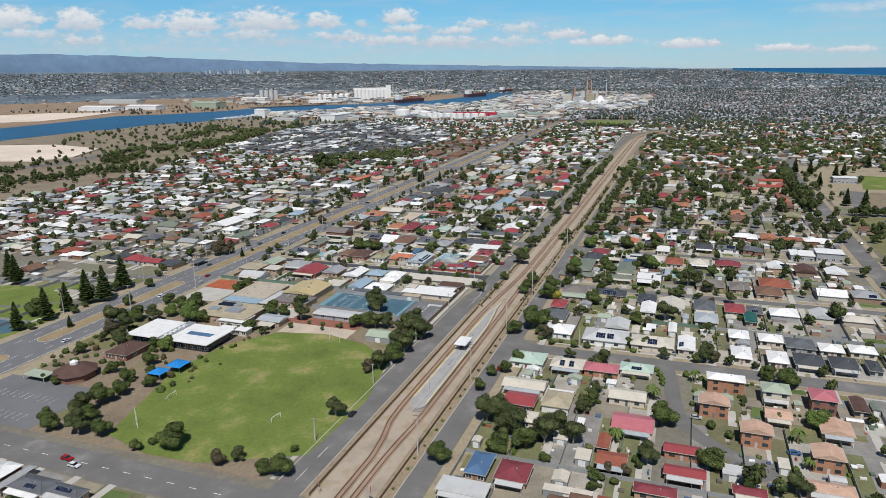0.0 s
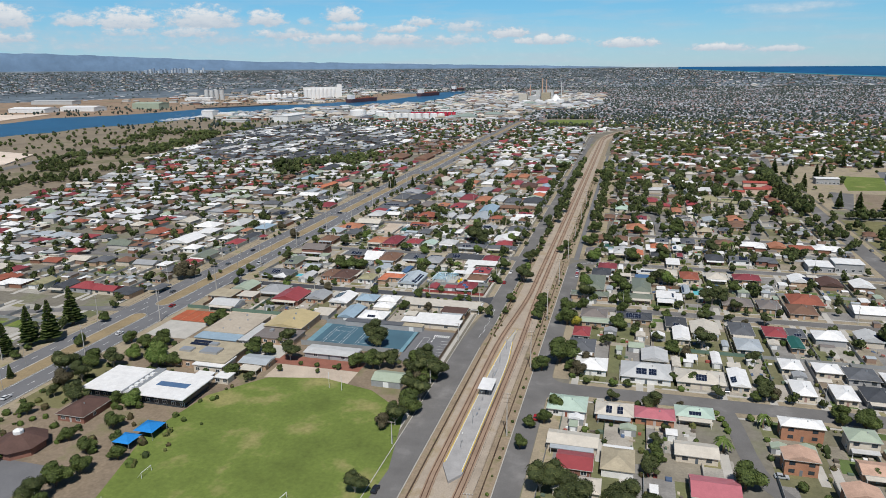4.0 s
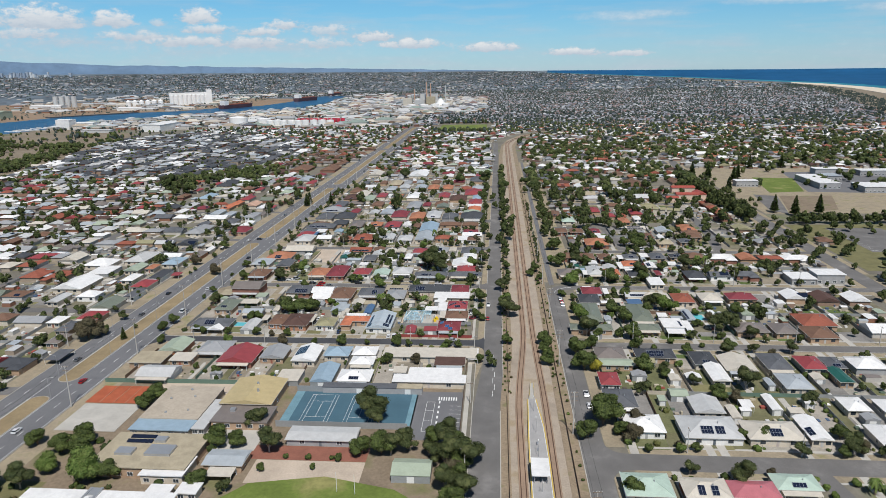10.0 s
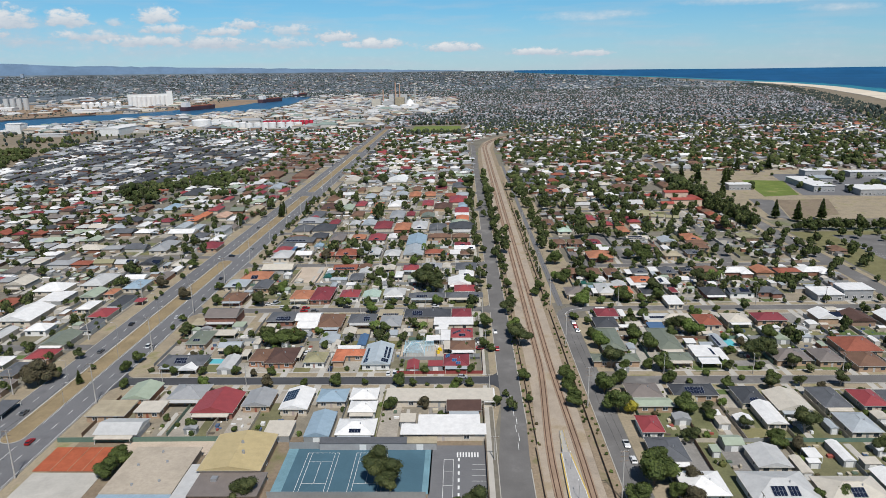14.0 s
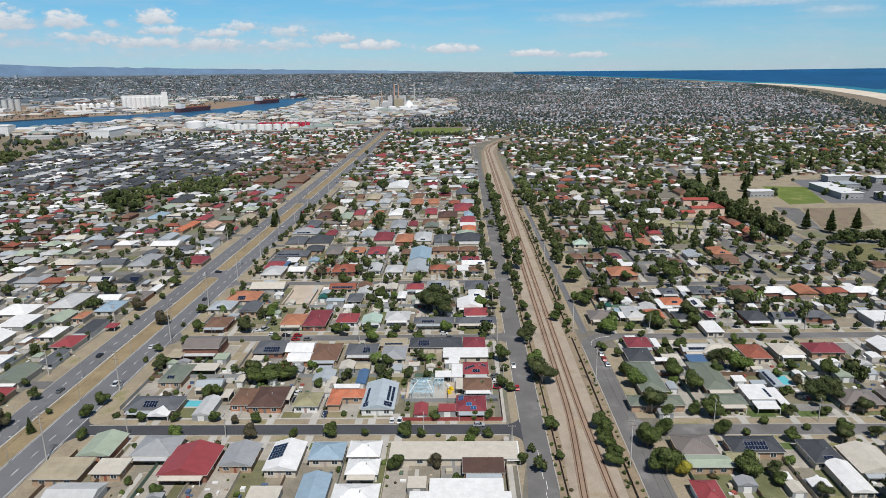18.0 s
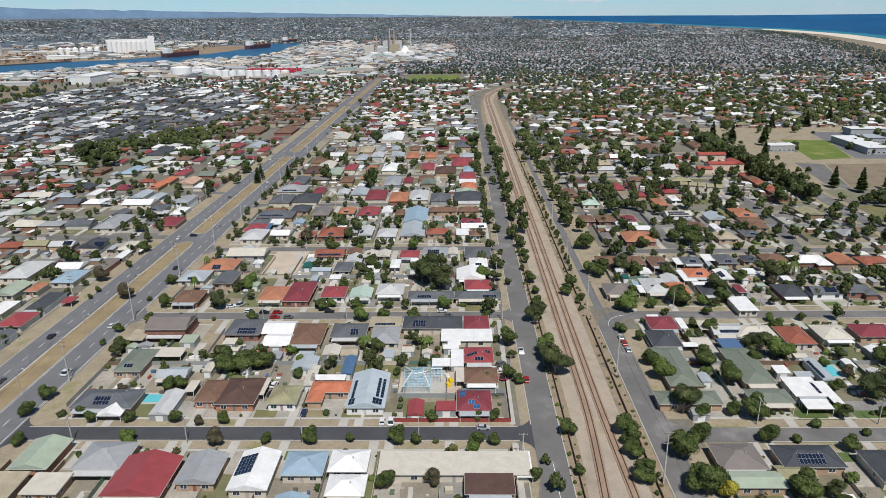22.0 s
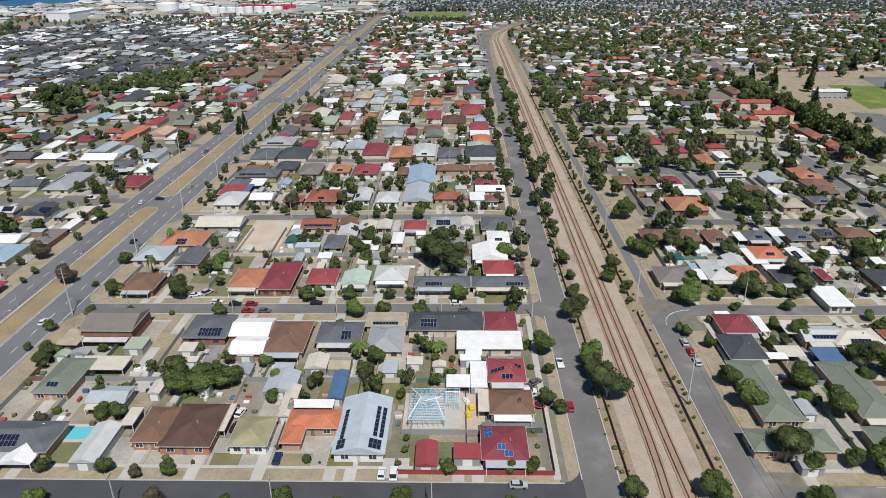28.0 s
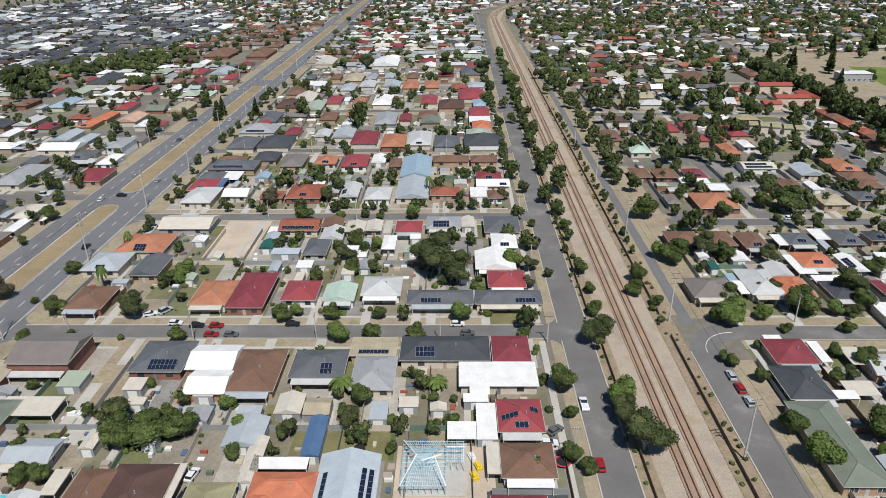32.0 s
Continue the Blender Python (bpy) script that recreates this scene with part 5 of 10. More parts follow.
house(72.3, 123.0, 11.7, 12.1, "orange", wall="w_cream", solar=(("front", -1.6, 1.5, 3, 1),))
house(84.2, 120.3, 6.2, 13.2, "white", "gable", pitch=0.3, solar=(("west", -4.6, 0.6, 2, 4),))
shed(92.7, 119.7, 3.4, 11.8, "pale", 2.4, "flat", name="garage", axis="y")
house(85.1, 102.6, 3.9, 9.6, "maroon", wall="w_tan")
house(32.6, 141.7, 12.0, 12.4, "brown", wall="w_red")
house(45.6, 141.1, 10.5, 13.4, "brown", wall="w_red")
house(57.6, 139.5, 9.2, 14.2, "brown", wall="w_red", solar=(("front", -1.6, 1.0, 3, 1),))
shed(68.5, 140.3, 4.3, 9.2, "white", 2.4, "flat", name="carport", label="open carport with white roof")
house(75.0, 140.7, 9.9, 10.7, "slate", wall="w_red", solar=(("front", -1.6, 1.0, 3, 1),))
shed(85.5, 145.4, 6.4, 9.5, "white", 2.4, "flat", name="carport", label="open carport with white roof")
house(92.9, 142.1, 10.0, 14.0, "slate", wall="w_tan", solar=(("front", -1.6, 1.0, 3, 1),))
house(105.5, 143.1, 7.9, 8.8, "dark", wall="w_tan", solar=(("front", -1.6, 1.0, 3, 1),))
shed(47.8, 126.3, 6.1, 7.4, "white", 2.4, "gable", name="garden_shed", axis="y")
shed(36.5, 119.2, 3.1, 5.2, "bottle", 2.4, "flat", name="garden_shed", axis="y")
house(40.2, 182.4, 5.1, 11.2, "taupe", wall="w_tan")
house(57.7, 180.3, 17.0, 18.6, "terra", wall="w_red")
shed(65.4, 197.6, 8.8, 8.1, "white", 2.4, "flat", name="carport", label="open carport with white roof")
house(107.4, 181.2, 11.3, 13.4, "tan", wall="w_tan")
house(123.5, 185.1, 10.1, 10.9, "slate", wall="w_tan", solar=(("front", -1.6, 1.0, 3, 1),))
house(35.2, 216.9, 9.2, 13.2, "brown", wall="w_red")
house(46.8, 216.0, 10.9, 13.1, "brown", wall="w_red")
house(60.6, 215.8, 9.6, 13.1, "maroon", wall="w_cream", solar=(("front", -1.6, 1.0, 3, 1),))
shed(57.7, 207.1, 13.2, 7.7, "white", 2.4, "flat", name="carport", label="open carport with white roof")
house(98.6, 199.7, 8.9, 15.0, "brown", wall="w_tan", solar=(("front", -1.6, 1.0, 3, 1),))
shed(108.5, 199.0, 4.6, 10.4, "white", 2.4, "gable", name="garden_shed", axis="y")
house(133.2, 200.8, 11.5, 12.0, "brown", wall="w_tan")
house(134.5, 210.9, 14.3, 11.1, "brown", wall="w_tan")
house(135.3, 227.7, 12.2, 19.3, "terra", wall="w_tan", solar=(("front", -1.6, 1.0, 3, 1),))
house(94.5, 227.5, 16.0, 11.5, "cream", "gable", wall="w_white", pitch=0.25, solar=(("front", -6.5, 0.8, 12, 1), ("front", -6.5, 3.2, 10, 1)))
house(115.3, 219.8, 11.6, 15.1, "steel", "gable", wall="w_cream", pitch=0.3)
house(135.4, 249.0, 11.0, 8.5, "cream", "gable", wall="w_cream", pitch=0.25)
house(44.1, 258.5, 11.2, 20.6, "mint", wall="w_cream")
house(34.7, 281.6, 9.9, 21.7, "brown", wall="w_tan", solar=(("front", -1.6, 1.0, 3, 1),))
house(103.2, 264.4, 6.1, 13.4, "white", wall="w_white")
house(90.8, 254.7, 8.2, 18.1, "terra", wall="w_tan")
house(71.0, 298.4, 10.8, 18.7, "red", wall="w_tan")
house(83.0, 300.7, 6.6, 14.6, "red", wall="w_tan")
house(81.8, 275.7, 9.7, 12.3, "red", wall="w_tan")
house(92.7, 276.1, 6.6, 13.5, "brick", wall="w_tan")
house(106.4, 289.8, 10.5, 21.6, "red", wall="w_tan")
for i in range(5):
    house(120.5 + 5.6 * i, 298.5 - 2.4 * i, 5.0, 8.6, "olive", "gable", axis="x", wall="w_cream", h=4.6, pitch=0.34, rz=-12, label="narrow terraced unit with olive-brown tiled roof and cream walls")
house(176.5, 402.5, 24, 10, "villa_red", "gable", wall="w_pink", storeys=2, pitch=0.32, label="long two-storey pale-pink villa with a red tiled gable roof")
house(171.5, 363.5, 23, 9.5, "villa_red", "gable", wall="w_pink", storeys=2, pitch=0.32, label="two-storey pale-pink villa with a red tiled roof")
house(184.5, 369.0, 10, 19, "villa_red", "gable", wall="w_pink", storeys=2, pitch=0.32, label="pale-pink villa wing with a plain gable end and red tiled roof")
house(152, 400, 12, 10, "villa_red", wall="w_pink", label="low pale-pink villa with red tiled hip roof")
house(154, 352.5, 12, 8, "villa_red", "gable", wall="w_pink", h=4.0, label="small pale-pink villa with red tiled roof")
house(140, 369.0, 9, 7, "terra", wall="w_pink", label="low villa with terracotta hip roof")
house(183, 461, 12, 30, "brown", wall="w_tan", label="long brown-tiled courtyard house")
for i in range(6):
    house(179.8, 333 - 11.4 * i, 9.5, 11.0, ("brick", "brown", "brick", "terra")[i % 4], wall="w_red", label="terraced villa with red-brown tiled roof")
house(175.5, 266.5, 14.5, 8.5, "choc", wall="w_red")
house(72.8, 380.7, 21.7, 15.4, "tan", "gable", wall="w_tan", pitch=0.3)
house(57.5, 359.9, 6.8, 15.0, "olive", "gable", wall="w_tan", pitch=0.3)
house(74.3, 426.8, 13.0, 18.5, "white", "gable", wall="w_cream", pitch=0.3)
house(134.8, 442.5, 19.1, 39.5, "brown", wall="w_tan")
house(-227.2, 217.0, 15.1, 19.1, "maroon", wall="w_tan")
house(-262.4, 217.9, 13.7, 30.1, "grey", wall="w_cream")
house(-230.1, 241.6, 8.1, 17.8, "white", wall="w_white")
shed(-245.2, 239.4, 16.3, 8.3, "pale", 2.4, "flat", name="carport", label="open carport with pale roof")
house(-247.8, 249.1, 11.8, 16.8, "slate", wall="w_cream", solar=(("front", -1.6, 1.0, 3, 1),))
house(-267.3, 264.8, 20.9, 14.7, "white", "gable", wall="w_cream", pitch=0.3)
house(-275.8, 286.9, 9.8, 21.5, "steel", "gable", wall="w_white", pitch=0.3)
house(-261.7, 280.9, 8.1, 17.8, "steel", wall="w_white")
house(-232.9, 262.0, 9.0, 19.8, "grey", wall="w_white", storeys=2)
house(-231.0, 280.9, 7.3, 16.0, "taupe", wall="w_cream")
house(-276.1, 314.8, 9.4, 20.7, "orange", wall="w_tan", solar=(("front", -1.6, 1.0, 3, 1),))
house(-274.4, 332.2, 9.2, 20.3, "orange", wall="w_tan")
house(-317.1, 320.3, 10.7, 22.0, "pale", "gable", wall="w_cream", pitch=0.3)
house(-312.9, 292.4, 7.8, 15.8, "white", "gable", wall="w_cream", pitch=0.3)
house(-330.2, 357.9, 4.7, 10.3, "steel", wall="w_cream")
house(-319.9, 369.2, 12.9, 28.4, "sky", wall="w_cream")
house(-347.9, 370.7, 9.7, 21.2, "brown", wall="w_red")
house(-359.4, 366.8, 3.0, 6.6, "brick", wall="w_red")
house(-347.8, 407.9, 7.1, 15.6, "red", wall="w_cream")
house(-328.5, 408.1, 12.1, 21.2, "sage", "gable", wall="w_cream", pitch=0.3)
house(-272.9, 359.0, 10.0, 22.0, "red", wall="w_cream")
house(-277.5, 382.6, 3.8, 8.4, "pink", "gable", wall="w_cream", pitch=0.3)
house(-279.0, 412.9, 7.6, 16.8, "red", wall="w_cream")
house(-261.2, 399.8, 6.9, 15.1, "white", wall="w_cream")
house(-234.0, 353.9, 11.9, 26.1, "tan", "gable", wall="w_tan", pitch=0.3)
house(-230.0, 335.7, 4.3, 9.5, "brown", wall="w_tan", solar=(("west", -0.5, 1.0, 1, 1),))
house(-231.4, 313.3, 5.0, 11.1, "red", wall="w_cream")
house(-242.0, 312.7, 7.4, 16.3, "white", "gable", wall="w_cream", pitch=0.3)
house(-255.7, 326.7, 13.1, 21.1, "salmon", "gable", wall="w_cream", pitch=0.3)
house(-329.7, 452.5, 17.8, 39.2, "dark", wall="w_cream")
house(-361.4, 446.8, 3.3, 7.3, "slate", wall="w_tan")
house(-343.0, 450.7, 6.8, 14.9, "red", wall="w_cream")
house(-345.6, 480.4, 7.5, 16.4, "white", wall="w_white")
house(-290.6, 449.1, 6.0, 13.1, "red", wall="w_cream")
house(-279.8, 480.2, 6.6, 14.6, "pink", "gable", wall="w_cream", pitch=0.3)
house(-264.6, 480.1, 10.1, 22.2, "red", wall="w_cream")
house(-245.9, 480.3, 15.7, 27.0, "steel", "gable", wall="w_cream", pitch=0.3)
house(-232.3, 458.6, 9.8, 21.6, "red", wall="w_cream")
house(-253.9, 443.5, 8.6, 19.0, "maroon", wall="w_cream")
house(-269.8, 442.9, 7.9, 17.4, "brown", wall="w_tan")
house(-298.5, 542.9, 14.2, 31.3, "choc", wall="w_red")
house(-275.9, 573.4, 24.6, 38.7, "brown", wall="w_red")
house(-237.5, 573.5, 20.1, 42.2, "brown", wall="w_red")
house(-231.5, 170.2, 7.3, 16.0, "cream", wall="w_cream")
house(-227.8, 154.9, 4.9, 12.6, "white", "gable", wall="w_cream", pitch=0.3)
house(-239.3, 166.9, 3.5, 7.6, "steel", "gable", wall="w_cream", pitch=0.3)
house(-268.2, 238.8, 9.0, 13.1, "slate", "gable", wall="w_tan", pitch=0.3)
house(-102.8, 279.4, 14.6, 25.1, "maroon", wall="w_cream")
house(-86.3, 273.4, 13.2, 24.4, "terra", wall="w_red")
house(-72.1, 277.7, 13.0, 27.1, "pale", wall="w_cream", solar=(("front", -1.6, 1.0, 3, 1),))
house(-57.0, 271.3, 14.2, 20.8, "slate", wall="w_grey")
house(-36.7, 274.3, 22.1, 20.9, "dark", wall="w_white")
house(-38.9, 288.2, 14.3, 15.3, "sage", wall="w_cream")
house(-36.7, 304.3, 11.4, 19.1, "orange", wall="w_cream")
shed(-37.3, 320.5, 13.0, 13.5, "white", 2.4, "flat", name="carport", label="open carport with white roof")
house(-37.1, 338.1, 12.7, 20.6, "red", wall="w_cream")
house(-67.3, 317.3, 11.9, 14.8, "green", "gable", wall="w_tan", pitch=0.3)
house(-69.5, 330.8, 12.2, 15.6, "brown", wall="w_tan")
house(-83.1, 323.9, 7.5, 16.4, "maroon", "gable", wall="w_cream", pitch=0.3)
house(-94.8, 322.1, 12.9, 28.4, "grey", wall="w_grey")
house(-116.4, 338.4, 9.8, 17.7, "orange", wall="w_tan")
house(-131.3, 327.8, 10.7, 18.4, "brown", wall="w_tan")
house(-116.0, 288.9, 11.9, 17.8, "steel", "gable", wall="w_cream", pitch=0.3)
house(-128.0, 288.5, 8.7, 14.2, "pale", "gable", wall="w_cream", pitch=0.3)
house(-135.0, 373.2, 9.9, 21.7, "red", wall="w_cream")
shed(-126.9, 376.5, 4.2, 9.2, "white", 2.4, "flat", name="garden_shed", axis="y")
house(-117.2, 369.3, 8.2, 18.1, "terra", wall="w_cream")
house(-101.6, 372.3, 13.0, 28.6, "white", wall="w_cream")
house(-70.0, 373.3, 11.2, 24.7, "red", wall="w_cream")
house(-54.8, 358.7, 17.3, 22.3, "choc", wall="w_tan")
house(-40.7, 390.2, 17.7, 30.7, "red", wall="w_cream")
house(-36.2, 362.4, 8.7, 19.1, "sky", wall="w_white")
house(-85.6, 421.5, 12.1, 24.3, "terra", wall="w_tan")
house(-69.9, 422.0, 11.6, 22.3, "terra", wall="w_tan")
house(-99.6, 425.7, 12.2, 18.4, "steel", "gable", wall="w_cream", pitch=0.3)
house(-118.0, 425.2, 11.8, 20.5, "pale", "gable", wall="w_cream", pitch=0.3)
house(-131.1, 414.7, 10.3, 22.6, "steel", wall="w_cream")
house(-146.6, 455.9, 8.2, 17.9, "brown", wall="w_tan")
house(-131.4, 452.0, 13.5, 29.3, "tan", wall="w_tan")
house(-118.2, 455.0, 8.4, 18.4, "grey", wall="w_cream")
house(-104.5, 457.7, 7.6, 16.8, "steel", "gable", wall="w_cream", pitch=0.3)
house(-85.9, 457.4, 9.2, 20.3, "brown", wall="w_tan")
house(-112.7, 517.8, 22.5, 35.7, "white", "gable", wall="w_cream", pitch=0.3)
house(-73.4, 504.0, 9.2, 20.3, "white", "gable", wall="w_cream", pitch=0.3)
house(-36.5, 501.8, 11.2, 24.6, "red", wall="w_cream")
house(-39.7, 473.8, 15.9, 28.9, "slate", wall="w_tan")
house(-166.9, 525.5, 15.8, 31.1, "cream", "gable", wall="w_cream", pitch=0.3)
house(-117.6, 238.7, 11.0, 13.9, "terra", wall="w_cream", solar=(("front", -1.6, 1.0, 3, 1),))
house(-102.8, 237.5, 13.2, 19.4, "red", wall="w_white", solar=(("front", -1.6, 1.0, 3, 1),))
shed(-91.3, 241.6, 7.2, 13.2, "white", 2.4, "gable", name="garage", axis="y")
house(-82.4, 234.0, 6.1, 13.4, "brown", wall="w_tan")
house(-71.5, 227.6, 14.6, 30.7, "sky", "gable", wall="w_white", pitch=0.3)
house(-54.7, 239.7, 18.4, 10.1, "brown", wall="w_tan")
house(-38.0, 239.5, 13.6, 10.2, "brown", wall="w_tan")
house(-162.7, 231.0, 23.6, 15.1, "slate", wall="w_tan", solar=(("front", -9.0, 1.5, 14, 1),))
house(-166.2, 240.7, 14.5, 9.3, "brown", wall="w_tan")
house(-168.1, 202.4, 12.1, 15.3, "red", wall="w_cream", solar=(("front", -1.6, 1.0, 3, 1),))
shed(-161.0, 205.5, 3.0, 12.5, "blue", 2.4, "flat", name="carport", label="open carport with blue roof")
house(-168.4, 214.3, 11.4, 11.4, "slate", wall="w_cream")
shed(-159.7, 215.9, 9.4, 11.5, "white", 2.4, "flat", name="carport", label="open carport with white roof")
shed(-144.4, 215.8, 6.7, 8.2, "sky", 2.4, "gable", name="garden_shed", axis="y")
house(-149.9, 192.2, 11.5, 11.5, "white", "gable", wall="w_cream", pitch=0.3)
house(-164.9, 189.1, 13.4, 19.8, "pale", wall="w_cream")
house(-133.4, 189.2, 10.3, 9.2, "brick", wall="w_tan")
house(-119.3, 193.0, 15.5, 17.3, "brick", wall="w_red", solar=(("front", -1.6, 1.5, 3, 1),))
house(-107.7, 198.0, 6.5, 14.3, "steel", "gable", wall="w_white", pitch=0.3)
house(-99.3, 194.6, 8.0, 17.5, "pale", "gable", wall="w_white", pitch=0.3, solar=(("west", -6.1, 0.6, 2, 3),))
house(-86.5, 190.5, 11.3, 15.7, "pale", wall="w_white")
house(-134.1, 238.4, 11.6, 20.5, "taupe", wall="w_tan")
house(-149.6, 245.3, 12.4, 15.4, "dark", wall="w_tan")
house(-113.9, 155.3, 15.8, 12.5, "brick", "gable", wall="w_cream", pitch=0.3, solar=(("front", -6.4, 1.0, 12, 1),))
house(-101.2, 157.0, 8.4, 9.2, "brown", "gable", wall="w_tan", pitch=0.3)
shed(-99.7, 147.4, 8.8, 11.9, "pale", 2.4, "gable", name="garage", axis="y")
house(-103.7, 135.0, 8.7, 13.9, "slate", h=2.4)
shed(-122.7, 137.4, 5.1, 7.6, "bottle", 2.4, "gable", name="garden_shed", axis="y")
shed(-122.7, 144.6, 5.3, 6.9, "steel", 2.4, "gable", name="garden_shed", axis="y")
shed(-123.6, 150.8, 3.9, 5.5, "white", 2.4, "flat", name="garden_shed", axis="y")
shed(-114.5, 131.2, 10.3, 4.8, "ice", 2.4, "flat", name="garden_shed", axis="x")
house(-91.6, 152.9, 7.4, 10.1, "cream", "gable", wall="w_cream", pitch=0.3)
house(-84.4, 154.0, 6.2, 10.2, "cream", "gable", wall="w_cream", pitch=0.3)
house(-77.2, 138.4, 5.0, 12.7, "white", wall="w_white")
house(-159.6, 158.2, 20.6, 14.5, "cream", "gable", wall="w_grey", pitch=0.3)
shed(-162.1, 164.4, 7.3, 7.3, "ice", 2.4, "flat", name="garden_shed", axis="x")
house(-70.7, 153.0, 10.4, 11.2, "red", wall="w_white")
house(-71.6, 196.9, 14.2, 25.9, "steel", "gable", wall="w_cream", pitch=0.3)
house(-56.8, 192.7, 13.3, 10.7, "brick", wall="w_tan")
house(-36.7, 213.2, 12.0, 12.1, "maroon", wall="w_tan", solar=(("front", -1.6, 1.0, 3, 1),))
house(-35.3, 203.8, 15.3, 10.7, "white", "gable", wall="w_cream", pitch=0.3, solar=(("front", 3.0, 1.0, 3, 1),))
house(-35.1, 188.6, 6.7, 9.8, "brown", wall="w_white")
shed(-41.9, 192.4, 7.9, 11.5, "white", 2.4, "flat", name="garage", axis="y")
house(-57.2, 156.9, 13.4, 12.6, "grey", wall="w_cream", solar=(("front", -4.0, 1.0, 6, 2),))
shed(-47.5, 158.3, 5.3, 10.4, "cream", 2.4, "gable", name="garage", axis="y")
house(-34.3, 155.1, 14.0, 15.9, "slate", wall="w_cream")
house(-34.4, 139.5, 9.5, 13.3, "white", wall="w_cream", solar=(("front", -1.6, 1.0, 3, 1),))
house(-168.5, 270.3, 15.1, 21.8, "slate", wall="w_cream")
house(-151.3, 272.3, 17.8, 22.0, "dark", wall="w_cream")
house(-167.7, 299.1, 21.3, 18.5, "grey", wall="w_cream", solar=(("front", -6.0, 1.0, 10, 1),))
house(-168.3, 312.7, 7.8, 13.3, "red", wall="w_cream")
house(-167.9, 327.1, 11.6, 24.0, "slate", wall="w_cream")
house(-146.4, 293.7, 8.4, 15.9, "maroon", wall="w_cream")
house(-163.2, 362.9, 16.9, 22.7, "choc", wall="w_tan", solar=(("front", -1.6, 1.0, 3, 1),))
house(-145.5, 355.9, 11.6, 23.8, "sage", "gable", wall="w_cream", pitch=0.3)
house(-166.0, 405.8, 14.2, 31.3, "brown", wall="w_tan")
house(-156.9, 381.3, 14.3, 26.2, "cream", "gable", wall="w_cream", pitch=0.3)
shed(-159.6, 430.7, 18.2, 16.4, "white", 2.4, "flat", name="garage", axis="x")
house(-166.9, 454.3, 7.6, 16.7, "slate", wall="w_tan")
house(-225.4, 436.1, 5.9, 13.0, "brown", wall="w_cream")
house(-229.5, 395.2, 7.1, 15.5, "mint", wall="w_cream")
house(-276.5, 522.5, 9.2, 20.3, "white", "gable", wall="w_cream", pitch=0.3)
house(35.7, -23.3, 13.5, 12.3, "taupe", wall="w_tan")
house(55.7, -23.2, 17.7, 10.6, "dark", wall="w_tan", solar=(("front", -4.0, 1.0, 7, 2),))
house(75.9, -27.5, 10.2, 14.5, "dark", wall="w_cream", solar=(("front", -1.6, 1.0, 3, 1),))
house(77.5, -42.2, 7.8, 17.1, "white", "gable", wall="w_cream", pitch=0.3)
house(88.9, -32.4, 13.3, 16.0, "cream", "gable", wall="w_cream", pitch=0.3)
house(105.7, -29.8, 10.9, 17.3, "slate", wall="w_cream")
house(120.5, -30.4, 10.1, 14.2, "red", wall="w_cream")
house(130.0, -30.0, 7.7, 12.2, "slate", wall="w_tan", solar=(("front", -1.6, 1.0, 3, 1),))
house(127.4, -42.7, 6.0, 13.9, "bottle", "gable", wall="w_tan", pitch=0.3)
house(106.2, -49.4, 11.3, 14.6, "steel", wall="w_cream")
shed(96.3, -49.8, 3.1, 6.9, "steel", 2.4, "gable", name="garage", axis="y")
house(31.3, -50.2, 8.3, 12.4, "red", wall="w_white")
house(32.7, -67.2, 12.1, 15.5, "slate", wall="w_tan")
house(37.0, -33.6, 14.5, 7.2, "sage", "gable", wall="w_tan", pitch=0.2, label="pale sage-green low gabled house roof")
shed(49.0, -30.0, 10.5, 6.0, "olive", 2.4, "gable", name="garage", label="weathered olive-brown corrugated garage", axis="x")
house(33.5, 30.0, 11.0, 28.5, "green", wall="w_tan", pitch=0.3, label="long grey-green roofed home unit block")
house(31.5, 8.4, 21.0, 8.6, "green", wall="w_tan", pitch=0.3, label="grey-green roofed home unit facing the street")
house(59.6, 30.5, 11.0, 26.5, "green", wall="w_tan", pitch=0.3, label="long grey-green roofed home unit block")
house(58.6, 9.4, 14.0, 8.8, "green", wall="w_tan", pitch=0.3, label="grey-green roofed home unit facing the street")
house(72.8, 15.2, 10.6, 12.6, "white", "flat", wall="w_white", solar=(("east", -4.5, 1.2, 1, 5),), label="modern white flat-roofed house")
shed(79.8, 11.8, 3.4, 14.5, "white", 2.5, "flat", name="carport", label="long open carport with white roof")
shed(72.2, 4.6, 8.6, 5.6, "white", 2.5, "flat", name="carport", label="white pergola roof on posts")
house(84.0, 27.2, 4.6, 16.0, "steel", "gable", wall="w_white", pitch=0.25, windows=False, solar=(("west", -6.5, 0.3, 1, 7),), label="long narrow grey-roofed studio with panels")
shed(60.2, 48.0, 8.0, 7.4, "blue", 2.5, "flat", name="carport", label="patio with faded blue panel roof")
house(103.5, 57.2, 12.0, 13.2, "cream", wall="w_cream", porch="white")
house(120.6, 58.4, 15.5, 11.8, "maroon", wall="w_tan")
shed(33.0, 0.6, 5.5, 4.0, "grey", 2.3, "flat", name="garden_shed", label="small grey front-yard shed", axis="x")
house(38.0, -86.8, 13.8, 13.2, "white", wall="w_white")
house(64.6, -71.7, 11.3, 13.1, "pale", "gable", wall="w_cream", pitch=0.3)
shed(56.8, -60.9, 7.1, 6.9, "sage", 2.4, "gable", name="garden_shed", axis="x")
house(60.7, -88.4, 20.6, 16.2, "pale", wall="w_white", solar=(("front", -4.0, 2.0, 4, 2), ("front", 1.0, 2.0, 3, 2),))
shed(73.5, -75.9, 3.7, 10.1, "cream", 2.4, "gable", name="garage", axis="y")
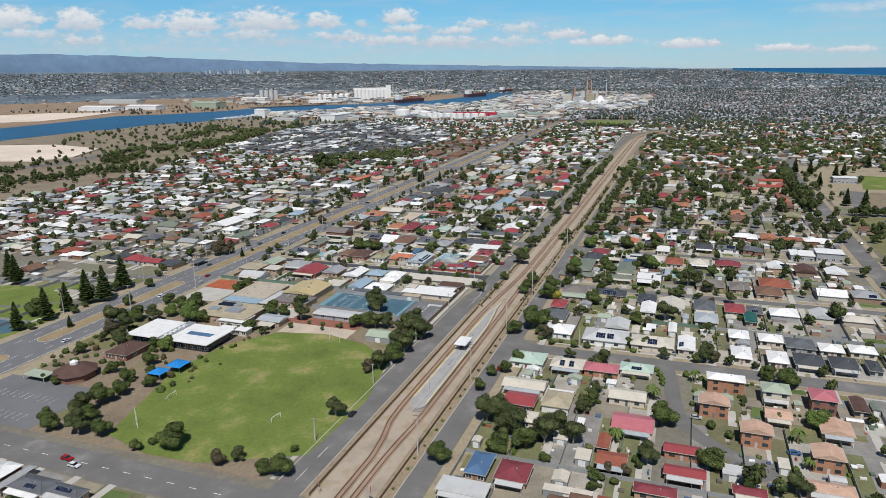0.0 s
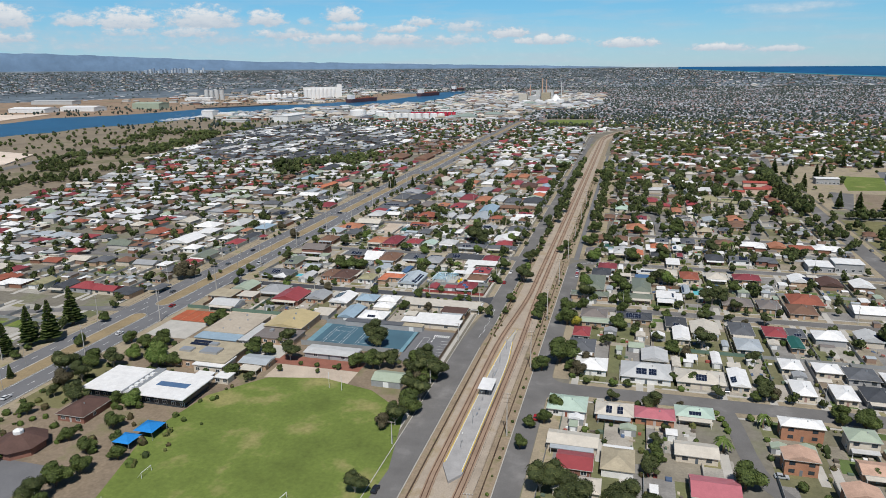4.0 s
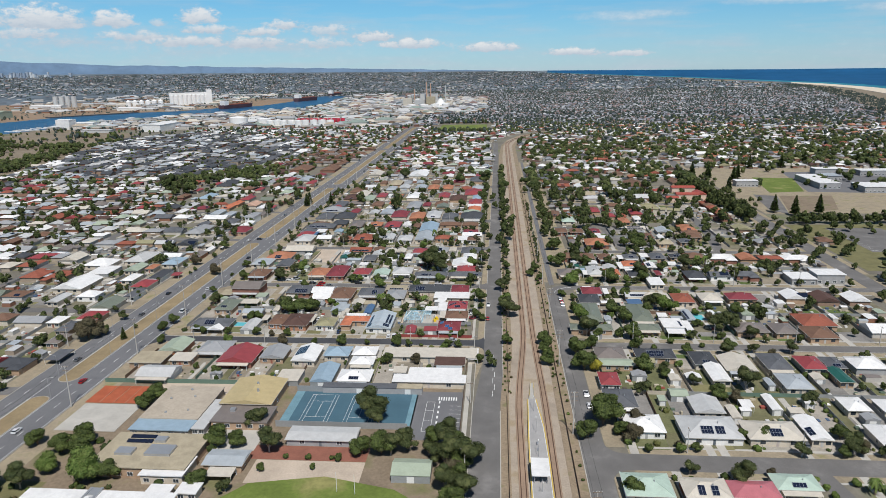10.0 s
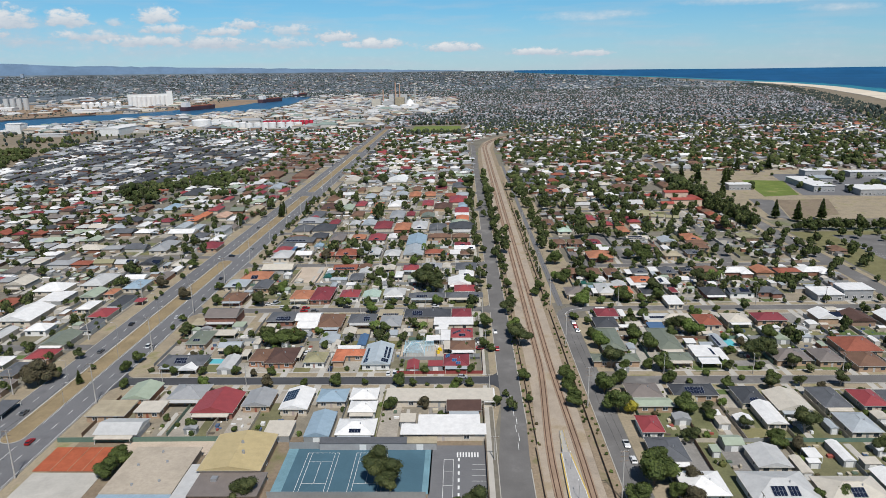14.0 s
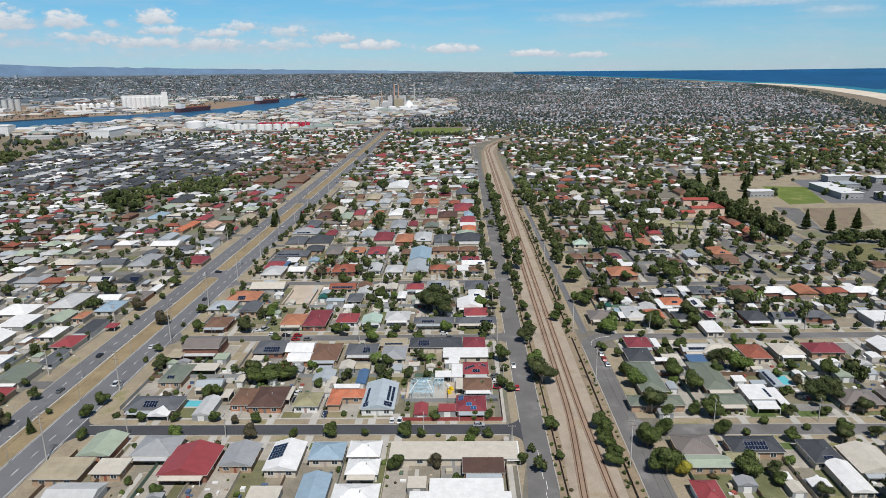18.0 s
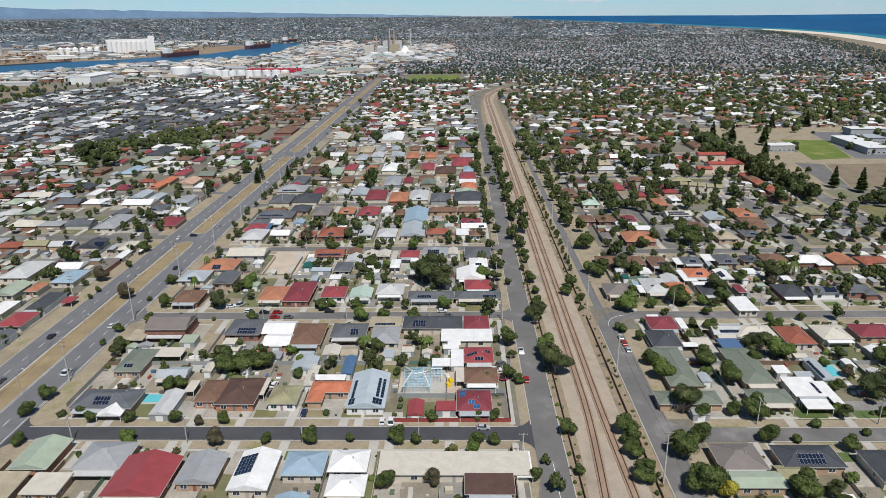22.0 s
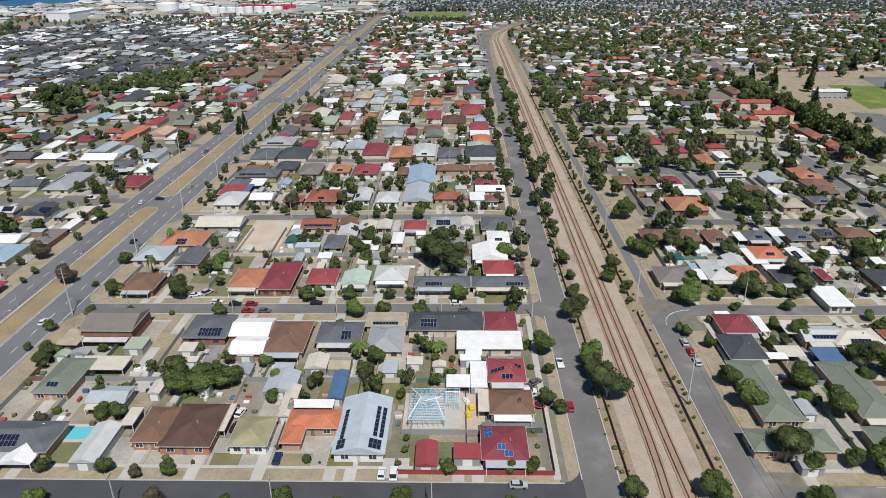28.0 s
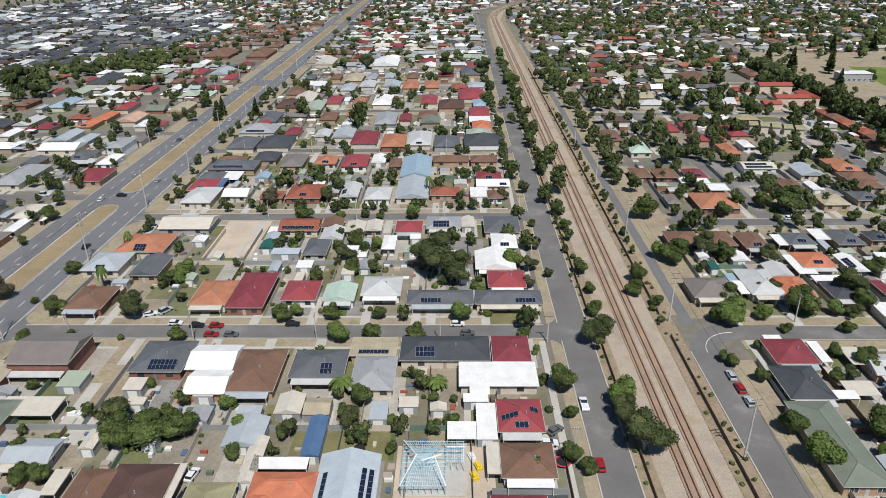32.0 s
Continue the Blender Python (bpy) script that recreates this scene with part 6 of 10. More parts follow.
house(82.2, -89.7, 19.3, 13.4, "cream", wall="w_cream", solar=(("front", -2.0, 1.5, 4, 2),))
shed(90.5, -67.6, 4.1, 12.7, "white", 2.4, "gable", name="garden_shed", axis="y")
shed(80.4, -69.1, 4.7, 5.7, "white", 2.4, "flat", name="carport", label="open carport with white roof")
house(97.2, -87.4, 7.7, 17.0, "white", "gable", wall="w_cream", pitch=0.3, solar=(("west", -5.9, 0.6, 2, 3),))
house(109.1, 10.8, 15.5, 13.2, "taupe", wall="w_tan")
house(124.8, 10.0, 11.0, 14.5, "taupe", wall="w_tan")
house(144.7, 22.4, 17.1, 17.6, "brick", wall="w_tan")
house(139.8, 5.6, 13.8, 16.0, "brown", wall="w_tan")
house(-234.5, 71.9, 11.2, 15.0, "red", wall="w_cream")
house(-230.9, 53.3, 7.0, 15.4, "slate", "gable", wall="w_white", pitch=0.3)
house(-236.8, 35.1, 12.6, 17.8, "green", "gable", wall="w_cream", pitch=0.3)
house(-234.5, 15.9, 12.4, 12.5, "red", wall="w_tan")
house(-277.8, 71.8, 19.1, 25.4, "white", "gable", wall="w_cream", pitch=0.3)
house(-271.4, 43.2, 7.0, 15.4, "pale", "gable", wall="w_cream", pitch=0.3)
house(-249.4, 8.5, 7.9, 10.7, "white", wall="w_cream")
house(-237.5, -0.4, 7.9, 14.6, "slate", wall="w_tan")
house(-232.4, -17.0, 7.0, 12.6, "taupe", wall="w_tan")
shed(-219.9, -35.6, 7.2, 12.1, "slate", 2.4, "flat", name="carport", label="open carport with slate roof")
shed(-277.8, 101.5, 14.6, 18.3, "white", 2.4, "flat", name="garage", axis="y")
house(-289.1, 118.0, 19.2, 17.3, "white", wall="w_cream")
house(-258.3, 106.3, 10.2, 16.6, "sage", "gable", wall="w_cream", pitch=0.3)
house(-249.3, 84.4, 8.2, 15.0, "white", wall="w_cream")
house(-247.8, 108.3, 6.4, 11.2, "terra", wall="w_cream")
house(-233.6, 91.7, 9.1, 20.1, "dark", wall="w_white")
house(-267.5, 132.6, 14.9, 25.0, "pale", wall="w_cream")
house(-239.0, 122.6, 11.7, 17.9, "sky", wall="w_cream")
shed(-224.0, 93.5, 5.4, 6.6, "red", 2.4, "flat", name="carport", label="open carport with red roof")
house(-247.1, 138.0, 13.7, 10.9, "white", "gable", wall="w_cream", pitch=0.3)
house(-229.8, 140.4, 7.7, 17.0, "taupe", wall="w_orange")
house(-163.7, 7.9, 21.0, 12.3, "slate", wall="w_tan", solar=(("front", -3.0, 1.5, 5, 2),))
shed(-159.0, 4.9, 8.2, 13.9, "white", 2.4, "gable", name="carport", label="open carport with white roof")
shed(-142.6, 6.2, 6.9, 15.1, "pale", 2.4, "gable", name="garage", axis="y")
house(-129.5, 13.1, 9.3, 14.4, "brown", wall="w_orange")
shed(-138.1, 16.6, 3.4, 7.2, "cream", 2.4, "flat", name="carport", label="open carport with cream roof")
house(-119.8, 13.0, 13.5, 17.5, "choc", wall="w_orange")
shed(-113.0, 16.5, 3.0, 11.2, "cream", 2.4, "flat", name="carport", label="open carport with cream roof")
house(-103.9, 10.5, 10.1, 11.8, "olive", wall="w_white")
house(-89.0, 15.6, 14.0, 7.8, "orange", wall="w_tan", wing=(-4.3, -5.9, 5.5, 7.8))
shed(-90.9, 22.5, 11.6, 3.4, "white", 2.4, "flat", name="carport", label="open carport with white roof")
shed(-97.4, 20.7, 3.6, 7.9, "cream", 2.4, "gable", name="garage", axis="y")
house(-75.7, 13.6, 13.1, 23.0, "ice", "gable", wall="w_white", pitch=0.3, solar=(("west", -7, 1.4, 1, 7), ("east", -6, 1.0, 1, 7), ("east", -6, 2.6, 1, 7), ("east", -10.5, 1.2, 3, 2), ("west", -10.5, 1.0, 2, 2)))
shed(-58.9, 2.9, 5.4, 9.2, "red", 2.4, "gable", name="garden_shed", axis="y")
shed(-48.9, 3.9, 6.8, 5.5, "red", 2.4, "flat", name="garden_shed", axis="x")
house(-39.7, 6.7, 11.6, 12.7, "maroon", wall="w_red", solar=(("front", -0.2, 0.8, 2, 1), ("front", -1.9, 2.6, 2, 1), ("west", 1.0, 1.0, 2, 2)), blue=True)
house(-36.8, 23.4, 11.9, 11.0, "brown", wall="w_white")
shed(-44.3, 24.4, 3.0, 9.7, "cream", 2.4, "flat", name="carport", label="open carport with cream roof")
house(-37.2, 38.6, 10.9, 12.2, "red", wall="w_cream", solar=(("front", -1.5, 1.0, 3, 1), ("west", -2.5, 1.0, 4, 1), ("east", 0.0, 1.2, 2, 1)))
shed(-45.3, 36.9, 4.8, 12.9, "white", 2.4, "flat", name="garden_shed", axis="y")
shed(-51.2, 33.5, 6.8, 5.8, "white", 2.4, "flat", name="carport", label="open carport with white roof")
house(-41.5, 55.2, 20.4, 10.5, "white", "flat", wall="w_cream", wing=(-5.0, -6.4, 5.0, 4.4, "flat"))
house(-55.5, 67.4, 24.8, 12.3, "dark", wall="w_cream", solar=(("front", -8.0, 1.2, 5, 2),))
house(-37.3, 67.3, 10.5, 12.7, "maroon", wall="w_cream")
house(-75.4, 68.1, 12.8, 9.1, "tan", "flat", wall="w_tan", solar=(("front", -4.0, 1.0, 8, 1),))
house(-74.1, 55.9, 11.2, 15.2, "grey", wall="w_cream")
house(-89.3, 59.9, 14.6, 13.1, "slate", wall="w_tan", solar=(("front", 1.0, 1.2, 3, 2),))
house(-105.6, 57.1, 13.2, 19.1, "brown", wall="w_tan")
house(-118.5, 63.0, 13.0, 12.0, "white", "gable", wall="w_orange", pitch=0.3, wing=(2.0, -11.2, 10.8, 10.6, "gable"))
house(-132.9, 63.5, 14.6, 15.1, "slate", wall="w_red", pitch=0.3, solar=(("front", -1.9, 0.7, 7, 2),))
house(-164.2, 63.9, 17.3, 15.2, "taupe", "gable", wall="w_red", h=5, pitch=0.3)
house(-174.8, 56.3, 6.8, 9.6, "tan", "flat", wall="w_red")
shed(-153.0, 53.4, 6.2, 6.7, "sage", 2.4, "flat", name="garden_shed", axis="y")
house(-166.2, 35.2, 10.5, 17.9, "green", wall="w_tan", solar=(("front", -1.6, 2.0, 3, 1),))
shed(-158.2, 42.0, 14.8, 7.2, "cream", 2.4, "flat", name="carport", label="open carport with cream roof")
house(-148.2, 25.8, 11.1, 8.1, "steel", "gable", wall="w_grey", pitch=0.3)
shed(-101.7, 33.0, 9.1, 10.5, "steel", 2.4, "gable", name="garden_shed", axis="y")
shed(-97.6, 25.4, 4.0, 11.5, "cream", 2.4, "gable", name="garage", axis="y")
shed(-85.3, 31.6, 4.4, 13.7, "blue", 2.4, "gable", name="garden_shed", axis="y")
shed(-93.6, 43.3, 6.7, 7.8, "cream", 2.4, "gable", name="garden_shed", axis="y")
shed(-86.5, 42.3, 6.6, 6.6, "tan", 2.4, "gable", name="garden_shed", axis="x")
house(-169.0, 96.4, 12.3, 14.8, "brown", wall="w_red")
house(-130.6, 99.6, 12.0, 16.3, "terra", wall="w_cream")
house(-118.5, 101.6, 11.9, 23.9, "maroon", wall="w_red")
house(-102.5, 101.0, 11.3, 13.4, "red", wall="w_white")
house(-89.7, 99.6, 10.2, 11.3, "mint", "gable", wall="w_white", pitch=0.3)
house(-76.6, 103.9, 12.8, 13.3, "pale", wall="w_white")
house(-57.4, 96.5, 21.1, 9.2, "slate", wall="w_cream", solar=(("front", -6.0, 0.6, 6, 1),))
house(-35.8, 96.5, 21.2, 9.2, "slate", wall="w_cream", solar=(("front", 2.0, 0.6, 6, 1),))
house(-35.6, 109.0, 12.4, 12.2, "red", wall="w_cream")
house(-38.6, 123.2, 14.0, 14.9, "white", "gable", wall="w_grey", pitch=0.3)
house(-168.5, 138.3, 18.3, 16.8, "terra", wall="w_cream", solar=(("front", -2.0, 0.6, 4, 2),))
house(-175.9, 122.5, 13.5, 15.0, "steel", wall="w_cream", solar=(("front", -1.6, 1.0, 3, 1),))
house(-159.1, 119.1, 10.1, 15.5, "slate", "gable", wall="w_tan", pitch=0.3)
house(63.6, 59.7, 13.6, 9.6, "pale", "gable", wall="w_tan", pitch=0.3, solar=(("front", -4.0, 1.0, 8, 1),))
house(79.7, 85.1, 8.6, 15.0, "white", "flat", wall="w_cream")
house(73.2, 58.1, 15.8, 10.6, "cream", wall="w_cream", solar=(("front", -3.0, 0.6, 6, 1),))
house(87.8, 54.6, 11.1, 15.7, "brick", wall="w_cream")
house(-169.0, -22.4, 11.7, 14.9, "sage", "gable", wall="w_orange", pitch=0.3)
house(-149.0, -23.2, 14.7, 13.5, "grey", wall="w_tan")
house(-133.9, -32.5, 16.8, 17.8, "red", "gable", wall="w_red", pitch=0.3)
house(-118.3, -29.1, 11.5, 13.9, "grey", "gable", wall="w_tan", pitch=0.3)
house(-102.8, -29.9, 11.3, 17.6, "white", "gable", wall="w_cream", pitch=0.3, solar=(("west", -3.1, 0.5, 5, 5),))
house(-89.1, -26.8, 11.9, 11.3, "sky", wall="w_cream")
house(-76.5, -25.6, 11.3, 10.3, "white", wall="w_white")
house(-75.7, -36.4, 10.8, 9.2, "white", wall="w_white")
house(-46.2, -26.7, 43.1, 10.6, "cream", "flat", wall="w_cream")
house(-36.4, -35.8, 13.6, 8.7, "choc", "flat", wall="w_tan")
shed(-26.3, -26.6, 4.6, 11.8, "white", 2.4, "flat", name="carport", label="open carport with white roof")
house(-174.6, -37.2, 15.5, 12.6, "tan", "flat", wall="w_tan")
house(-159.5, -36.0, 10.5, 9.1, "cream", "flat", wall="w_tan")
house(-163.7, -51.2, 16.3, 12.1, "pale", "gable", wall="w_white", pitch=0.3)
house(-43.9, -53.8, 31.0, 7.3, "white", "flat", wall="w_cream")
house(-42.0, -46.7, 23.0, 6.8, "white", "flat", wall="w_cream")
house(-76.0, -51.8, 14.4, 11.9, "white", wall="w_white", solar=(("front", -2.0, 1.0, 4, 1),))
shed(-89.7, -49.1, 9.4, 18.0, "sky", 2.4, "gable", name="garage", axis="y")
shed(-104.5, -52.3, 10.1, 11.0, "cream", 2.4, "flat", name="garden_shed", axis="y")
house(120.4, -68.2, 9.1, 11.5, "white", wall="w_cream")
house(31.4, -125.1, 14.9, 12.7, "mint", wall="w_white")
house(48.9, -125.9, 14.1, 10.8, "cream", wall="w_orange", solar=(("front", -3.0, 1.0, 2, 2), ("front", 1.0, 1.0, 2, 2),))
house(63.3, -125.9, 14.5, 9.2, "pink", wall="w_orange")
house(77.5, -121.3, 13.8, 9.0, "mint", wall="w_cream", solar=(("front", -2.0, 1.0, 4, 1),))
house(35.6, -150.8, 17.5, 9.5, "cream", "gable", wall="w_cream", pitch=0.3)
house(37.3, -164.3, 12.0, 10.9, "red", "gable", wall="w_red", pitch=0.3)
house(38.9, -177.2, 14.8, 8.6, "cream", wall="w_cream")
house(76.1, -148.1, 14.2, 9.5, "cream", "gable", wall="w_cream", pitch=0.3)
house(79.9, -169.6, 14.6, 12.3, "pink", "gable", wall="w_cream", pitch=0.3)
house(71.5, -185.7, 4.4, 9.7, "brick", "gable", wall="w_red", pitch=0.3)
house(75.2, -196.1, 9.8, 8.4, "brick", "gable", wall="w_orange", pitch=0.3)
house(96.9, -182.8, 11.9, 6.0, "red", "gable", wall="w_orange", pitch=0.3)
house(97.9, -196.4, 12.8, 6.0, "red", "gable", wall="w_orange", pitch=0.3)
house(35.0, -212.2, 7.4, 13.2, "blue", wall="w_tan")
house(46.5, -213.1, 10.6, 11.5, "maroon", wall="w_tan")
house(107.5, -148.3, 10.9, 7.8, "salmon", "gable", axis="y", wall="w_orange", storeys=2, pitch=0.3)
house(120.7, -165.8, 10.5, 7.8, "salmon", "gable", axis="y", wall="w_orange", storeys=2, pitch=0.3)
house(141.2, -175.2, 9.6, 8.8, "salmon", "gable", axis="y", wall="w_orange", storeys=2, pitch=0.3)
house(129.6, -146.4, 9.3, 9.0, "salmon", "gable", wall="w_tan", pitch=0.3)
house(147.7, -151.6, 10.5, 10.9, "salmon", "gable", wall="w_tan", pitch=0.3)
house(139.5, -191.9, 14.1, 6.5, "salmon", wall="w_tan")
house(112.4, -126.2, 14.5, 7.3, "white", wall="w_orange", storeys=2)
house(130.2, -130.2, 10.2, 9.4, "sage", wall="w_cream", storeys=2)
house(146.4, -131.1, 9.4, 10.6, "pink", wall="w_red", storeys=2)
house(159.0, -129.7, 5.5, 12.2, "choc", "gable", wall="w_tan", pitch=0.3)
house(134.2, -68.9, 10.6, 10.5, "white", wall="w_cream")
house(120.3, -91.0, 8.5, 14.4, "white", wall="w_cream")
house(134.9, -91.5, 8.5, 13.8, "white", wall="w_cream")
house(146.2, -71.9, 12.4, 12.8, "slate", wall="w_grey")
house(147.3, -90.7, 12.0, 13.6, "dark", wall="w_grey")
house(160.8, -90.0, 11.1, 13.5, "dark", wall="w_grey")
house(172.2, -89.3, 5.4, 11.9, "dark", wall="w_grey")
house(158.6, -73.4, 10.1, 10.3, "white", wall="w_cream")
house(171.4, -71.3, 11.1, 9.8, "white", wall="w_cream")
house(116.5, -201.1, 9.8, 4.8, "maroon", wall="w_tan")
house(33.8, -226.2, 15.8, 7.7, "pale", "flat", wall="w_cream")
house(-95.1, -267.7, 14.7, 7.9, "slate", wall="w_tan", solar=(("front", -1.0, 1.0, 4, 1),))
house(-82.4, -267.0, 13.8, 5.3, "slate", wall="w_tan", solar=(("front", -3.0, 1.0, 6, 1),))
house(-104.4, -267.1, 3.0, 13.8, "grey", wall="w_tan")
shed(164.4, -128.9, 3.0, 6.6, "green", 2.4, "gable", name="garage", axis="y")
house(89.6, -209.3, 12.8, 5.4, "maroon", wall="w_tan")
shed(64.5, -217.6, 14.9, 3.2, "cream", 2.4, "flat", name="garden_shed", axis="x")
tree(26.3, 229.2, "gum", 1.26, hand=True)
tree(42.6, 348.0, "round2", 1.89, hand=True)
tree(66.2, 362.6, "round", 1.84, hand=True)
tree(56.6, 288.0, "gum", 1.12, hand=True)
tree(96.9, 379.9, "round2", 2.66, hand=True)
tree(100.4, 347.8, "round2", 2.50, hand=True)
tree(109.2, 326.1, "gum", 1.81, hand=True)
tree(143.3, 423.3, "round", 2.05, hand=True)
tree(129.7, 325.0, "round2", 1.98, hand=True)
tree(25.6, 167.4, "round2", 1.72, hand=True)
tree(59.5, 243.6, "brown", 1.58, hand=True)
tree(77.6, 268.8, "round2", 1.40, hand=True)
tree(82.4, 239.0, "round2", 1.14, hand=True)
tree(83.4, 209.1, "round2", 1.20, hand=True)
tree(87.3, 197.2, "gum", 1.21, hand=True)
tree(77.4, 178.7, "round2", 1.37, hand=True)
tree(86.9, 175.0, "round2", 2.15, hand=True)
tree(119.1, 221.0, "round2", 0.93, hand=True)
tree(116.0, 204.0, "gum2", 0.91, hand=True)
tree(123.9, 240.6, "round2", 1.30, hand=True)
tree(150.1, 281.0, "round2", 1.61, hand=True)
tree(160.4, 266.9, "gum", 0.79, hand=True)
tree(150.2, 224.7, "round2", 1.39, hand=True)
tree(77.6, 164.0, "round2", 0.65, hand=True)
tree(94.5, 164.1, "round2", 0.73, hand=True)
tree(109.1, 164.3, "round2", 0.91, hand=True)
tree(57.5, 169.3, "round2", 1.20, hand=True)
tree(57.3, 196.5, "round2", 1.01, hand=True)
tree(26.3, 127.3, "round2", 1.73, hand=True)
tree(37.4, 131.3, "gum", 1.07, hand=True)
tree(20.6, 130.7, "light", 1.13, hand=True)
tree(30.8, 85.5, "light", 1.66, hand=True)
tree(26.0, 86.0, "round2", 0.88, hand=True)
tree(45.1, 80.2, "round2", 0.61, hand=True)
tree(53.6, 91.6, "round2", 1.69, hand=True)
tree(73.9, 93.7, "round2", 1.30, hand=True)
tree(62.5, 79.8, "round2", 0.76, hand=True)
tree(50.7, 103.6, "gum2", 0.75, hand=True)
tree(45.3, 103.5, "gum2", 0.65, hand=True)
tree(6.0, 103.6, "round2", 1.02, hand=True)
tree(11.3, 95.9, "round2", 0.74, hand=True)
tree(21.1, 65.3, "round2", 0.64, hand=True)
tree(32.7, 71.6, "round2", 0.46, hand=True)
tree(-353.7, 401.9, "round2", 3.88, hand=True)
tree(-396.2, 440.6, "round2", 3.14, hand=True)
tree(-294.1, 316.7, "light", 1.05, hand=True)
tree(-288.3, 292.9, "round2", 1.01, hand=True)
tree(-242.2, 224.3, "light", 1.57, hand=True)
tree(-242.1, 205.2, "round2", 1.48, hand=True)
tree(-251.9, 207.5, "gum2", 0.89, hand=True)
tree(-229.0, 212.4, "round", 0.88, hand=True)
tree(-225.7, 218.0, "round", 0.89, hand=True)
tree(-254.2, 301.5, "gum", 1.08, hand=True)
tree(-231.3, 301.5, "round", 1.76, hand=True)
tree(-291.9, 433.4, "round", 1.97, hand=True)
tree(-311.6, 420.9, "round2", 1.31, hand=True)
tree(-218.4, 329.3, "round2", 1.26, hand=True)
tree(-222.5, 366.1, "round2", 1.80, hand=True)
tree(-222.1, 168.0, "round2", 1.16, hand=True)
tree(-219.9, 144.0, "round", 0.60, hand=True)
tree(-284.5, 376.4, "gum2", 1.07, hand=True)
tree(-132.8, 184.8, "brown", 1.38, hand=True)
tree(-130.6, 204.6, "round2", 1.76, hand=True)
tree(-117.1, 210.7, "round2", 1.85, hand=True)
tree(-115.0, 164.2, "round2", 1.39, hand=True)
tree(-108.8, 188.9, "gum2", 0.93, hand=True)
tree(-99.5, 163.8, "light", 0.97, hand=True)
tree(-88.0, 210.8, "light", 1.25, hand=True)
tree(-90.0, 168.8, "round2", 0.71, hand=True)
tree(-83.2, 168.6, "round2", 0.63, hand=True)
tree(-89.6, 140.9, "round", 1.19, hand=True)
tree(-81.8, 139.3, "light", 0.84, hand=True)
tree(-92.2, 126.6, "gum2", 1.00, hand=True)
tree(-145.8, 117.1, "light", 1.12, hand=True)
tree(-118.7, 139.3, "gum2", 0.66, hand=True)
tree(-96.4, 137.3, "round2", 0.78, hand=True)
tree(-70.1, 167.0, "light", 1.21, hand=True)
tree(-66.6, 182.3, "round2", 0.57, hand=True)
tree(-47.4, 212.9, "round2", 1.29, hand=True)
tree(-25.9, 215.8, "round2", 1.70, hand=True)
tree(-22.1, 197.3, "gum2", 0.94, hand=True)
tree(-32.0, 189.5, "brown", 1.04, hand=True)
tree(-21.6, 159.9, "round2", 0.58, hand=True)
tree(-32.9, 123.0, "light", 1.27, hand=True)
tree(-110.7, 310.7, "light", 2.61, hand=True)
tree(-114.3, 268.5, "round2", 0.79, hand=True)
tree(-162.0, 406.1, "round2", 1.74, hand=True)
tree(-149.4, 334.8, "round2", 2.01, hand=True)
tree(-82.5, 253.9, "round2", 0.83, hand=True)
tree(-50.6, 255.4, "gum2", 0.74, hand=True)
tree(-127.6, 502.9, "gum", 1.81, hand=True)
tree(-146.2, 512.9, "gum2", 1.53, hand=True)
tree(-60.8, 292.6, "round2", 0.98, hand=True)
tree(-52.6, 292.5, "round2", 0.98, hand=True)
tree(-50.1, 326.2, "round", 1.48, hand=True)
tree(-92.4, 362.3, "round2", 1.32, hand=True)
tree(-103.2, 375.4, "gum2", 1.05, hand=True)
tree(-9.4, 433.8, "gum", 1.52, hand=True)
tree(-10.6, 367.5, "gum", 1.27, hand=True)
tree(-7.0, 336.4, "round2", 1.32, hand=True)
tree(14.5, 453.4, "round", 1.43, hand=True)
tree(13.0, 400.8, "round2", 1.31, hand=True)
tree(-6.2, 300.5, "round2", 1.22, hand=True)
tree(-4.0, 240.9, "round2", 1.58, hand=True)
tree(-17.9, 319.7, "gum", 0.85, hand=True)
tree(-30.8, 367.8, "gum2", 1.41, hand=True)
tree(-32.0, 465.4, "round2", 2.21, hand=True)
tree(-59.2, 457.4, "round2", 2.34, hand=True)
tree(-70.1, 442.9, "round2", 1.33, hand=True)
tree(-5.7, 198.3, "round2", 1.76, hand=True)
tree(-9.2, 155.9, "round2", 0.90, hand=True)
tree(-183.6, 375.6, "gum2", 1.06, hand=True)
tree(-220.4, 399.1, "round", 1.13, hand=True)
tree(-187.0, 401.9, "round", 1.13, hand=True)
tree(-183.8, -146.6, "gum2", 1.65, hand=True)
tree(-178.9, -135.1, "round2", 1.61, hand=True)
tree(-169.3, -134.0, "gum", 1.02, hand=True)
tree(-202.1, -117.3, "round", 1.12, hand=True)
tree(-181.3, -107.9, "round2", 1.18, hand=True)
tree(-169.2, -112.4, "round2", 1.32, hand=True)
tree(-164.2, -105.7, "round2", 1.46, hand=True)
tree(-150.5, -127.8, "light", 2.06, hand=True)
tree(-143.1, -126.8, "round2", 1.23, hand=True)
tree(-134.7, -163.3, "light", 1.34, hand=True)
tree(-160.0, -165.6, "gum2", 1.26, hand=True)
tree(-173.0, -164.0, "gum", 0.59, hand=True)
tree(-130.6, -179.7, "round2", 1.22, hand=True)
tree(-111.4, -129.9, "round2", 1.19, hand=True)
tree(-101.7, -132.2, "gum2", 0.64, hand=True)
tree(-115.2, -104.2, "round2", 1.47, hand=True)
tree(-108.2, -104.7, "round2", 1.12, hand=True)
tree(-154.9, -78.4, "round2", 1.32, hand=True)
tree(-154.3, -71.6, "round2", 1.29, hand=True)
tree(-95.1, -108.4, "gum", 1.05, hand=True)
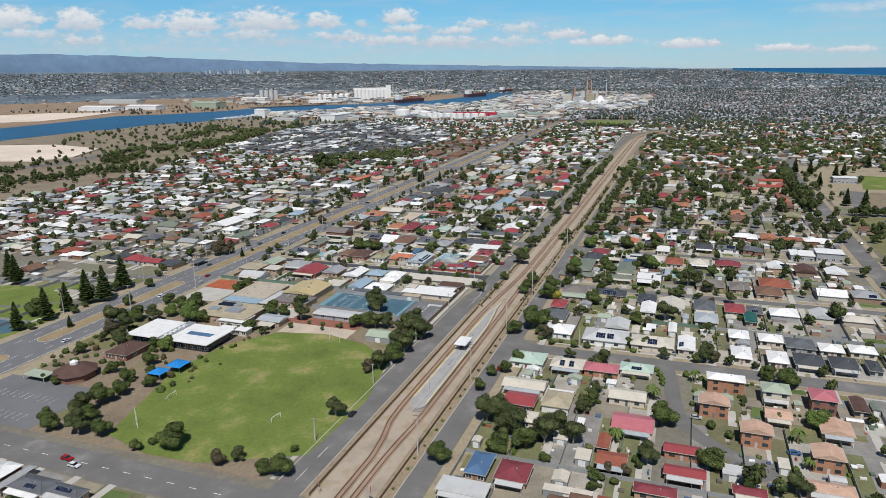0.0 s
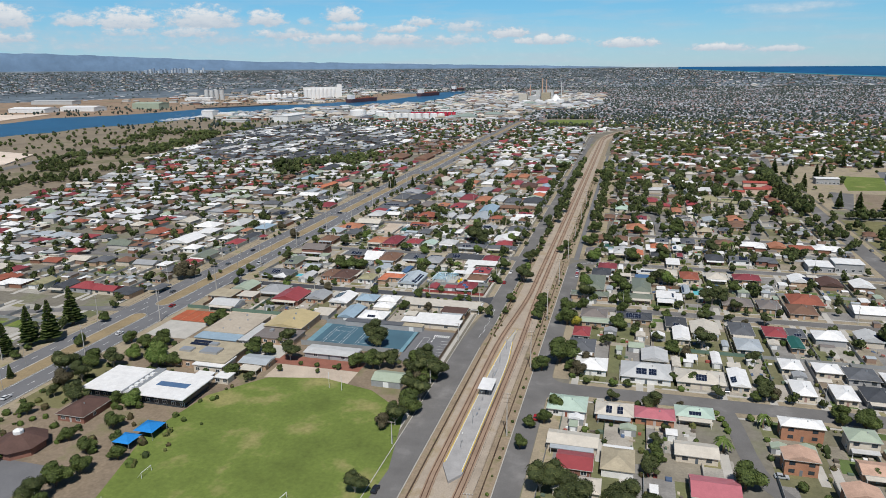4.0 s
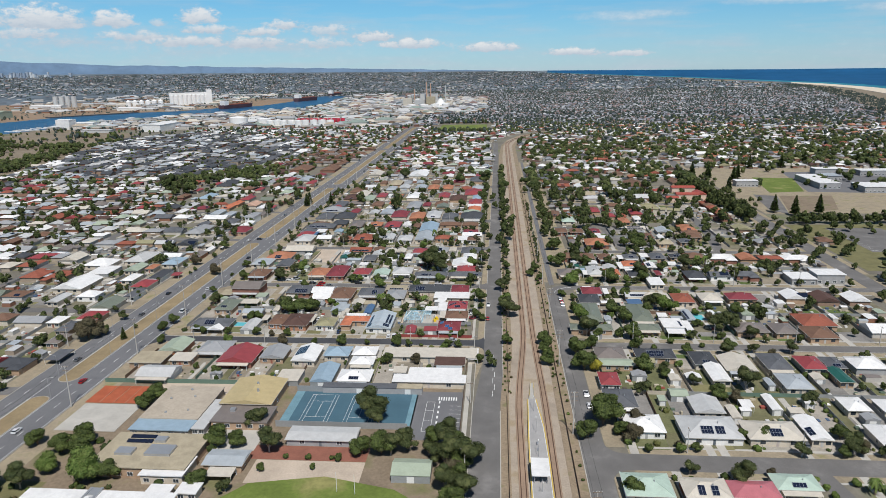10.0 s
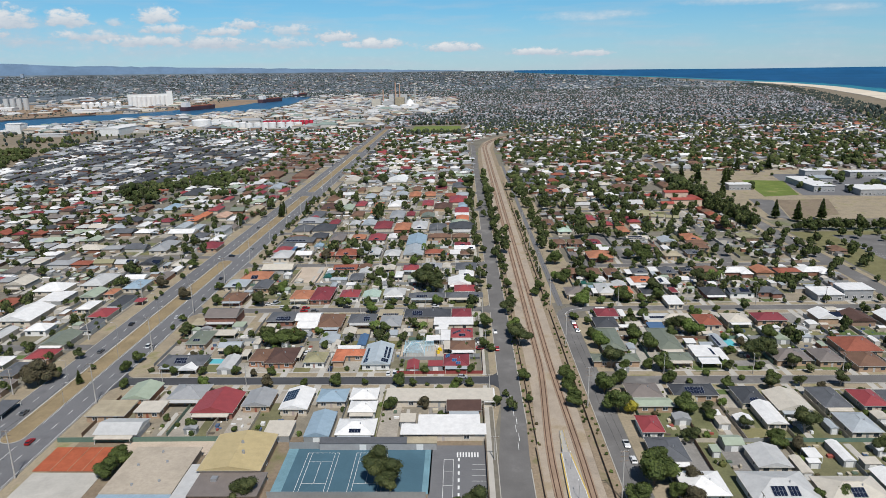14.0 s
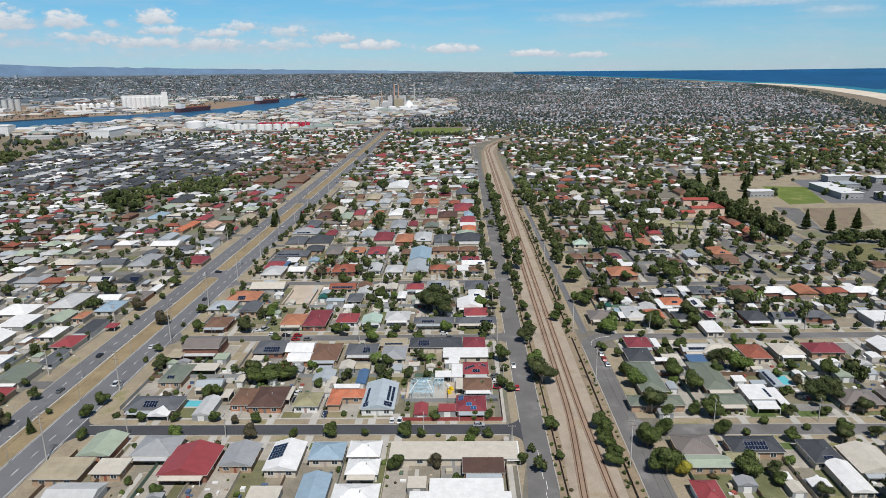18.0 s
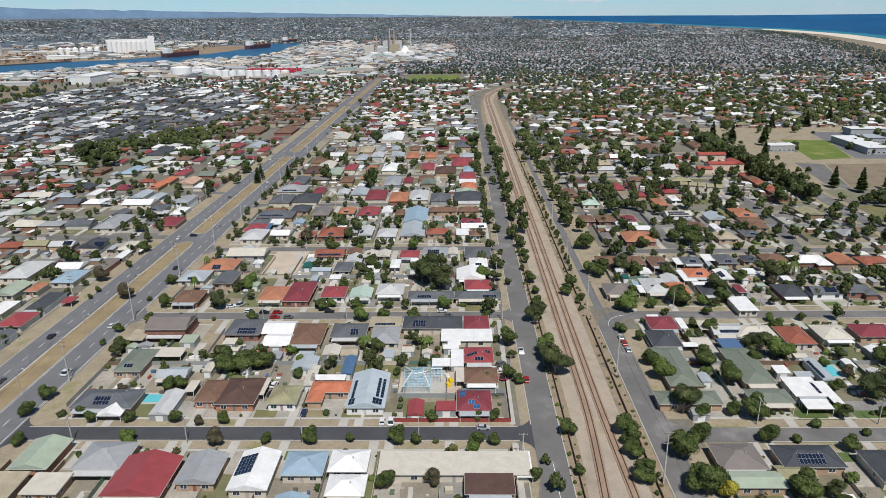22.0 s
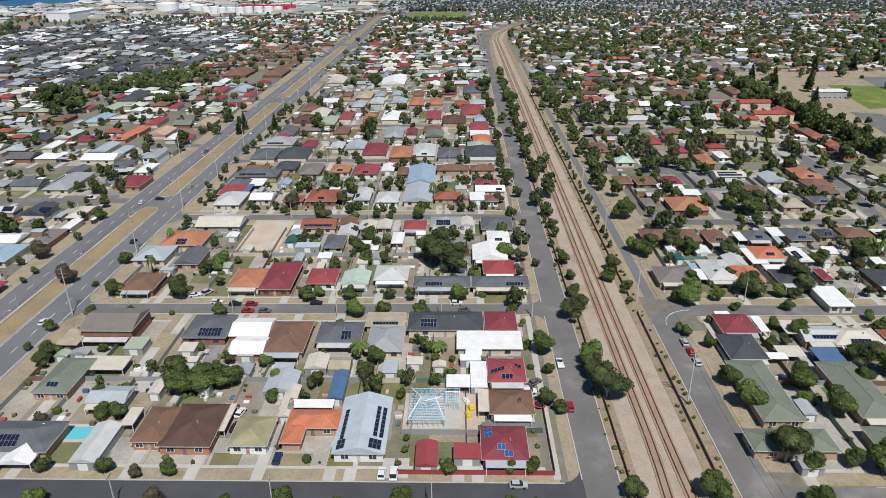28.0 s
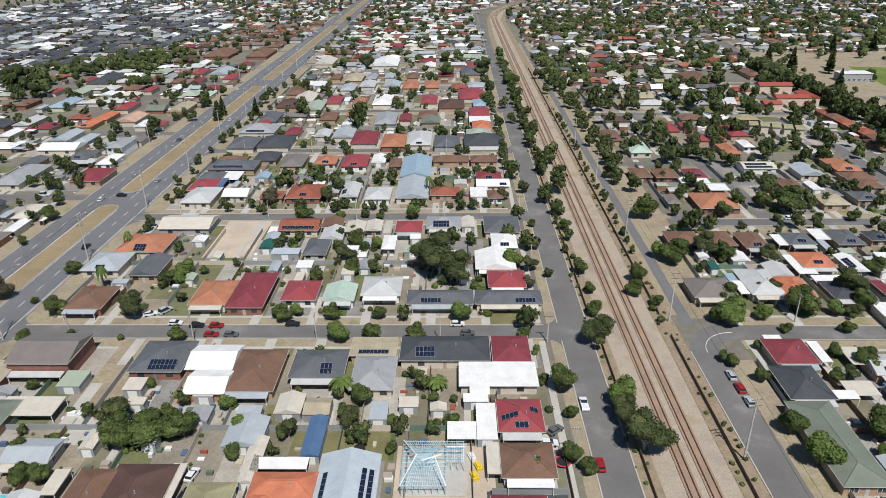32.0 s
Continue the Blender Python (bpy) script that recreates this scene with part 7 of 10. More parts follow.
tree(-94.2, -119.8, "round", 0.51, hand=True)
tree(-76.9, -118.0, "round", 0.39, hand=True)
tree(-69.3, -112.6, "round", 0.51, hand=True)
tree(-140.1, -190.9, "round2", 1.05, hand=True)
tree(-121.1, -188.4, "round", 0.89, hand=True)
tree(-55.5, -107.4, "round2", 1.56, hand=True)
tree(-62.1, -108.0, "round2", 1.30, hand=True)
tree(-38.7, -107.9, "gum2", 0.84, hand=True)
tree(-32.4, -101.5, "gum", 1.18, hand=True)
tree(-24.7, -114.0, "gum2", 1.41, hand=True)
tree(-29.6, -121.2, "brown", 1.30, hand=True)
tree(-26.2, -234.9, "round2", 1.32, hand=True)
tree(-32.0, -235.8, "round2", 0.95, hand=True)
tree(-44.5, -231.6, "gum2", 0.68, hand=True)
tree(-49.7, -236.6, "brown", 0.99, hand=True)
tree(-71.6, -231.5, "round2", 1.71, hand=True)
tree(-83.1, -238.2, "round2", 0.74, hand=True)
tree(-29.1, -221.4, "round2", 0.50, hand=True)
tree(-102.5, -234.6, "round2", 1.25, hand=True)
tree(-112.0, -235.6, "gum", 1.02, hand=True)
tree(-123.7, -237.7, "round2", 1.13, hand=True)
tree(-121.2, -224.5, "gum", 1.09, hand=True)
tree(-122.2, -215.1, "round2", 1.58, hand=True)
tree(-120.2, -207.0, "round2", 1.25, hand=True)
tree(-114.0, -196.9, "round2", 1.00, hand=True)
tree(-155.1, -207.4, "round2", 0.74, hand=True)
tree(-162.2, -207.1, "round", 0.61, hand=True)
tree(-171.4, -178.8, "round2", 1.01, hand=True)
tree(-27.9, -194.3, "gum2", 1.02, hand=True)
tree(51.4, -188.9, "gum2", 1.45, hand=True)
tree(61.0, -186.1, "gum2", 1.24, hand=True)
tree(82.7, -191.4, "round2", 0.52, hand=True)
tree(74.6, -200.6, "brown", 0.72, hand=True)
tree(79.9, -200.2, "brown", 0.71, hand=True)
tree(129.9, -108.6, "round2", 1.08, hand=True)
tree(138.4, -112.5, "round2", 1.00, hand=True)
tree(142.9, -148.1, "light", 1.38, hand=True)
tree(130.2, -148.2, "round2", 0.75, hand=True)
tree(105.9, -89.6, "round2", 1.06, hand=True)
tree(71.6, -91.5, "round2", 0.79, hand=True)
tree(61.2, -162.1, "gum2", 0.88, hand=True)
tree(130.5, -193.6, "gum2", 1.01, hand=True)
tree(167.4, -32.5, "gum2", 1.42, hand=True)
tree(-238.9, -144.9, "round2", 1.84, hand=True)
tree(118.9, -14.9, "gum", 0.75, hand=True)
tree(24.0, -83.2, "round2", 2.14, hand=True)
tree(17.4, -93.0, "round2", 1.36, hand=True)
tree(30.2, -90.4, "round2", 1.04, hand=True)
tree(33.0, -94.7, "brown", 1.26, hand=True)
tree(43.8, -58.9, "gum2", 0.88, hand=True)
tree(56.6, -42.2, "round2", 0.81, hand=True)
tree(66.1, -48.9, "gum2", 0.70, hand=True)
tree(86.3, -51.8, "gum2", 1.41, hand=True)
tree(72.6, -60.5, "round2", 1.21, hand=True)
tree(106.6, -64.9, "gum2", 0.85, hand=True)
tree(79.3, -91.9, "round2", 1.02, hand=True)
tree(53.3, -100.0, "round2", 0.60, hand=True)
tree(7.0, -7.8, "round2", 1.23, hand=True)
tree(6.6, -19.2, "round2", 0.99, hand=True)
tree(-288.9, 73.2, "round2", 1.61, hand=True)
tree(-286.3, 87.4, "round2", 1.59, hand=True)
tree(-201.4, 100.4, "brown", 1.38, hand=True)
tree(-224.4, 123.1, "brown", 1.37, hand=True)
tree(-248.4, 123.7, "light", 1.38, hand=True)
tree(-254.7, 149.5, "round2", 1.82, hand=True)
tree(-218.0, 16.8, "gum", 0.60, hand=True)
tree(-215.9, -3.7, "round", 0.85, hand=True)
tree(-221.1, -10.5, "brown", 2.10, hand=True)
tree(-218.1, -5.9, "brown", 1.36, hand=True)
tree(-204.7, 4.2, "round", 0.50, hand=True)
tree(-187.7, 12.1, "round2", 1.02, hand=True)
tree(-169.9, 1.8, "round2", 0.74, hand=True)
tree(-178.8, 48.7, "round2", 1.06, hand=True)
tree(-254.3, 128.0, "light", 1.12, hand=True)
tree(-218.5, 108.5, "round", 0.53, hand=True)
tree(-218.1, 100.2, "round", 0.45, hand=True)
tree(-218.6, 142.1, "round", 0.55, hand=True)
tree(-188.4, 97.2, "round", 0.45, hand=True)
tree(-178.3, 90.9, "round2", 1.14, hand=True)
tree(-188.0, 65.4, "round2", 0.70, hand=True)
tree(-188.2, 53.1, "round", 0.49, hand=True)
tree(-177.3, 44.9, "gum2", 0.86, hand=True)


# ---- station ----
pf = thing("station_platform", 0, 0, 0, 0, "long grey island platform with pale yellow edge lines", "platform", kind="structure")
DECK = [(-3.3, -66), (0.3, -66), (2.2, -88), (2.6, -108), (2.6, -178), (-0.8, -183), (-5.0, -174), (-4.7, -132), (-4.4, -103), (-3.9, -84)]
deck = Mesh().poly([(x, y, 1.0) for x, y in reversed(DECK)])
for (xa, ya), (xb, yb) in zip(DECK, DECK[1:] + DECK[:1]):
    deck.poly([(xb, yb, 0.03), (xa, ya, 0.03), (xa, ya, 1.0), (xb, yb, 1.0)])
part("deck", deck, M["platform"], pf)
for line, m in (([(-3.1, -66.5), (-3.65, -84), (-4.15, -103), (-4.45, -132), (-4.75, -173)], "pale_yellow"), ([(0.1, -66.5), (1.95, -88), (2.35, -108), (2.35, -177)], "pale_yellow"),
                ([(-2.75, -67), (-3.3, -84), (-3.8, -103), (-4.1, -132), (-4.4, -172)], "paint"), ([(-0.25, -67), (1.6, -88), (2.0, -108), (2.0, -176)], "paint")):
    ribbon("edge_line", line, 0.2 if m == "pale_yellow" else 0.08, 0.99, 1.012, M[m], parent=pf)
part("ramp", Mesh().solid([(-2.6, -66, 0.03), (-0.4, -66, 0.03), (-0.2, -50, 0.03), (-1.4, -50, 0.03), (-2.6, -66, 1.0), (-0.4, -66, 1.0), (-0.2, -50, 0.08), (-1.4, -50, 0.08)],
                          [(4, 5, 6, 7), (1, 2, 6, 5), (3, 0, 4, 7), (2, 3, 7, 6)]), M["concrete"], pf)
for xa, xb in ((-2.5, -1.35), (-0.5, -0.25)):
    part("handrail", Mesh().tube((xa, -66, 2.0), (xb, -51, 1.05), 0.05, 0.05, 5), M["yellow"], pf)
    for k in range(6):
        t = k / 5
        x, y = xa + (xb - xa) * t, -66 + 15 * t
        part("rail_post", Mesh().tube((x, y, 0.1), (x, y, 2.0 - 0.95 * t), 0.04, 0.04, 5), M["metal"], pf)
sh = thing("platform_shelter", -1.4, -119, 1.0, 0, "open platform shelter with a flat white roof", "shelter")
part("roof", Mesh().box(-2.9, -5.2, 2.9, 2.9, 5.2, 3.2), M["white"], sh)
for px in (-2.0, 2.0):
    for py in (-4.4, 0, 4.4):
        part("post", Mesh().box(px - 0.09, py - 0.09, 0, px + 0.09, py + 0.09, 2.92), M["metal"], sh)
part("back_screen", Mesh().box(-0.06, -4.2, 0.2, 0.06, 4.2, 2.4), M["glass"], sh)
for y in (-100, -104, -135, -139):
    b = thing("platform_bench", -1.2, y, 1.0, 0, "grey metal bench on the platform", "bench", "platform benches")
    part("seat", Mesh().box(-0.25, -0.9, 0.42, 0.25, 0.9, 0.48), M["metal"], b)
    for py in (-0.8, 0.8):
        part("leg", Mesh().box(-0.2, py - 0.04, 0, 0.2, py + 0.04, 0.43), M["metal"], b)
for y in (-76, -92, -108, -128, -146, -164):
    lamp_post(-1.2, y, 90 if y % 8 else -90, 5.5)
# corridor fences beside the tracks
for x, y0, y1, lab in ((-11.3, -242, -62, "low wire fence along the railway"), (-10.6, -60, 84, "dark low fence along the railway"), (-11.4, 90, 500, "dark low fence along the railway"),
                       (10.4, -242, 78, "dark low fence along the railway"), (10.2, 90, 500, "dark low fence along the railway")):
    fence(x, y0, x, y1, "f_brown", 1.2, lab)
for i in range(34):
    tree(12.3 + RND.uniform(-0.4, 0.4), -230 + i * 9.0 + RND.uniform(-2, 2), RND.choice(["shrub", "shrub2", "shrub"]), RND.uniform(0.35, 0.7))
for i in range(30):
    tree(12.8 + RND.uniform(-0.6, 0.6), 92 + i * 8.5 + RND.uniform(-2, 2), "shrub", RND.uniform(0.4, 0.8))
for i in range(26):
    tree(-11.7 + RND.uniform(-0.3, 0.3), -52 + i * 9 + RND.uniform(-3, 3), RND.choice(["shrub", "shrub2"]), RND.uniform(0.4, 0.75))
# level crossing gear
for x, y in ((-9, -240), (9, -262), (-9, -262), (9, -240)):
    g = thing("crossing_signal", x, y, 0, 0, "level crossing signal mast with boom base", "crossing signal", "crossing signals")
    part("mast", Mesh().tube((0, 0, 0), (0, 0, 4.2), 0.09, 0.08, 7), M["metal"], g)
    part("lamp_board", Mesh().box(-0.6, -0.06, 2.6, 0.6, 0.06, 2.95), M["rubber"], g)
    part("boom", Mesh().box(-0.06, -0.05, 1.0, 0.06, 0.05, 6.6), M["redpaint"], g)

# ---- school ----
def flat_roof_building(x, y, w, d, h, col, wall, name="school_building", label="", over=0.5, plant=()):
    e = thing(name, x, y, 0, 0, label, "building", "school buildings")
    part("wall", Mesh().box(-w / 2 + over, -d / 2 + over, 0, w / 2 - over, d / 2 - over, h + 0.02), M[wall], e)
    part("roof", Mesh().box(-w / 2, -d / 2, h, w / 2, d / 2, h + 0.35), M[col], e)
    n = max(2, int(w / 4))
    for i in range(n):
        add_window(e, -w / 2 + w * (i + 0.5) / n, -d / 2 + over - 0.01, 1.0, 1.8, 1.3, 0)
    for px, py, pw, pd in plant:
        part("roof_plant", Mesh().box(px - pw / 2, py - pd / 2, h + 0.3, px + pw / 2, py + pd / 2, h + 1.3), M["metal"], e)
    TAKEN.append((x - w / 2, y - d / 2, x + w / 2, y + d / 2))
    return e


hl = flat_roof_building(-137, -151, 48, 22, 4.4, "white", "glass", "school_hall", "wide white-roofed school hall with blue skylight strip", 2.2)
part("skylight", Mesh().box(5, -2.0, 4.7, 19, 1.6, 4.88), M["blue"], hl)
part("raised_link_roof", Mesh().box(-4.2, -11.2, 4.5, -3.4, 11.6, 5.4).box(-0.9, -11.2, 4.5, -0.1, 11.6, 5.4).box(-3.4, 8, 4.5, -0.9, 11.6, 5.2), M["metal"], hl)
part("link_floor", Mesh().box(-3.4, -11.1, 4.7, -0.9, 8, 4.95), M["pale"], hl)
for k in range(5):
    part("roof_plant", Mesh().box(-3.0, -8 + k * 3.2, 4.95, -1.4, -6.4 + k * 3.2, 5.7), M["frame"], hl)
flat_roof_building(-134, -116, 34, 22, 4.0, "tan", "w_tan", "school_building", "tan flat-roofed school classrooms with rooftop plant", 0.5, ((-8, -2, 6, 4), (4, -1, 9, 6), (1, 6, 4, 3)))
sp = thing("solar_rack", -140, -112, 4.35, 0, "rows of dark solar panels on a flat school roof", "solar panels")
for j in (0, 1):
    p = part("solar_row", solar_mesh(9, 1, 0.25), M["solar"], sp)
    p.location = (-5, j * 3.0, 0.1)
flat_roof_building(-124, -124, 15, 12, 3.4, "white", "w_cream", "school_building", "low white-roofed school wing")
flat_roof_building(-121, -136, 8, 5, 2.8, "white", "w_cream", "covered_walkway", "small white school shelter roof")
flat_roof_building(-112, -135, 7, 6, 2.8, "white", "w_cream", "covered_walkway", "small white school shelter roof")
flat_roof_building(-139, -97.5, 23, 8, 3.0, "sky", "w_cream", "school_building", "pale blue low roof of a school wing")
flat_roof_building(-125, -88, 5, 23, 2.8, "pale", "w_grey", "covered_walkway", "long grey covered walkway")
house(-106.8, -117.1, 14, 10, "steel", "gable", wall="w_tan", pitch=0.15, label="grey metal-roofed school classroom", name="school_building")
shed(-106, -125, 9, 5, "cream", 2.3, "flat", name="carport", label="cream lean-to shade roof on posts")
gym = house(-113.4, -70.5, 21, 23, "mustard", "gable", wall="w_tan", axis="y", h=4.0, pitch=0.16, label="large mustard-roofed brick school gymnasium", name="gymnasium")
for px, py in ((0.5, 3), (2.5, -3)):
    part("roof_vent", Mesh().tube((px, py, 5.3), (px, py, 6.5), 0.6, 0.5, 8), M["metal"], gym)
house(-78, -99.4, 25.5, 10, "pale", "gable", wall="w_grey", h=2.4, pitch=0.12, label="long grey-roofed school pavilion beside the courts", name="school_building")
shed(-72.1, -61.1, 31, 4, "slate", 2.6, "flat", name="court_shelter", label="long dark-roofed shelter beside tennis courts", wall="w_grey")
shed(-52, -61, 12, 4, "tan", 2.6, "flat", name="court_shelter", label="tan-roofed shelter beside tennis courts", wall="w_grey")
shed(-43.2, -119.4, 13, 10, "sage", 2.7, "gable", name="garden_shed", label="pale green sports shed beside the field", axis="x")
rect("demolition_ground", -160, -66, -127, -56, M["rubble"], 0.03, "pale sandy cleared ground with rubble", "ground")
bb = flat_roof_building(-139, -80, 23, 27, 3.3, "sand_roof", "w_cream", "school_building", "wide sandy-coloured flat school roof with small vents")
for px, py in ((-6, 2), (3, 4), (5, -7), (-3, -9), (-1, 10)):
    part("roof_vent", Mesh().tube((px, py, 3.6), (px, py, 4.2), 0.5, 0.4, 8), M["metal"], bb)
rect("school_lawn", -184, -172, -163, -130, M["lawn"], 0.02, "patch of school lawn between shrubs", "lawn")
rect("concrete_pad", -182, -98, -158, -77, M["concrete"], 0.035, "pale concrete slab of a cleared building", "slab", thick=0.15)
rect("orange_membrane_slab", -183, -76, -160, -61, M["clay"], 0.035, "bright orange sealed floor slab", "slab", thick=0.12)
for x in (-177, -171, -166):
    rect("slab_wall_line", x, -76, x + 0.25, -61.2, M["w_orange"], 0.16, "low orange kerb on the slab", "slab", thick=0.12)
rect("concrete_yard", -128, -108, -101, -80, M["concrete"], 0.02, "grey concrete school yard", "paving")
flat_roof_building(-111.5, -88, 22, 13, 3.1, "taupe", "w_tan", "school_building", "low grey-brown flat-roofed school wing", 0.4, ((-5, 2, 2, 2), (4, -2, 1.5, 1.5)))
rect("red_paving", -104, -113, -60, -104, M["paving_red"], 0.018, "red brick school paving", "paving")
rect("sandy_play_area", -98, -127, -60, -113.2, M["rubble"], 0.018, "pale sandy school play area", "ground")
rect("school_yard", -185, -240, -30, -45, M["earth"], 0.008, "dusty school grounds", "ground")
rect("school_carpark", -182, -240, -132, -206, M["highway"], 0.02, "grey school car park with white bays", "car park")
for i in range(12):
    for y in (-236, -222):
        marking(-178 + i * 3.2, y, -177.9 + i * 3.2, y + 5)
# rotunda building with an octagonal roof
ro = thing("rotunda", -153, -199, 0, 0, "dark brown octagonal tiled school building", "building", "school buildings")
rb, rt = [], []
for i in range(8):
    a = i * math.pi / 4 + 0.39
    rb.append((math.cos(a) * 9.5, math.sin(a) * 9.5))
    rt.append((math.cos(a) * 2.2, math.sin(a) * 2.2))
part("wall", Mesh().solid([(x * 0.88, y * 0.88, 0) for x, y in rb] + [(x * 0.88, y * 0.88, 3.2) for x, y in rb], [(i, (i + 1) % 8, 8 + (i + 1) % 8, 8 + i) for i in range(8)]), M["w_red"], ro)
part("roof", Mesh().solid([(x, y, 3.1) for x, y in rb] + [(x, y, 6.0) for x, y in rt], [(i, (i + 1) % 8, 8 + (i + 1) % 8, 8 + i) for i in range(8)] + [tuple(range(8, 16))]), M["choc"], ro)
part("lantern", Mesh().solid([(x * 0.8, y * 0.8, 6.0) for x, y in rt] + [(x * 0.8, y * 0.8, 7.1) for x, y in rt] + [(0, 0, 8)], [(i, (i + 1) % 8, 8 + (i + 1) % 8, 8 + i) for i in range(8)] + [(8 + i, 8 + (i + 1) % 8, 16) for i in range(8)]), M["white"], ro)
house(-150, -172, 13, 16, "choc", wall="w_red", label="dark brown tiled school office", name="school_building")
shed(-166, -206, 12, 6, "sage", 2.5, "flat", name="carport", label="pale green entrance canopy on posts")
for x, y, w in ((-114.5, -179.5, 8), (-117, -188.5, 7)):
    s_ = thing("shade_sail", x, y, 0, 0, "bright blue fabric shade canopy on posts", "shade sail", "shade sails")
    part("canopy", Mesh().solid([(-w / 2, -w / 2, 3.0), (w / 2, -w / 2, 3.0), (w / 2, w / 2, 3.0), (-w / 2, w / 2, 3.0), (0, 0, 4.6)], [(0, 1, 4), (1, 2, 4), (2, 3, 4), (3, 0, 4)]), M["shade_blue"], s_)
    for px in (-w / 2, w / 2):
        for py in (-w / 2, w / 2):
            part("post", Mesh().tube((px, py, 0), (px, py, 3.02), 0.08, 0.08, 6), M["metal"], s_)
for x, y in ((-47.8, -204.4), (-98.5, -202)):
    g = thing("football_goal", x, y, 0, 90 if x < -60 else 80, "small white football goal frame", "goal", "football goals")
    for px in (-2.4, 2.4):
        part("post", Mesh().tube((px, 0, 0), (px, 0, 2.0), 0.09, 0.09, 6), M["frame"], g)
        part("stay", Mesh().tube((px, 0, 2.0), (px, 1.6, 0), 0.06, 0.06, 5), M["frame"], g)
    part("crossbar", Mesh().tube((-2.4, 0, 2.0), (2.4, 0, 2.0), 0.09, 0.09, 6), M["frame"], g)
for x, y in ((-96, -224), (-93.5, -226), (-66, -130), (-60, -131)):
    g = thing("goal_post", x, y, 0, 0, "tall white football goal post", "goal post", "goal posts")
    part("post", Mesh().tube((0, 0, 0), (0, 0, 7.0), 0.1, 0.08, 6), M["frame"], g)
# courts
rect("court_surround", -98.5, -88.5, -47.5, -58.5, M["court_edge"], 0.03, "faded pale blue court surround", "court")
rect("tennis_courts", -95, -88, -50, -60.5, M["court"], 0.04, "blue-green hard tennis courts with white lines", "court")
COURTX = (-91.0, -74.0)
for cx in COURTX:
    cl = thing("court_lines", cx, -88.5, 0.05, 0, "white tennis court lines", "court lines", "court lines", "structure")
    W_, L_ = 10.97, 23.77
    for x0, y0, x1, y1 in ((0, 0, W_, 0.12), (0, L_ - 0.12, W_, L_), (0, 0, 0.12, L_), (W_ - 0.12, 0, W_, L_), (1.37, 0, 1.49, L_), (W_ - 1.49, 0, W_ - 1.37, L_),
                           (1.37, 5.5, W_ - 1.37, 5.62), (1.37, L_ - 5.62, W_ - 1.37, L_ - 5.5), (W_ / 2 - 0.06, 5.5, W_ / 2 + 0.06, L_ - 5.5)):
        part("line", Mesh().box(x0, y0, 0, x1, y1, 0.012, False), M["paint"], cl)
rect("netball_yard", -48, -98, -29, -60, M["highway"], 0.03, "grey asphalt yard with painted bays and crossing", "car park")
for i in range(8):
    marking(-39 + i * 1.0, -67.5, -38.5 + i * 1.0, -64.5)
for i in range(7):
    marking(-33.8, -72 - i * 3.2, -29.4, -71.85 - i * 3.2)
for x in (-43.4, -40.2):
    marking(x, -92, x + 0.13, -69)
for y in (-92, -84, -76, -69):
    marking(-43.4, y, -40.1, y + 0.13)
for i in range(6):
    marking(-38.6, -90 + i * 4, -38.0, -88 + i * 4)
fence(-98.5, -91, -48.5, -91, "f_grey", 2.6, "tall mesh fence of the tennis courts")
fence(-98.5, -62, -48.5, -62, "f_grey", 2.6, "tall mesh fence of the tennis courts")
fence(-28.9, -99, -28.9, -16, "f_brown", 1.8, "brown school boundary fence")
fence(-185, -57.5, -100, -56.5, "f_green", 2.0, "green steel fence behind the school")

# ---- the half-built house with a blue roof frame ----
bf = thing("unfinished_house", -57.6, 22.7, 0, 0, "unfinished house with bare pale blue steel roof frame", "house")
part("slab", Mesh().box(-7, -7.2, 0.02, 7, 7.2, 0.2), M["concrete"], bf)
M["blue_frame"] = mat("pale_blue_steel_frame", (0.46, 0.68, 0.78), 0.5, 0.1, amp=0.1)
for x in [-6.8 + i * 1.36 for i in range(11)]:
    for y in (-6.8, 6.8) if x < 3 else (0.2, 6.8):
        part("stud", Mesh().box(x - 0.06, y - 0.06, 0.2, x + 0.06, y + 0.06, 2.7), M["blue_frame"], bf)
for y in [-6.8 + i * 1.36 for i in range(11)]:
    for x in (-6.8, 2.8):
        part("stud", Mesh().box(x - 0.06, y - 0.06, 0.2, x + 0.06, y + 0.06, 2.7), M["blue_frame"], bf)
for i in range(19):
    x = -6.9 + i * 0.54
    part("rafter", Mesh().tube((x, -7.1, 2.7), (-2 + (x + 2) * 0.35, 0, 5.0), 0.055, 0.055, 4), M["blue_frame"], bf)
    part("rafter", Mesh().tube((x, 7.1, 2.7), (-2 + (x + 2) * 0.35, 0, 5.0), 0.055, 0.055, 4), M["blue_frame"], bf)
for i in range(13):
    y = -6.9 + i * 1.14
    part("ceiling_beam", Mesh().box(-6.9, y - 0.05, 2.66, 2.9 if y < 0 else 6.9, y + 0.05, 2.78), M["blue_frame"], bf)
for i in range(8):
    x = 3.2 + i * 0.5
    part("rafter", Mesh().tube((x, 0.2, 2.7), (x, 3.5, 4.1), 0.055, 0.055, 4), M["blue_frame"], bf)
    part("rafter", Mesh().tube((x, 6.9, 2.7), (x, 3.5, 4.1), 0.055, 0.055, 4), M["blue_frame"], bf)
for a, b in (((-2.6, -2, 5.0), (1.8, 0, 5.0)), ((-6.9, -7.1, 2.75), (-3.6, 0, 5.0)), ((2.9, -7.1, 2.75), (0.2, 0, 5.0)), ((-6.9, 7.1, 2.75), (-3.6, 0, 5.0)), ((3, 3.5, 4.1), (7, 3.5, 4.1))):
    part("hip_beam", Mesh().tube(a, b, 0.16, 0.16, 5), M["frame"], bf)
rect("building_site", -66, 13.5, -44, 31, M["rubble"], 0.028, "pale sandy building site", "ground")
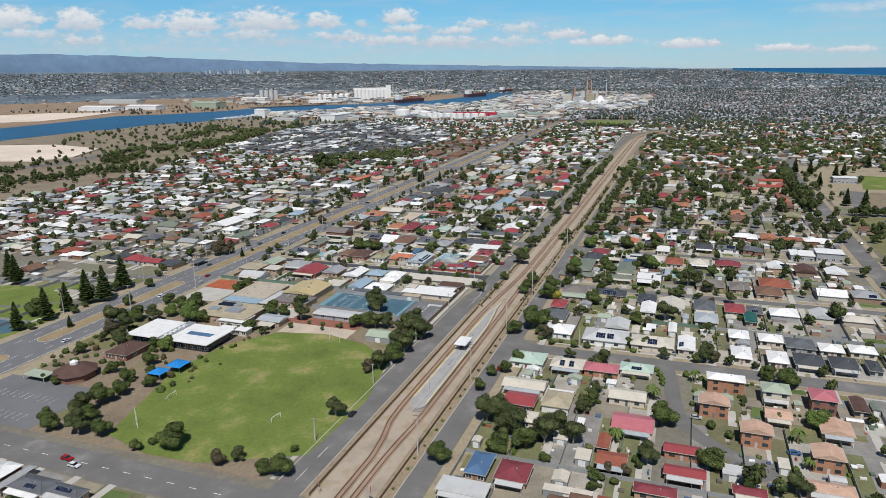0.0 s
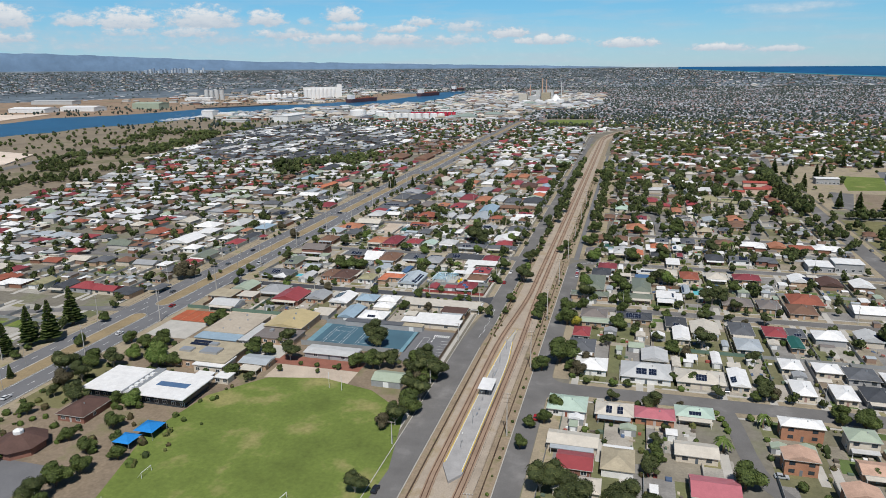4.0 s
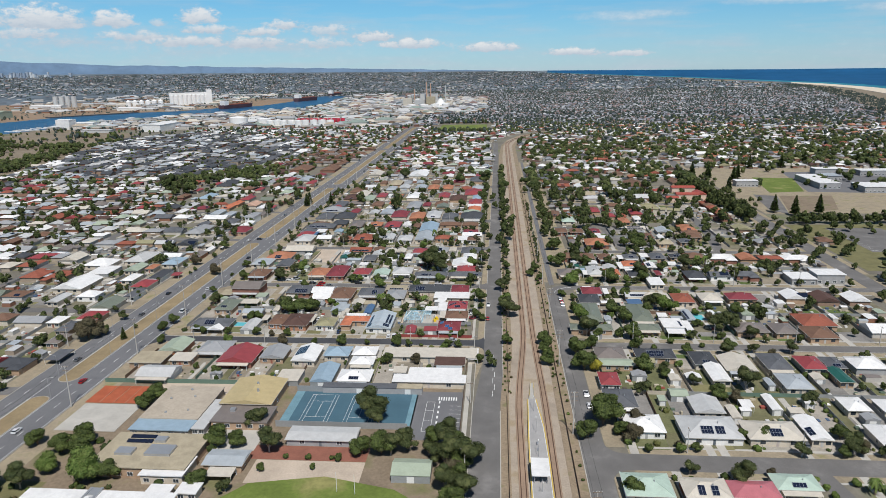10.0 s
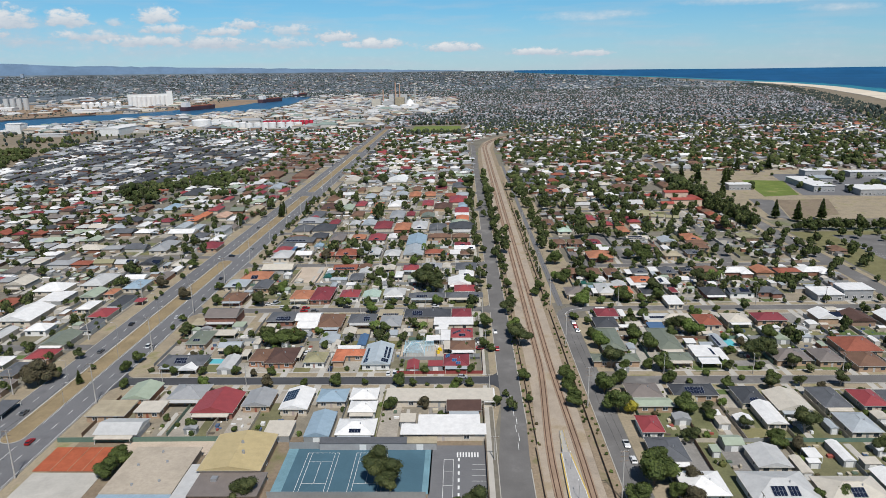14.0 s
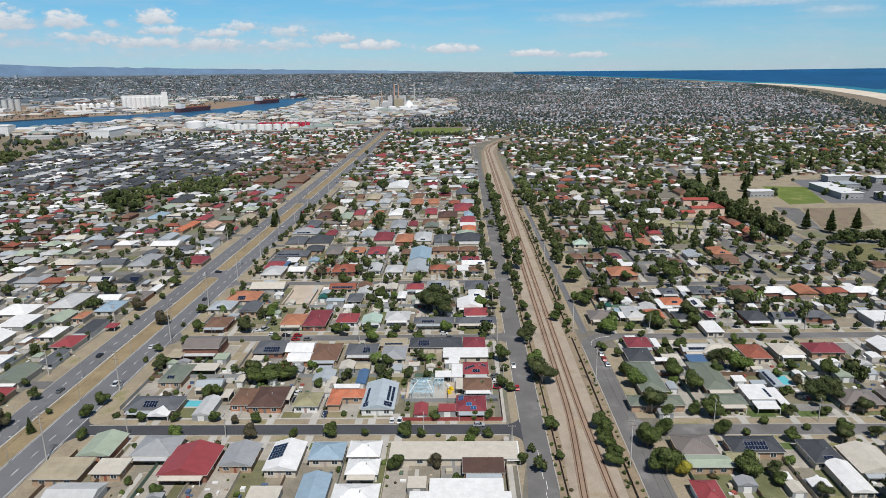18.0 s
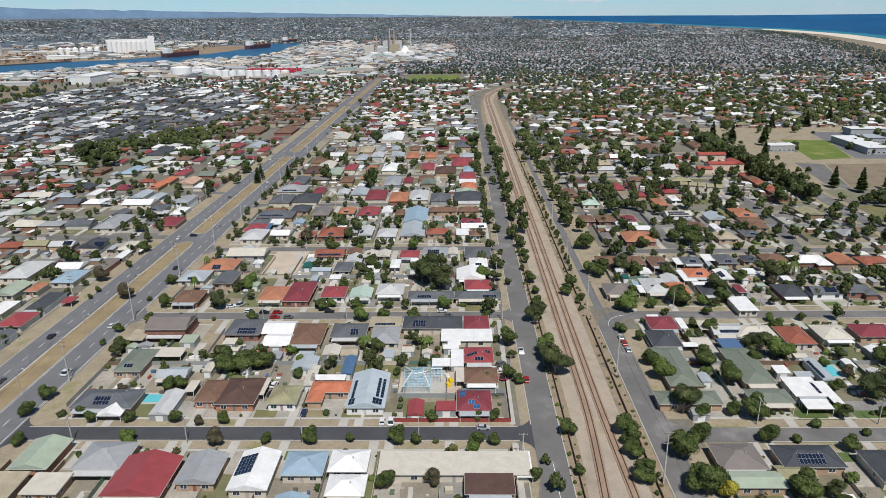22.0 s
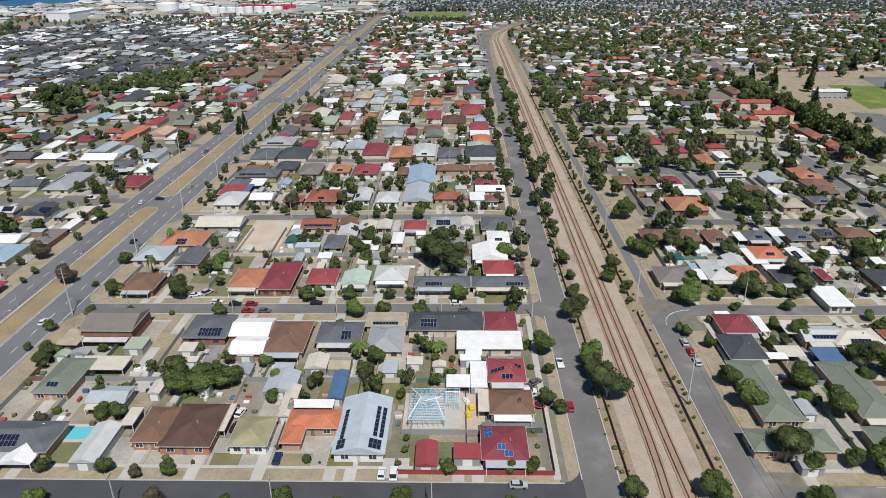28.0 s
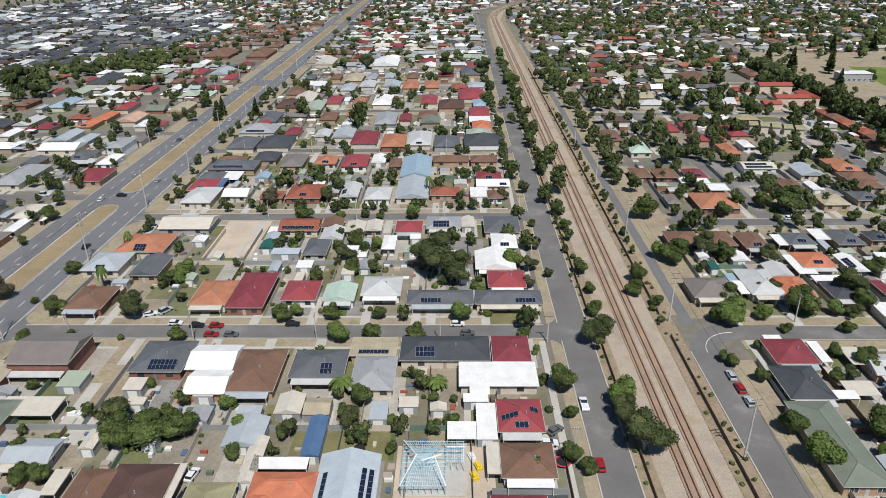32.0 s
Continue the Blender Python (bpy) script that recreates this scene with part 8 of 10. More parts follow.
TAKEN.append((-66, 13, -45, 31))
for x, y, c in ((-48.5, 21, "yellow"), (-47.6, 24, "yellow"), (-49, 27, "white")):
    b = thing("material_stack", x, y, 0.03, 20, "stack of building material on site", "building material", "material stacks")
    part("stack", Mesh().box(-0.7, -1.1, 0, 0.7, 1.1, 0.8).box(-0.5, -0.8, 0.8, 0.5, 0.8, 1.2), M[c], b)
# empty lot
rect("empty_lot", -146, 131, -128, 166, M["rubble"], 0.028, "bare sandy vacant lot", "ground")
TAKEN.append((-146, 131, -128, 166))
rect("dirt_lot", -150, 46, -139, 76, M["verge"], 0.028, "bare dry grass lot beside the brick hall", "ground")
TAKEN.append((-150, 46, -139, 76))
rect("cream_courtyard", -146, 31, -134, 43, M["concrete"], 0.03, "pale paved back yard", "paving")
# pools
for x, y, w, d in ((-150.8, 12.8, 8, 5), (90.9, 31.1, 4.5, 8)):
    po = thing("swimming_pool", x, y, 0, 0, "turquoise backyard swimming pool with pale coping", "swimming pool", "swimming pools")
    part("coping", Mesh().box(-w / 2 - 1.2, -d / 2 - 1.2, 0.01, w / 2 + 1.2, d / 2 + 1.2, 0.06), M["concrete"], po)
    part("water", Mesh().box(-w / 2, -d / 2, 0.05, w / 2, d / 2, 0.075), M["pool"], po)
    TAKEN.append((x - w / 2, y - d / 2, x + w / 2, y + d / 2))
tp = thing("trampoline", -28.7, 25.3, 0, 0, "round black trampoline with red rim", "trampoline")
part("mat", Mesh().tube((0, 0, 0.82), (0, 0, 0.86), 1.5, 1.5, 16), M["rubber"], tp)
part("rim", Mesh().tube((0, 0, 0.78), (0, 0, 0.83), 1.85, 1.85, 16), M["redpaint"], tp)
for k in range(4):
    a = k * 1.57 + 0.7
    part("leg", Mesh().tube((math.cos(a) * 1.6, math.sin(a) * 1.6, 0), (math.cos(a) * 1.6, math.sin(a) * 1.6, 0.8), 0.04, 0.04, 5), M["metal"], tp)
wt = thing("water_tank", -74.5, 28.2, 0, 0, "black round backyard water tank", "water tank")
part("tank", Mesh().tube((0, 0, 0), (0, 0, 2.0), 1.3, 1.3, 14), M["rubber"], wt)
part("lid", Mesh().tube((0, 0, 2.0), (0, 0, 2.35), 1.3, 0.5, 14), M["rubber"], wt)
# front walls and fences of the corner block
fence(-66, -1.6, -28, -1.6, "f_red", 1.5, "dark red brick and panel street fence")
fence(-28, -1.6, -28, 30, "f_brown", 1.5, "dark side fence along the road")
fence(-45, 16.2, -29, 16.2, "f_grey", 1.8, "dark grey driveway fence")
fence(-66, 13, -45, 13, "f_grey", 1.8, "dark grey fence behind the red-roofed house")
rect("dark_driveway", -46, 14, -29, 17, M["asphalt_dark"], 0.03, "dark sealed shared driveway", "driveway")
rect("pale_driveway", -42, 29.8, -29, 32.2, M["concrete"], 0.03, "pale concrete driveway", "driveway")
for x0, y0, x1, y1, k in ((-83.5, 1, -77, 8, "lawn"), (-100, 38, -93, 46, "lawn"), (-91, 27.5, -80, 38, "lawn"), (-80, 26, -68, 36, "lawn"), (-66.5, 8, -66, 8.5, "lawn"), (-42, 84, -30, 92, "lawn")):
    rect("lawn", x0, y0, x1, y1, M["lawn"], 0.03, "green mown backyard lawn", "lawn")
for x in (-68.5, -64.8):
    rect("driveway", x - 1.2, -3, x + 1.6, 4, M["concrete"], 0.031, "pale concrete driveway", "driveway")

# ---- hand-set trees ----
T = tree
# along the road beside the railway
T(-10.3, 47, "light", 1.35); T(-9.5, 30, "gum2", 1.45); T(-11.5, 40, "gum2", 1.0); T(-11, 74, "gum2", 1.25)
T(-9.5, 90, "round", 0.9); T(-9.8, 118, "round", 1.0); T(-8.8, 104, "round", 0.7)
T(-9.5, 145, "round2", 0.8); T(-10, 130, "shrub", 1.2); T(-11, -8, "round2", 0.95); T(-10.5, -28, "round", 0.6)
T(-9.5, 158, "round", 0.9); T(-10, 172, "gum2", 1.0); T(-13, 186, "gum", 1.15); T(-9.5, 205, "round2", 1.0)
T(-25.5, 52, "round", 1.35); T(-27, 26, "round", 0.95); T(-23.5, 23, "round2", 0.7)
T(-24.5, 41, "round", 0.65); T(-28.5, 108, "brown", 0.8); T(-27, 120, "gum2", 0.8); T(-27, 140, "round", 0.8)
T(7, -22, "round", 1.25); T(7.5, -30, "round2", 1.2); T(7.5, -14, "round", 1.0); T(8.5, 112, "round", 1.15)
T(9, 101, "round2", 0.9); T(9, 93, "shrub", 1.3); T(9.5, 86, "shrub", 1.3)
# units and houses beyond the railway road
for x, y, kind, q in ((45.7, 34, "round", 1.45), (27.8, 25.5, "light", 1.5), (26.2, 35.5, "round", 1.15), (50.0, 22.0, "round", 1.5), (29.0, 4.0, "gum2", 1.45), (34.2, 0.5, "round", 0.95), (50.5, 0.8, "round", 1.45),
                      (44.8, 2.4, "round", 0.9), (29.2, -12.5, "round", 1.2), (21.0, -20.0, "round2", 1.6), (49.8, -12.6, "round", 1.1), (23.0, -36.0, "round2", 1.75), (27.8, -38.0, "yellow", 1.15), (74.6, 40.5, "light", 1.6), (70.0, 44.5, "gum2", 1.3),
                      (64.4, 36.2, "round", 1.05), (96.8, 11.5, "gum2", 1.55), (71.9, -16.6, "round", 0.9), (58.1, -12.2, "shrub", 1.6), (67.8, -4.4, "shrub", 1.8), (89.4, 34.6, "light", 0.7), (111.0, 36.0, "round2", 1.3), (27.4, 56.0, "round", 0.75),
                      (22.6, 63.0, "round", 0.65), (48.2, -37.5, "round", 1.45), (64.8, -31, "shrub2", 1.9), (102.5, 14, "gum2", 1.2), (92, -12, "round2", 1.1), (107, 2, "gum2", 1.0), (56.6, -42, "round2", 0.8), (82, 44, "light", 0.8), (98, 40, "round", 0.9),
                      (40.5, 50, "shrub", 1.6), (69, 28, "shrub2", 1.6), (47, 56, "round", 0.7), (81, -9, "shrub", 1.5), (86, 18, "round2", 0.8)):
    T(x, y, kind, q, hand=True)
# first block
T(-124, 33, "round2", 2.15, 1.5); T(-130.5, 31, "round", 1.5); T(-117, 34, "round2", 1.3); T(-135, 38, "gum2", 1.1)
T(-147, 19, "round", 0.9); T(-77.5, 38, "gum2", 0.75); T(-76.5, 46, "round", 1.05); T(-80, 41, "round", 0.7)
T(-104, 36, "light", 0.8); T(-103, 27, "round", 0.7); T(-58, 48, "shrub", 1.5); T(-57, 38, "shrub", 1.2)
T(-29.5, 55, "round2", 0.6); T(-152, 27, "round2", 0.9); T(-110, 44, "light", 0.8)
# dark street
T(-165, -2, "round", 0.75); T(-152, -1.5, "round", 0.7); T(-137, -2, "round", 0.8); T(-129, -3, "brown", 0.6)
T(-121, -2, "round", 0.7); T(-148, -13, "light", 0.9); T(-146, -15, "light", 0.7)
T(-120, -13.5, "brown", 1.0); T(-104, -13, "round", 0.65); T(-90.5, -12.5, "round", 0.95); T(-78.5, -12.5, "round", 0.55)
T(-63.5, -12.5, "round", 1.0); T(-58, -13.5, "round", 0.65); T(-52, -13, "shrub", 1.0)
T(-53.5, -1, "round", 0.65); T(-38.5, -0.5, "round", 0.6); T(-33, -0.5, "round", 0.75); T(-39, -13.5, "round2", 0.8)
T(-34, -13.5, "round", 0.65); T(-188, 2, "round", 0.95); T(-181, -14, "round", 0.8)
T(-64.5, 11, "shrub", 1.0); T(-64.5, 6.5, "shrub", 1.0); T(-66, 1.5, "shrub", 0.9); T(-23.5, -31, "round", 0.8)
T(-65, -34, "round", 1.0); T(-52, -32, "brown", 0.9); T(-139, -49, "round", 0.85); T(-45, -42, "round2", 0.7)
# second street
T(-134, 75.5, "round", 0.85); T(-87, 75.5, "light", 1.15); T(-90.5, 88, "round", 0.9); T(-77, 76, "round2", 1.0)
T(-76, 87.5, "round", 0.8); T(-64, 75.5, "round", 1.0); T(-51.5, 87, "light", 1.15); T(-32.5, 76, "round", 0.75)
T(-153, 90, "gum2", 1.15); T(-176, 92, "gum", 0.8); T(-178, 74, "round", 0.8); T(-165, 75, "round", 0.7)
T(-106, 87.5, "round2", 1.0); T(-151, 76, "shrub", 1.1); T(-58, 116, "gum", 1.75); T(-52, 112, "gum", 1.3)
T(-63, 121, "gum2", 1.5)
T(-88, 118, "round", 1.05); T(-86, 132, "round", 1.0); T(-81, 140, "gum2", 0.9); T(-97, 147, "round2", 0.9)
T(-118, 176, "round2", 1.15); T(-104, 176, "round", 0.9); T(-91, 176, "round", 0.7); T(-83, 176, "round", 0.7)
T(-70, 175, "round", 1.0)
T(-106, 196, "round2", 1.4); T(-120, 196, "round2", 1.3); T(-92, 150, "round", 0.9); T(-32, 146, "round", 1.1)
T(-27.5, 165, "gum2", 0.9); T(-82, 208, "light", 1.2); T(-60, 200, "round", 1.1); T(-36, 214, "round2", 1.3)
T(-146, 110, "light", 0.9); T(-30, 190, "round", 0.9)
T(-150, 145, "brown", 0.8); T(-133, 172, "round", 0.6); T(-181, 190, "round", 0.6); T(-108, 250, "round2", 1.0)
T(-50, 215, "gum2", 1.1); T(-186, 118, "round2", 1.0)
# east of the railway
T(21, 62, "round", 0.75); T(34, 86.5, "light", 1.15); T(41, 87, "light", 0.9)


T(52, 90, "round2", 1.1); T(60, 88, "round2", 1.2)
T(69, 88, "gum2", 0.7); T(31, 129, "round2", 1.4); T(38, 131, "round2", 1.35); T(44, 128, "round2", 1.2)
T(25, 170, "gum", 1.2); T(28, 178, "gum", 1.0)
T(48, 158, "round", 0.9); T(60, 172, "round", 0.9); T(66, 178, "round2", 1.2); T(74, 182, "round2", 1.3)



T(24, -82, "round2", 1.7); T(31, -80, "round2", 1.5); T(36, -84, "brown", 1.2); T(28, -74, "round2", 1.4)

T(58, 62, "round2", 1.2); T(76, 100, "gum2", 0.9)
T(92, 118, "round2", 1.2); T(112, 40, "gum", 1.2); T(120, 34, "gum2", 1.2)
# school and field
T(-26, -196, "gum2", 1.25); T(-71, -235, "round2", 1.35); T(-68, -232, "gum2", 1.0); T(-52, -235, "gum2", 1.05)
T(-46, -229, "gum2", 0.9); T(-34, -235, "round2", 1.35); T(-27, -234, "brown", 1.0); T(-29, -223, "round", 0.7)
T(-80, -233, "shrub", 1.6)
T(-109, -232, "round2", 1.15); T(-116, -227, "round2", 1.2); T(-122, -208, "gum2", 1.2); T(-118, -202, "round2", 1.2)
T(-126, -214, "brown", 1.2); T(-129, -234, "round", 1.1); T(-122, -220, "gum2", 1.3); T(-177, -155, "brown", 1.4)
T(-172, -150, "gum", 1.1)
T(-143, -163, "round", 1.0); T(-170, -112, "round2", 1.5); T(-160, -115, "round2", 1.4); T(-166, -124, "light", 1.3)
T(-155, -128, "light", 1.4); T(-175, -176, "round2", 1.1); T(-122, -190, "round", 0.9); T(-128, -196, "round2", 1.1)
T(-130, -182, "round2", 1.1)
T(-197, -138, "brown", 0.7); T(-105, -92, "gum2", 1.15); T(-64, -82, "gum", 1.35); T(-60, -86, "gum", 1.2)
T(-56, -106, "round2", 1.5); T(-63, -108, "round2", 1.2); T(-34, -102, "gum2", 1.4); T(-30, -110, "gum2", 1.4)
T(-40, -106, "gum2", 1.3); T(-28, -120, "brown", 1.3)
T(-26, -132, "gum2", 1.3); T(-27, -142, "round2", 1.4); T(-31, -148, "round2", 1.3); T(-33, -155, "brown", 1.1)
T(-118, -105, "round2", 1.2); T(-113, -103, "round", 1.1); T(-112, -131, "round", 1.1); T(-116, -128, "round2", 1.1)
T(-96, -112, "shrub", 1.2); T(-88, -112, "shrub", 1.1); T(-80, -112, "shrub", 1.2); T(-72, -112, "shrub", 1.0)
T(-92, -120, "shrub2", 1.0); T(-100, -130, "shrub", 1.4)
for x, y, q in ((-29, -104, 1.3), (-27.5, -113, 1.4), (-33, -113, 1.2), (-28, -124, 1.4), (-31.5, -127, 1.2), (-28.5, -136, 1.4), (-29.5, -152, 1.2), (-38, -101, 1.3), (-47, -104, 1.1), (-52, -108, 1.2)):
    T(x, y, "round2" if q > 1.25 else "gum2", q, hand=True)
# early streets east
T(27, -127, "round2", 1.2); T(24, -138, "round", 1.0); T(19, -142, "round", 0.8); T(18, -157, "round", 0.9)
T(63, -157, "round2", 1.1); T(89.5, -163.5, "round2", 1.7, hand=True); T(106.5, -160, "shrub", 1.9, hand=True); T(112.5, -165, "shrub", 1.7, hand=True); T(136, -115.5, "round2", 1.5, hand=True); T(129, -114.6, "round", 0.9, hand=True)
T(33, -178, "gum2", 1.4); T(28, -180, "gum2", 1.4)
T(40, -188, "gum2", 1.5); T(46, -194, "round2", 1.5); T(38, -199, "round2", 1.4); T(54, -182, "gum2", 1.3)
T(62, -186, "round2", 1.5); T(57, -192, "round2", 1.4); T(54, -202, "round", 0.8); T(20, -211, "round2", 1.3)
T(106.8, -186.5, "round2", 1.35, hand=True); T(103, -185.5, "round", 0.9, hand=True)
T(118, -197, "brown", 1.4); T(106, -99, "gum2", 1.1); T(32, -92, "round", 0.7); T(69, -202, "shrub", 1.5)
T(73, -205, "shrub", 1.5); T(77, -206, "shrub", 1.5); T(85.6, -117, "shrub2", 1.4); T(87, -121, "shrub2", 1.4, hand=True); T(88, -125, "shrub2", 1.4, hand=True); T(97.5, -118, "shrub2", 1.6, hand=True)
T(88.6, -129, "shrub2", 1.3, hand=True)
for x, y, q in ((-222, -163.5, 0.75), (-221.5, -137, 0.8), (-224, -128, 0.6), (-236, -112, 0.8), (-243, -104, 0.7), (-252, -118, 0.7), (-225, -156, 0.5), (-216, -86, 1.0), (-262, -84, 0.8)):
    T(x, y, "round2", q, hand=True)
for x, y, h, r in ((-82, 51, 4.5, 3.4), (-86.5, 56, 3.6, 2.4), (-57.5, 53, 3.0, 3.2), (85.5, -142.5, 5, 3.6), (75, -180, 5, 3), (101, -122.5, 5, 2.6), (134.5, -161.5, 5, 2.6), (136, -178, 4, 2.4), (-171, 108, 7.5, 2.2), (-175, 138, 7, 2.0), (116, 128, 7, 2.6), (120, 124, 7.5, 2.8), (-64, 196, 8, 2.4)):
    palm(x, y, h, r)
for x, y, h in ((-228.5, -166, 16), (-227, -150, 19), (-229, -135, 17), (-228, -122, 21), (-222, -115, 22), (-229, -94, 22), (-302, -107, 20), (-316, -100, 20), (-205.5, -154.5, 7), (-203, -10, 7),
                (231, 301, 17), (243, 287, 19), (266, 293, 19), (212, 499, 20), (226, 484, 20), (224, 404, 17), (250, 470, 18), (262, 492, 17), (303, 572, 18), (344, 578, 19), (388, 615, 18), (452, 609, 18), (465, 608, 17), (-203, 330, 13), (-204, 336, 12), (-203.5, 343, 13), (-182, 344, 12)):
    cypress(x, y, h)
# tree belts: along the railway further on, and the line beside the avenue
for i in range(46):
    T(-10.5 + RND.uniform(-1.5, 1.5), 225 + i * 8 + RND.uniform(-3, 3), RND.choice(["round", "round2", "gum2", "round2"]), RND.uniform(0.8, 1.3))
for i in range(26):
    T(-27.5 + RND.uniform(-1, 1), 232 + i * 12 + RND.uniform(-3, 3), RND.choice(["round", "round2", "gum2"]), RND.uniform(0.7, 1.15))
for i in range(40):
    T(24 + RND.uniform(-4, 5), 200 + i * 9 + RND.uniform(-3, 3), RND.choice(["round", "round2", "gum", "gum2"]), RND.uniform(0.9, 1.4))
for i in range(96):
    T(avenue_x(262 + i * 2.4) - 12.5 + RND.uniform(-3, 2.5), 262 + i * 2.4, RND.choice(["round2", "round", "round2"]), RND.uniform(1.5, 2.1))
for i in range(46):
    T(230 + i * 3.2 + RND.uniform(-2, 2), 256 + RND.uniform(-3, 3), RND.choice(["round2", "round"]), RND.uniform(1.2, 1.8))
for i in range(40):
    T(RND.uniform(30, 200), RND.uniform(95, 240), RND.choice(["round2", "gum", "round2", "gum2", "round"]), RND.uniform(0.7, 1.2))
for i in range(100):
    T(RND.uniform(35, 200), RND.uniform(235, 430), RND.choice(["round2", "gum", "round2", "gum2", "round"]), RND.uniform(0.9, 1.5))
for i in range(26):
    T(-229 + RND.uniform(-3, 3), -120 + i * 17 + RND.uniform(-5, 5), RND.choice(["round2", "gum2", "round", "shrub"]), RND.uniform(0.6, 1.05))
for i in range(16):
    T(-183 + RND.uniform(-2, 2), 210 + i * 17 + RND.uniform(-5, 5), RND.choice(["round2", "gum2", "round"]), RND.uniform(0.6, 0.95))

# ---- cars ----
car(-69.5, -2, 90, "white", "hatch"); car(-66.6, -2, 90, "white", "van"); car(-37, -5.5, 0, "silver", "hatch")
car(-110, 15, 80, "black", "hatch"); car(-110.5, 21, 80, "white", "hatch"); car(-96, 3, 90, "navy", "hatch")
car(-20.4, 46, 90, "white", "ute"); car(-20.5, 24.5, 90, "red", "hatch"); car(-125, 83, 0, "red", "hatch")
car(-131, 83.2, 0, "black", "hatch"); car(-125, 78, 0, "red", "hatch"); car(-119, 78, 0, "grey", "hatch")
car(-102, 84, 0, "black", "hatch"); car(-138, 84.5, 0, "white", "hatch"); car(-52, 84, 0, "white", "hatch")
car(-49, 79, 0, "grey", "hatch"); car(-31, 31.5, 0, "white", "hatch"); car(-29, 36, 40, "grey", "hatch")
car(20.6, 58, 90, "silver", "hatch"); car(20.9, 52.5, 90, "red", "hatch"); car(21.1, 47, 90, "silver", "hatch")
car(-213.5, 60, 90, "black", "hatch"); car(-193, 140, 90, "black", "hatch"); car(-190.5, 30, 90, "white", "van")
car(-211, 190, 90, "white", "hatch"); car(-195.5, 215, 90, "silver", "hatch"); car(-211, 285, 90, "grey", "hatch")
car(-195, 330, 90, "white", "hatch"); car(-211.5, 24, 90, "grey", "hatch"); car(-193, 70, 90, "white", "hatch")
car(-195, -58, 90, "red", "hatch"); car(-211, -36, 90, "grey", "hatch"); car(-195, -100, 90, "white", "hatch")
car(-211.5, -110, 90, "navy", "hatch"); car(-191, -170, 90, "white", "hatch"); car(-195, -205, 90, "black", "hatch")
car(20.8, -70, 90, "white", "hatch"); car(20.8, -60, 90, "white", "ute"); car(20.6, -135, 90, "red", "hatch")
car(-22, -192, 90, "black", "hatch"); car(-140, -248, 0, "black", "hatch"); car(101.5, -154.3, 0, "silver", "hatch")
car(132.5, -169.5, 10, "blue", "hatch"); car(114, -184, 60, "grey", "hatch"); car(88, -92, 90, "silver", "hatch")
car(92, -95, 90, "grey", "hatch"); car(62, -92, 90, "black", "hatch"); car(88.5, 168, 0, "white", "van")
car(84, 166, 0, "white", "hatch"); car(-33, 128, 80, "black", "hatch"); car(-76, 92, 90, "grey", "hatch")
car(-204, 195, 0, "black", "hatch"); car(-216, 420, 90, "white", "hatch"); car(-195, 480, 90, "white", "hatch")
car(-190, 560, 90, "grey", "hatch"); car(-211, 610, 90, "white", "hatch"); car(-191, 390, 90, "red", "hatch")
car(-240, 196, 0, "white", "van"); car(-101, -250.5, 0, "red", "hatch"); car(-95, -253, 0, "white", "hatch")
car(212, 60, 90, "white", "hatch"); car(214, 150, 90, "grey", "hatch"); car(213, 230, 90, "white", "hatch")
car(-148, 90, 20, "white", "hatch"); car(-144, 92, 60, "silver", "van")

# ---- poles, lamps, wires ----
EAST_POLES = (-210, -150, -91, -32, 27, 86, 145, 205, 265)
for x, ys in ((-186.2, range(-132, 520, 52)), (12.2, EAST_POLES), (-226, range(-140, 520, 60))):
    for i, y in enumerate(ys):
        hh = 18 if -200 < x < -180 else (17 if x > 0 else 12)
        stobie(x, y, hh, 0 if x < -200 else 8, 3 if hh > 16 else 2)
for x in range(-170, -30, 36):
    for ys in (-13, 75, 164.5, 258):
        stobie(x + 5, ys, 9.5, 90, 1)
for x in range(50, 200, 38):
    for ys in (-3, 86, -101.5):
        stobie(x, ys, 9.5, 90, 1)
for y in range(-220, 300, 48):
    stobie(-26.0, y + 7, 9.0, 0, 1)
for y in range(-210, 500, 45):
    lamp_post(-198.2, y, 0, 10)
    lamp_post(-209.2, y + 22, 180, 10)


def wire(x, y0, y1, z, dx):
    m = Mesh()
    n = 6
    for i in range(n + 1):
        y, zz = y0 + (y1 - y0) * i / n, z - 1.2 * math.sin(math.pi * i / n)
        m.v += [(x + dx - 0.03, y, zz), (x + dx + 0.03, y, zz), (x + dx, y, zz + 0.05)]
    for i in range(n):
        k = i * 3
        m.f += [(k, k + 1, k + 4, k + 3), (k + 1, k + 2, k + 5, k + 4), (k + 2, k, k + 3, k + 5)]
    return m


for x, ys, z in ((-186.2, range(-132, 481, 52), 17.6), (12.2, EAST_POLES, 16.6)):
    for y, y2 in zip(ys, ys[1:]):
        for dx in (-1.2, 1.2):
            w = part("power_line", wire(x, y, y2, z, dx), M["rubber"])
            tagged(w, "thin dark overhead power line between poles", "power line", "overhead lines")

# bus shelter beside the highway
bs = thing("bus_shelter", -221.5, 163, 0, 90, "small dark-framed glass bus shelter beside the highway", "bus shelter")
part("roof", Mesh().box(-2.2, -0.9, 2.3, 2.2, 0.9, 2.45), M["white"], bs)
part("back_panel", Mesh().box(-2.1, 0.7, 0.2, 2.1, 0.78, 2.3), M["glass"], bs)
for px in (-2.0, 2.0):
    part("post", Mesh().box(px - 0.06, -0.7, 0, px + 0.06, -0.58, 2.31), M["metal"], bs)
part("seat", Mesh().box(-1.4, 0.2, 0.42, 1.4, 0.65, 0.5), M["timber"], bs)

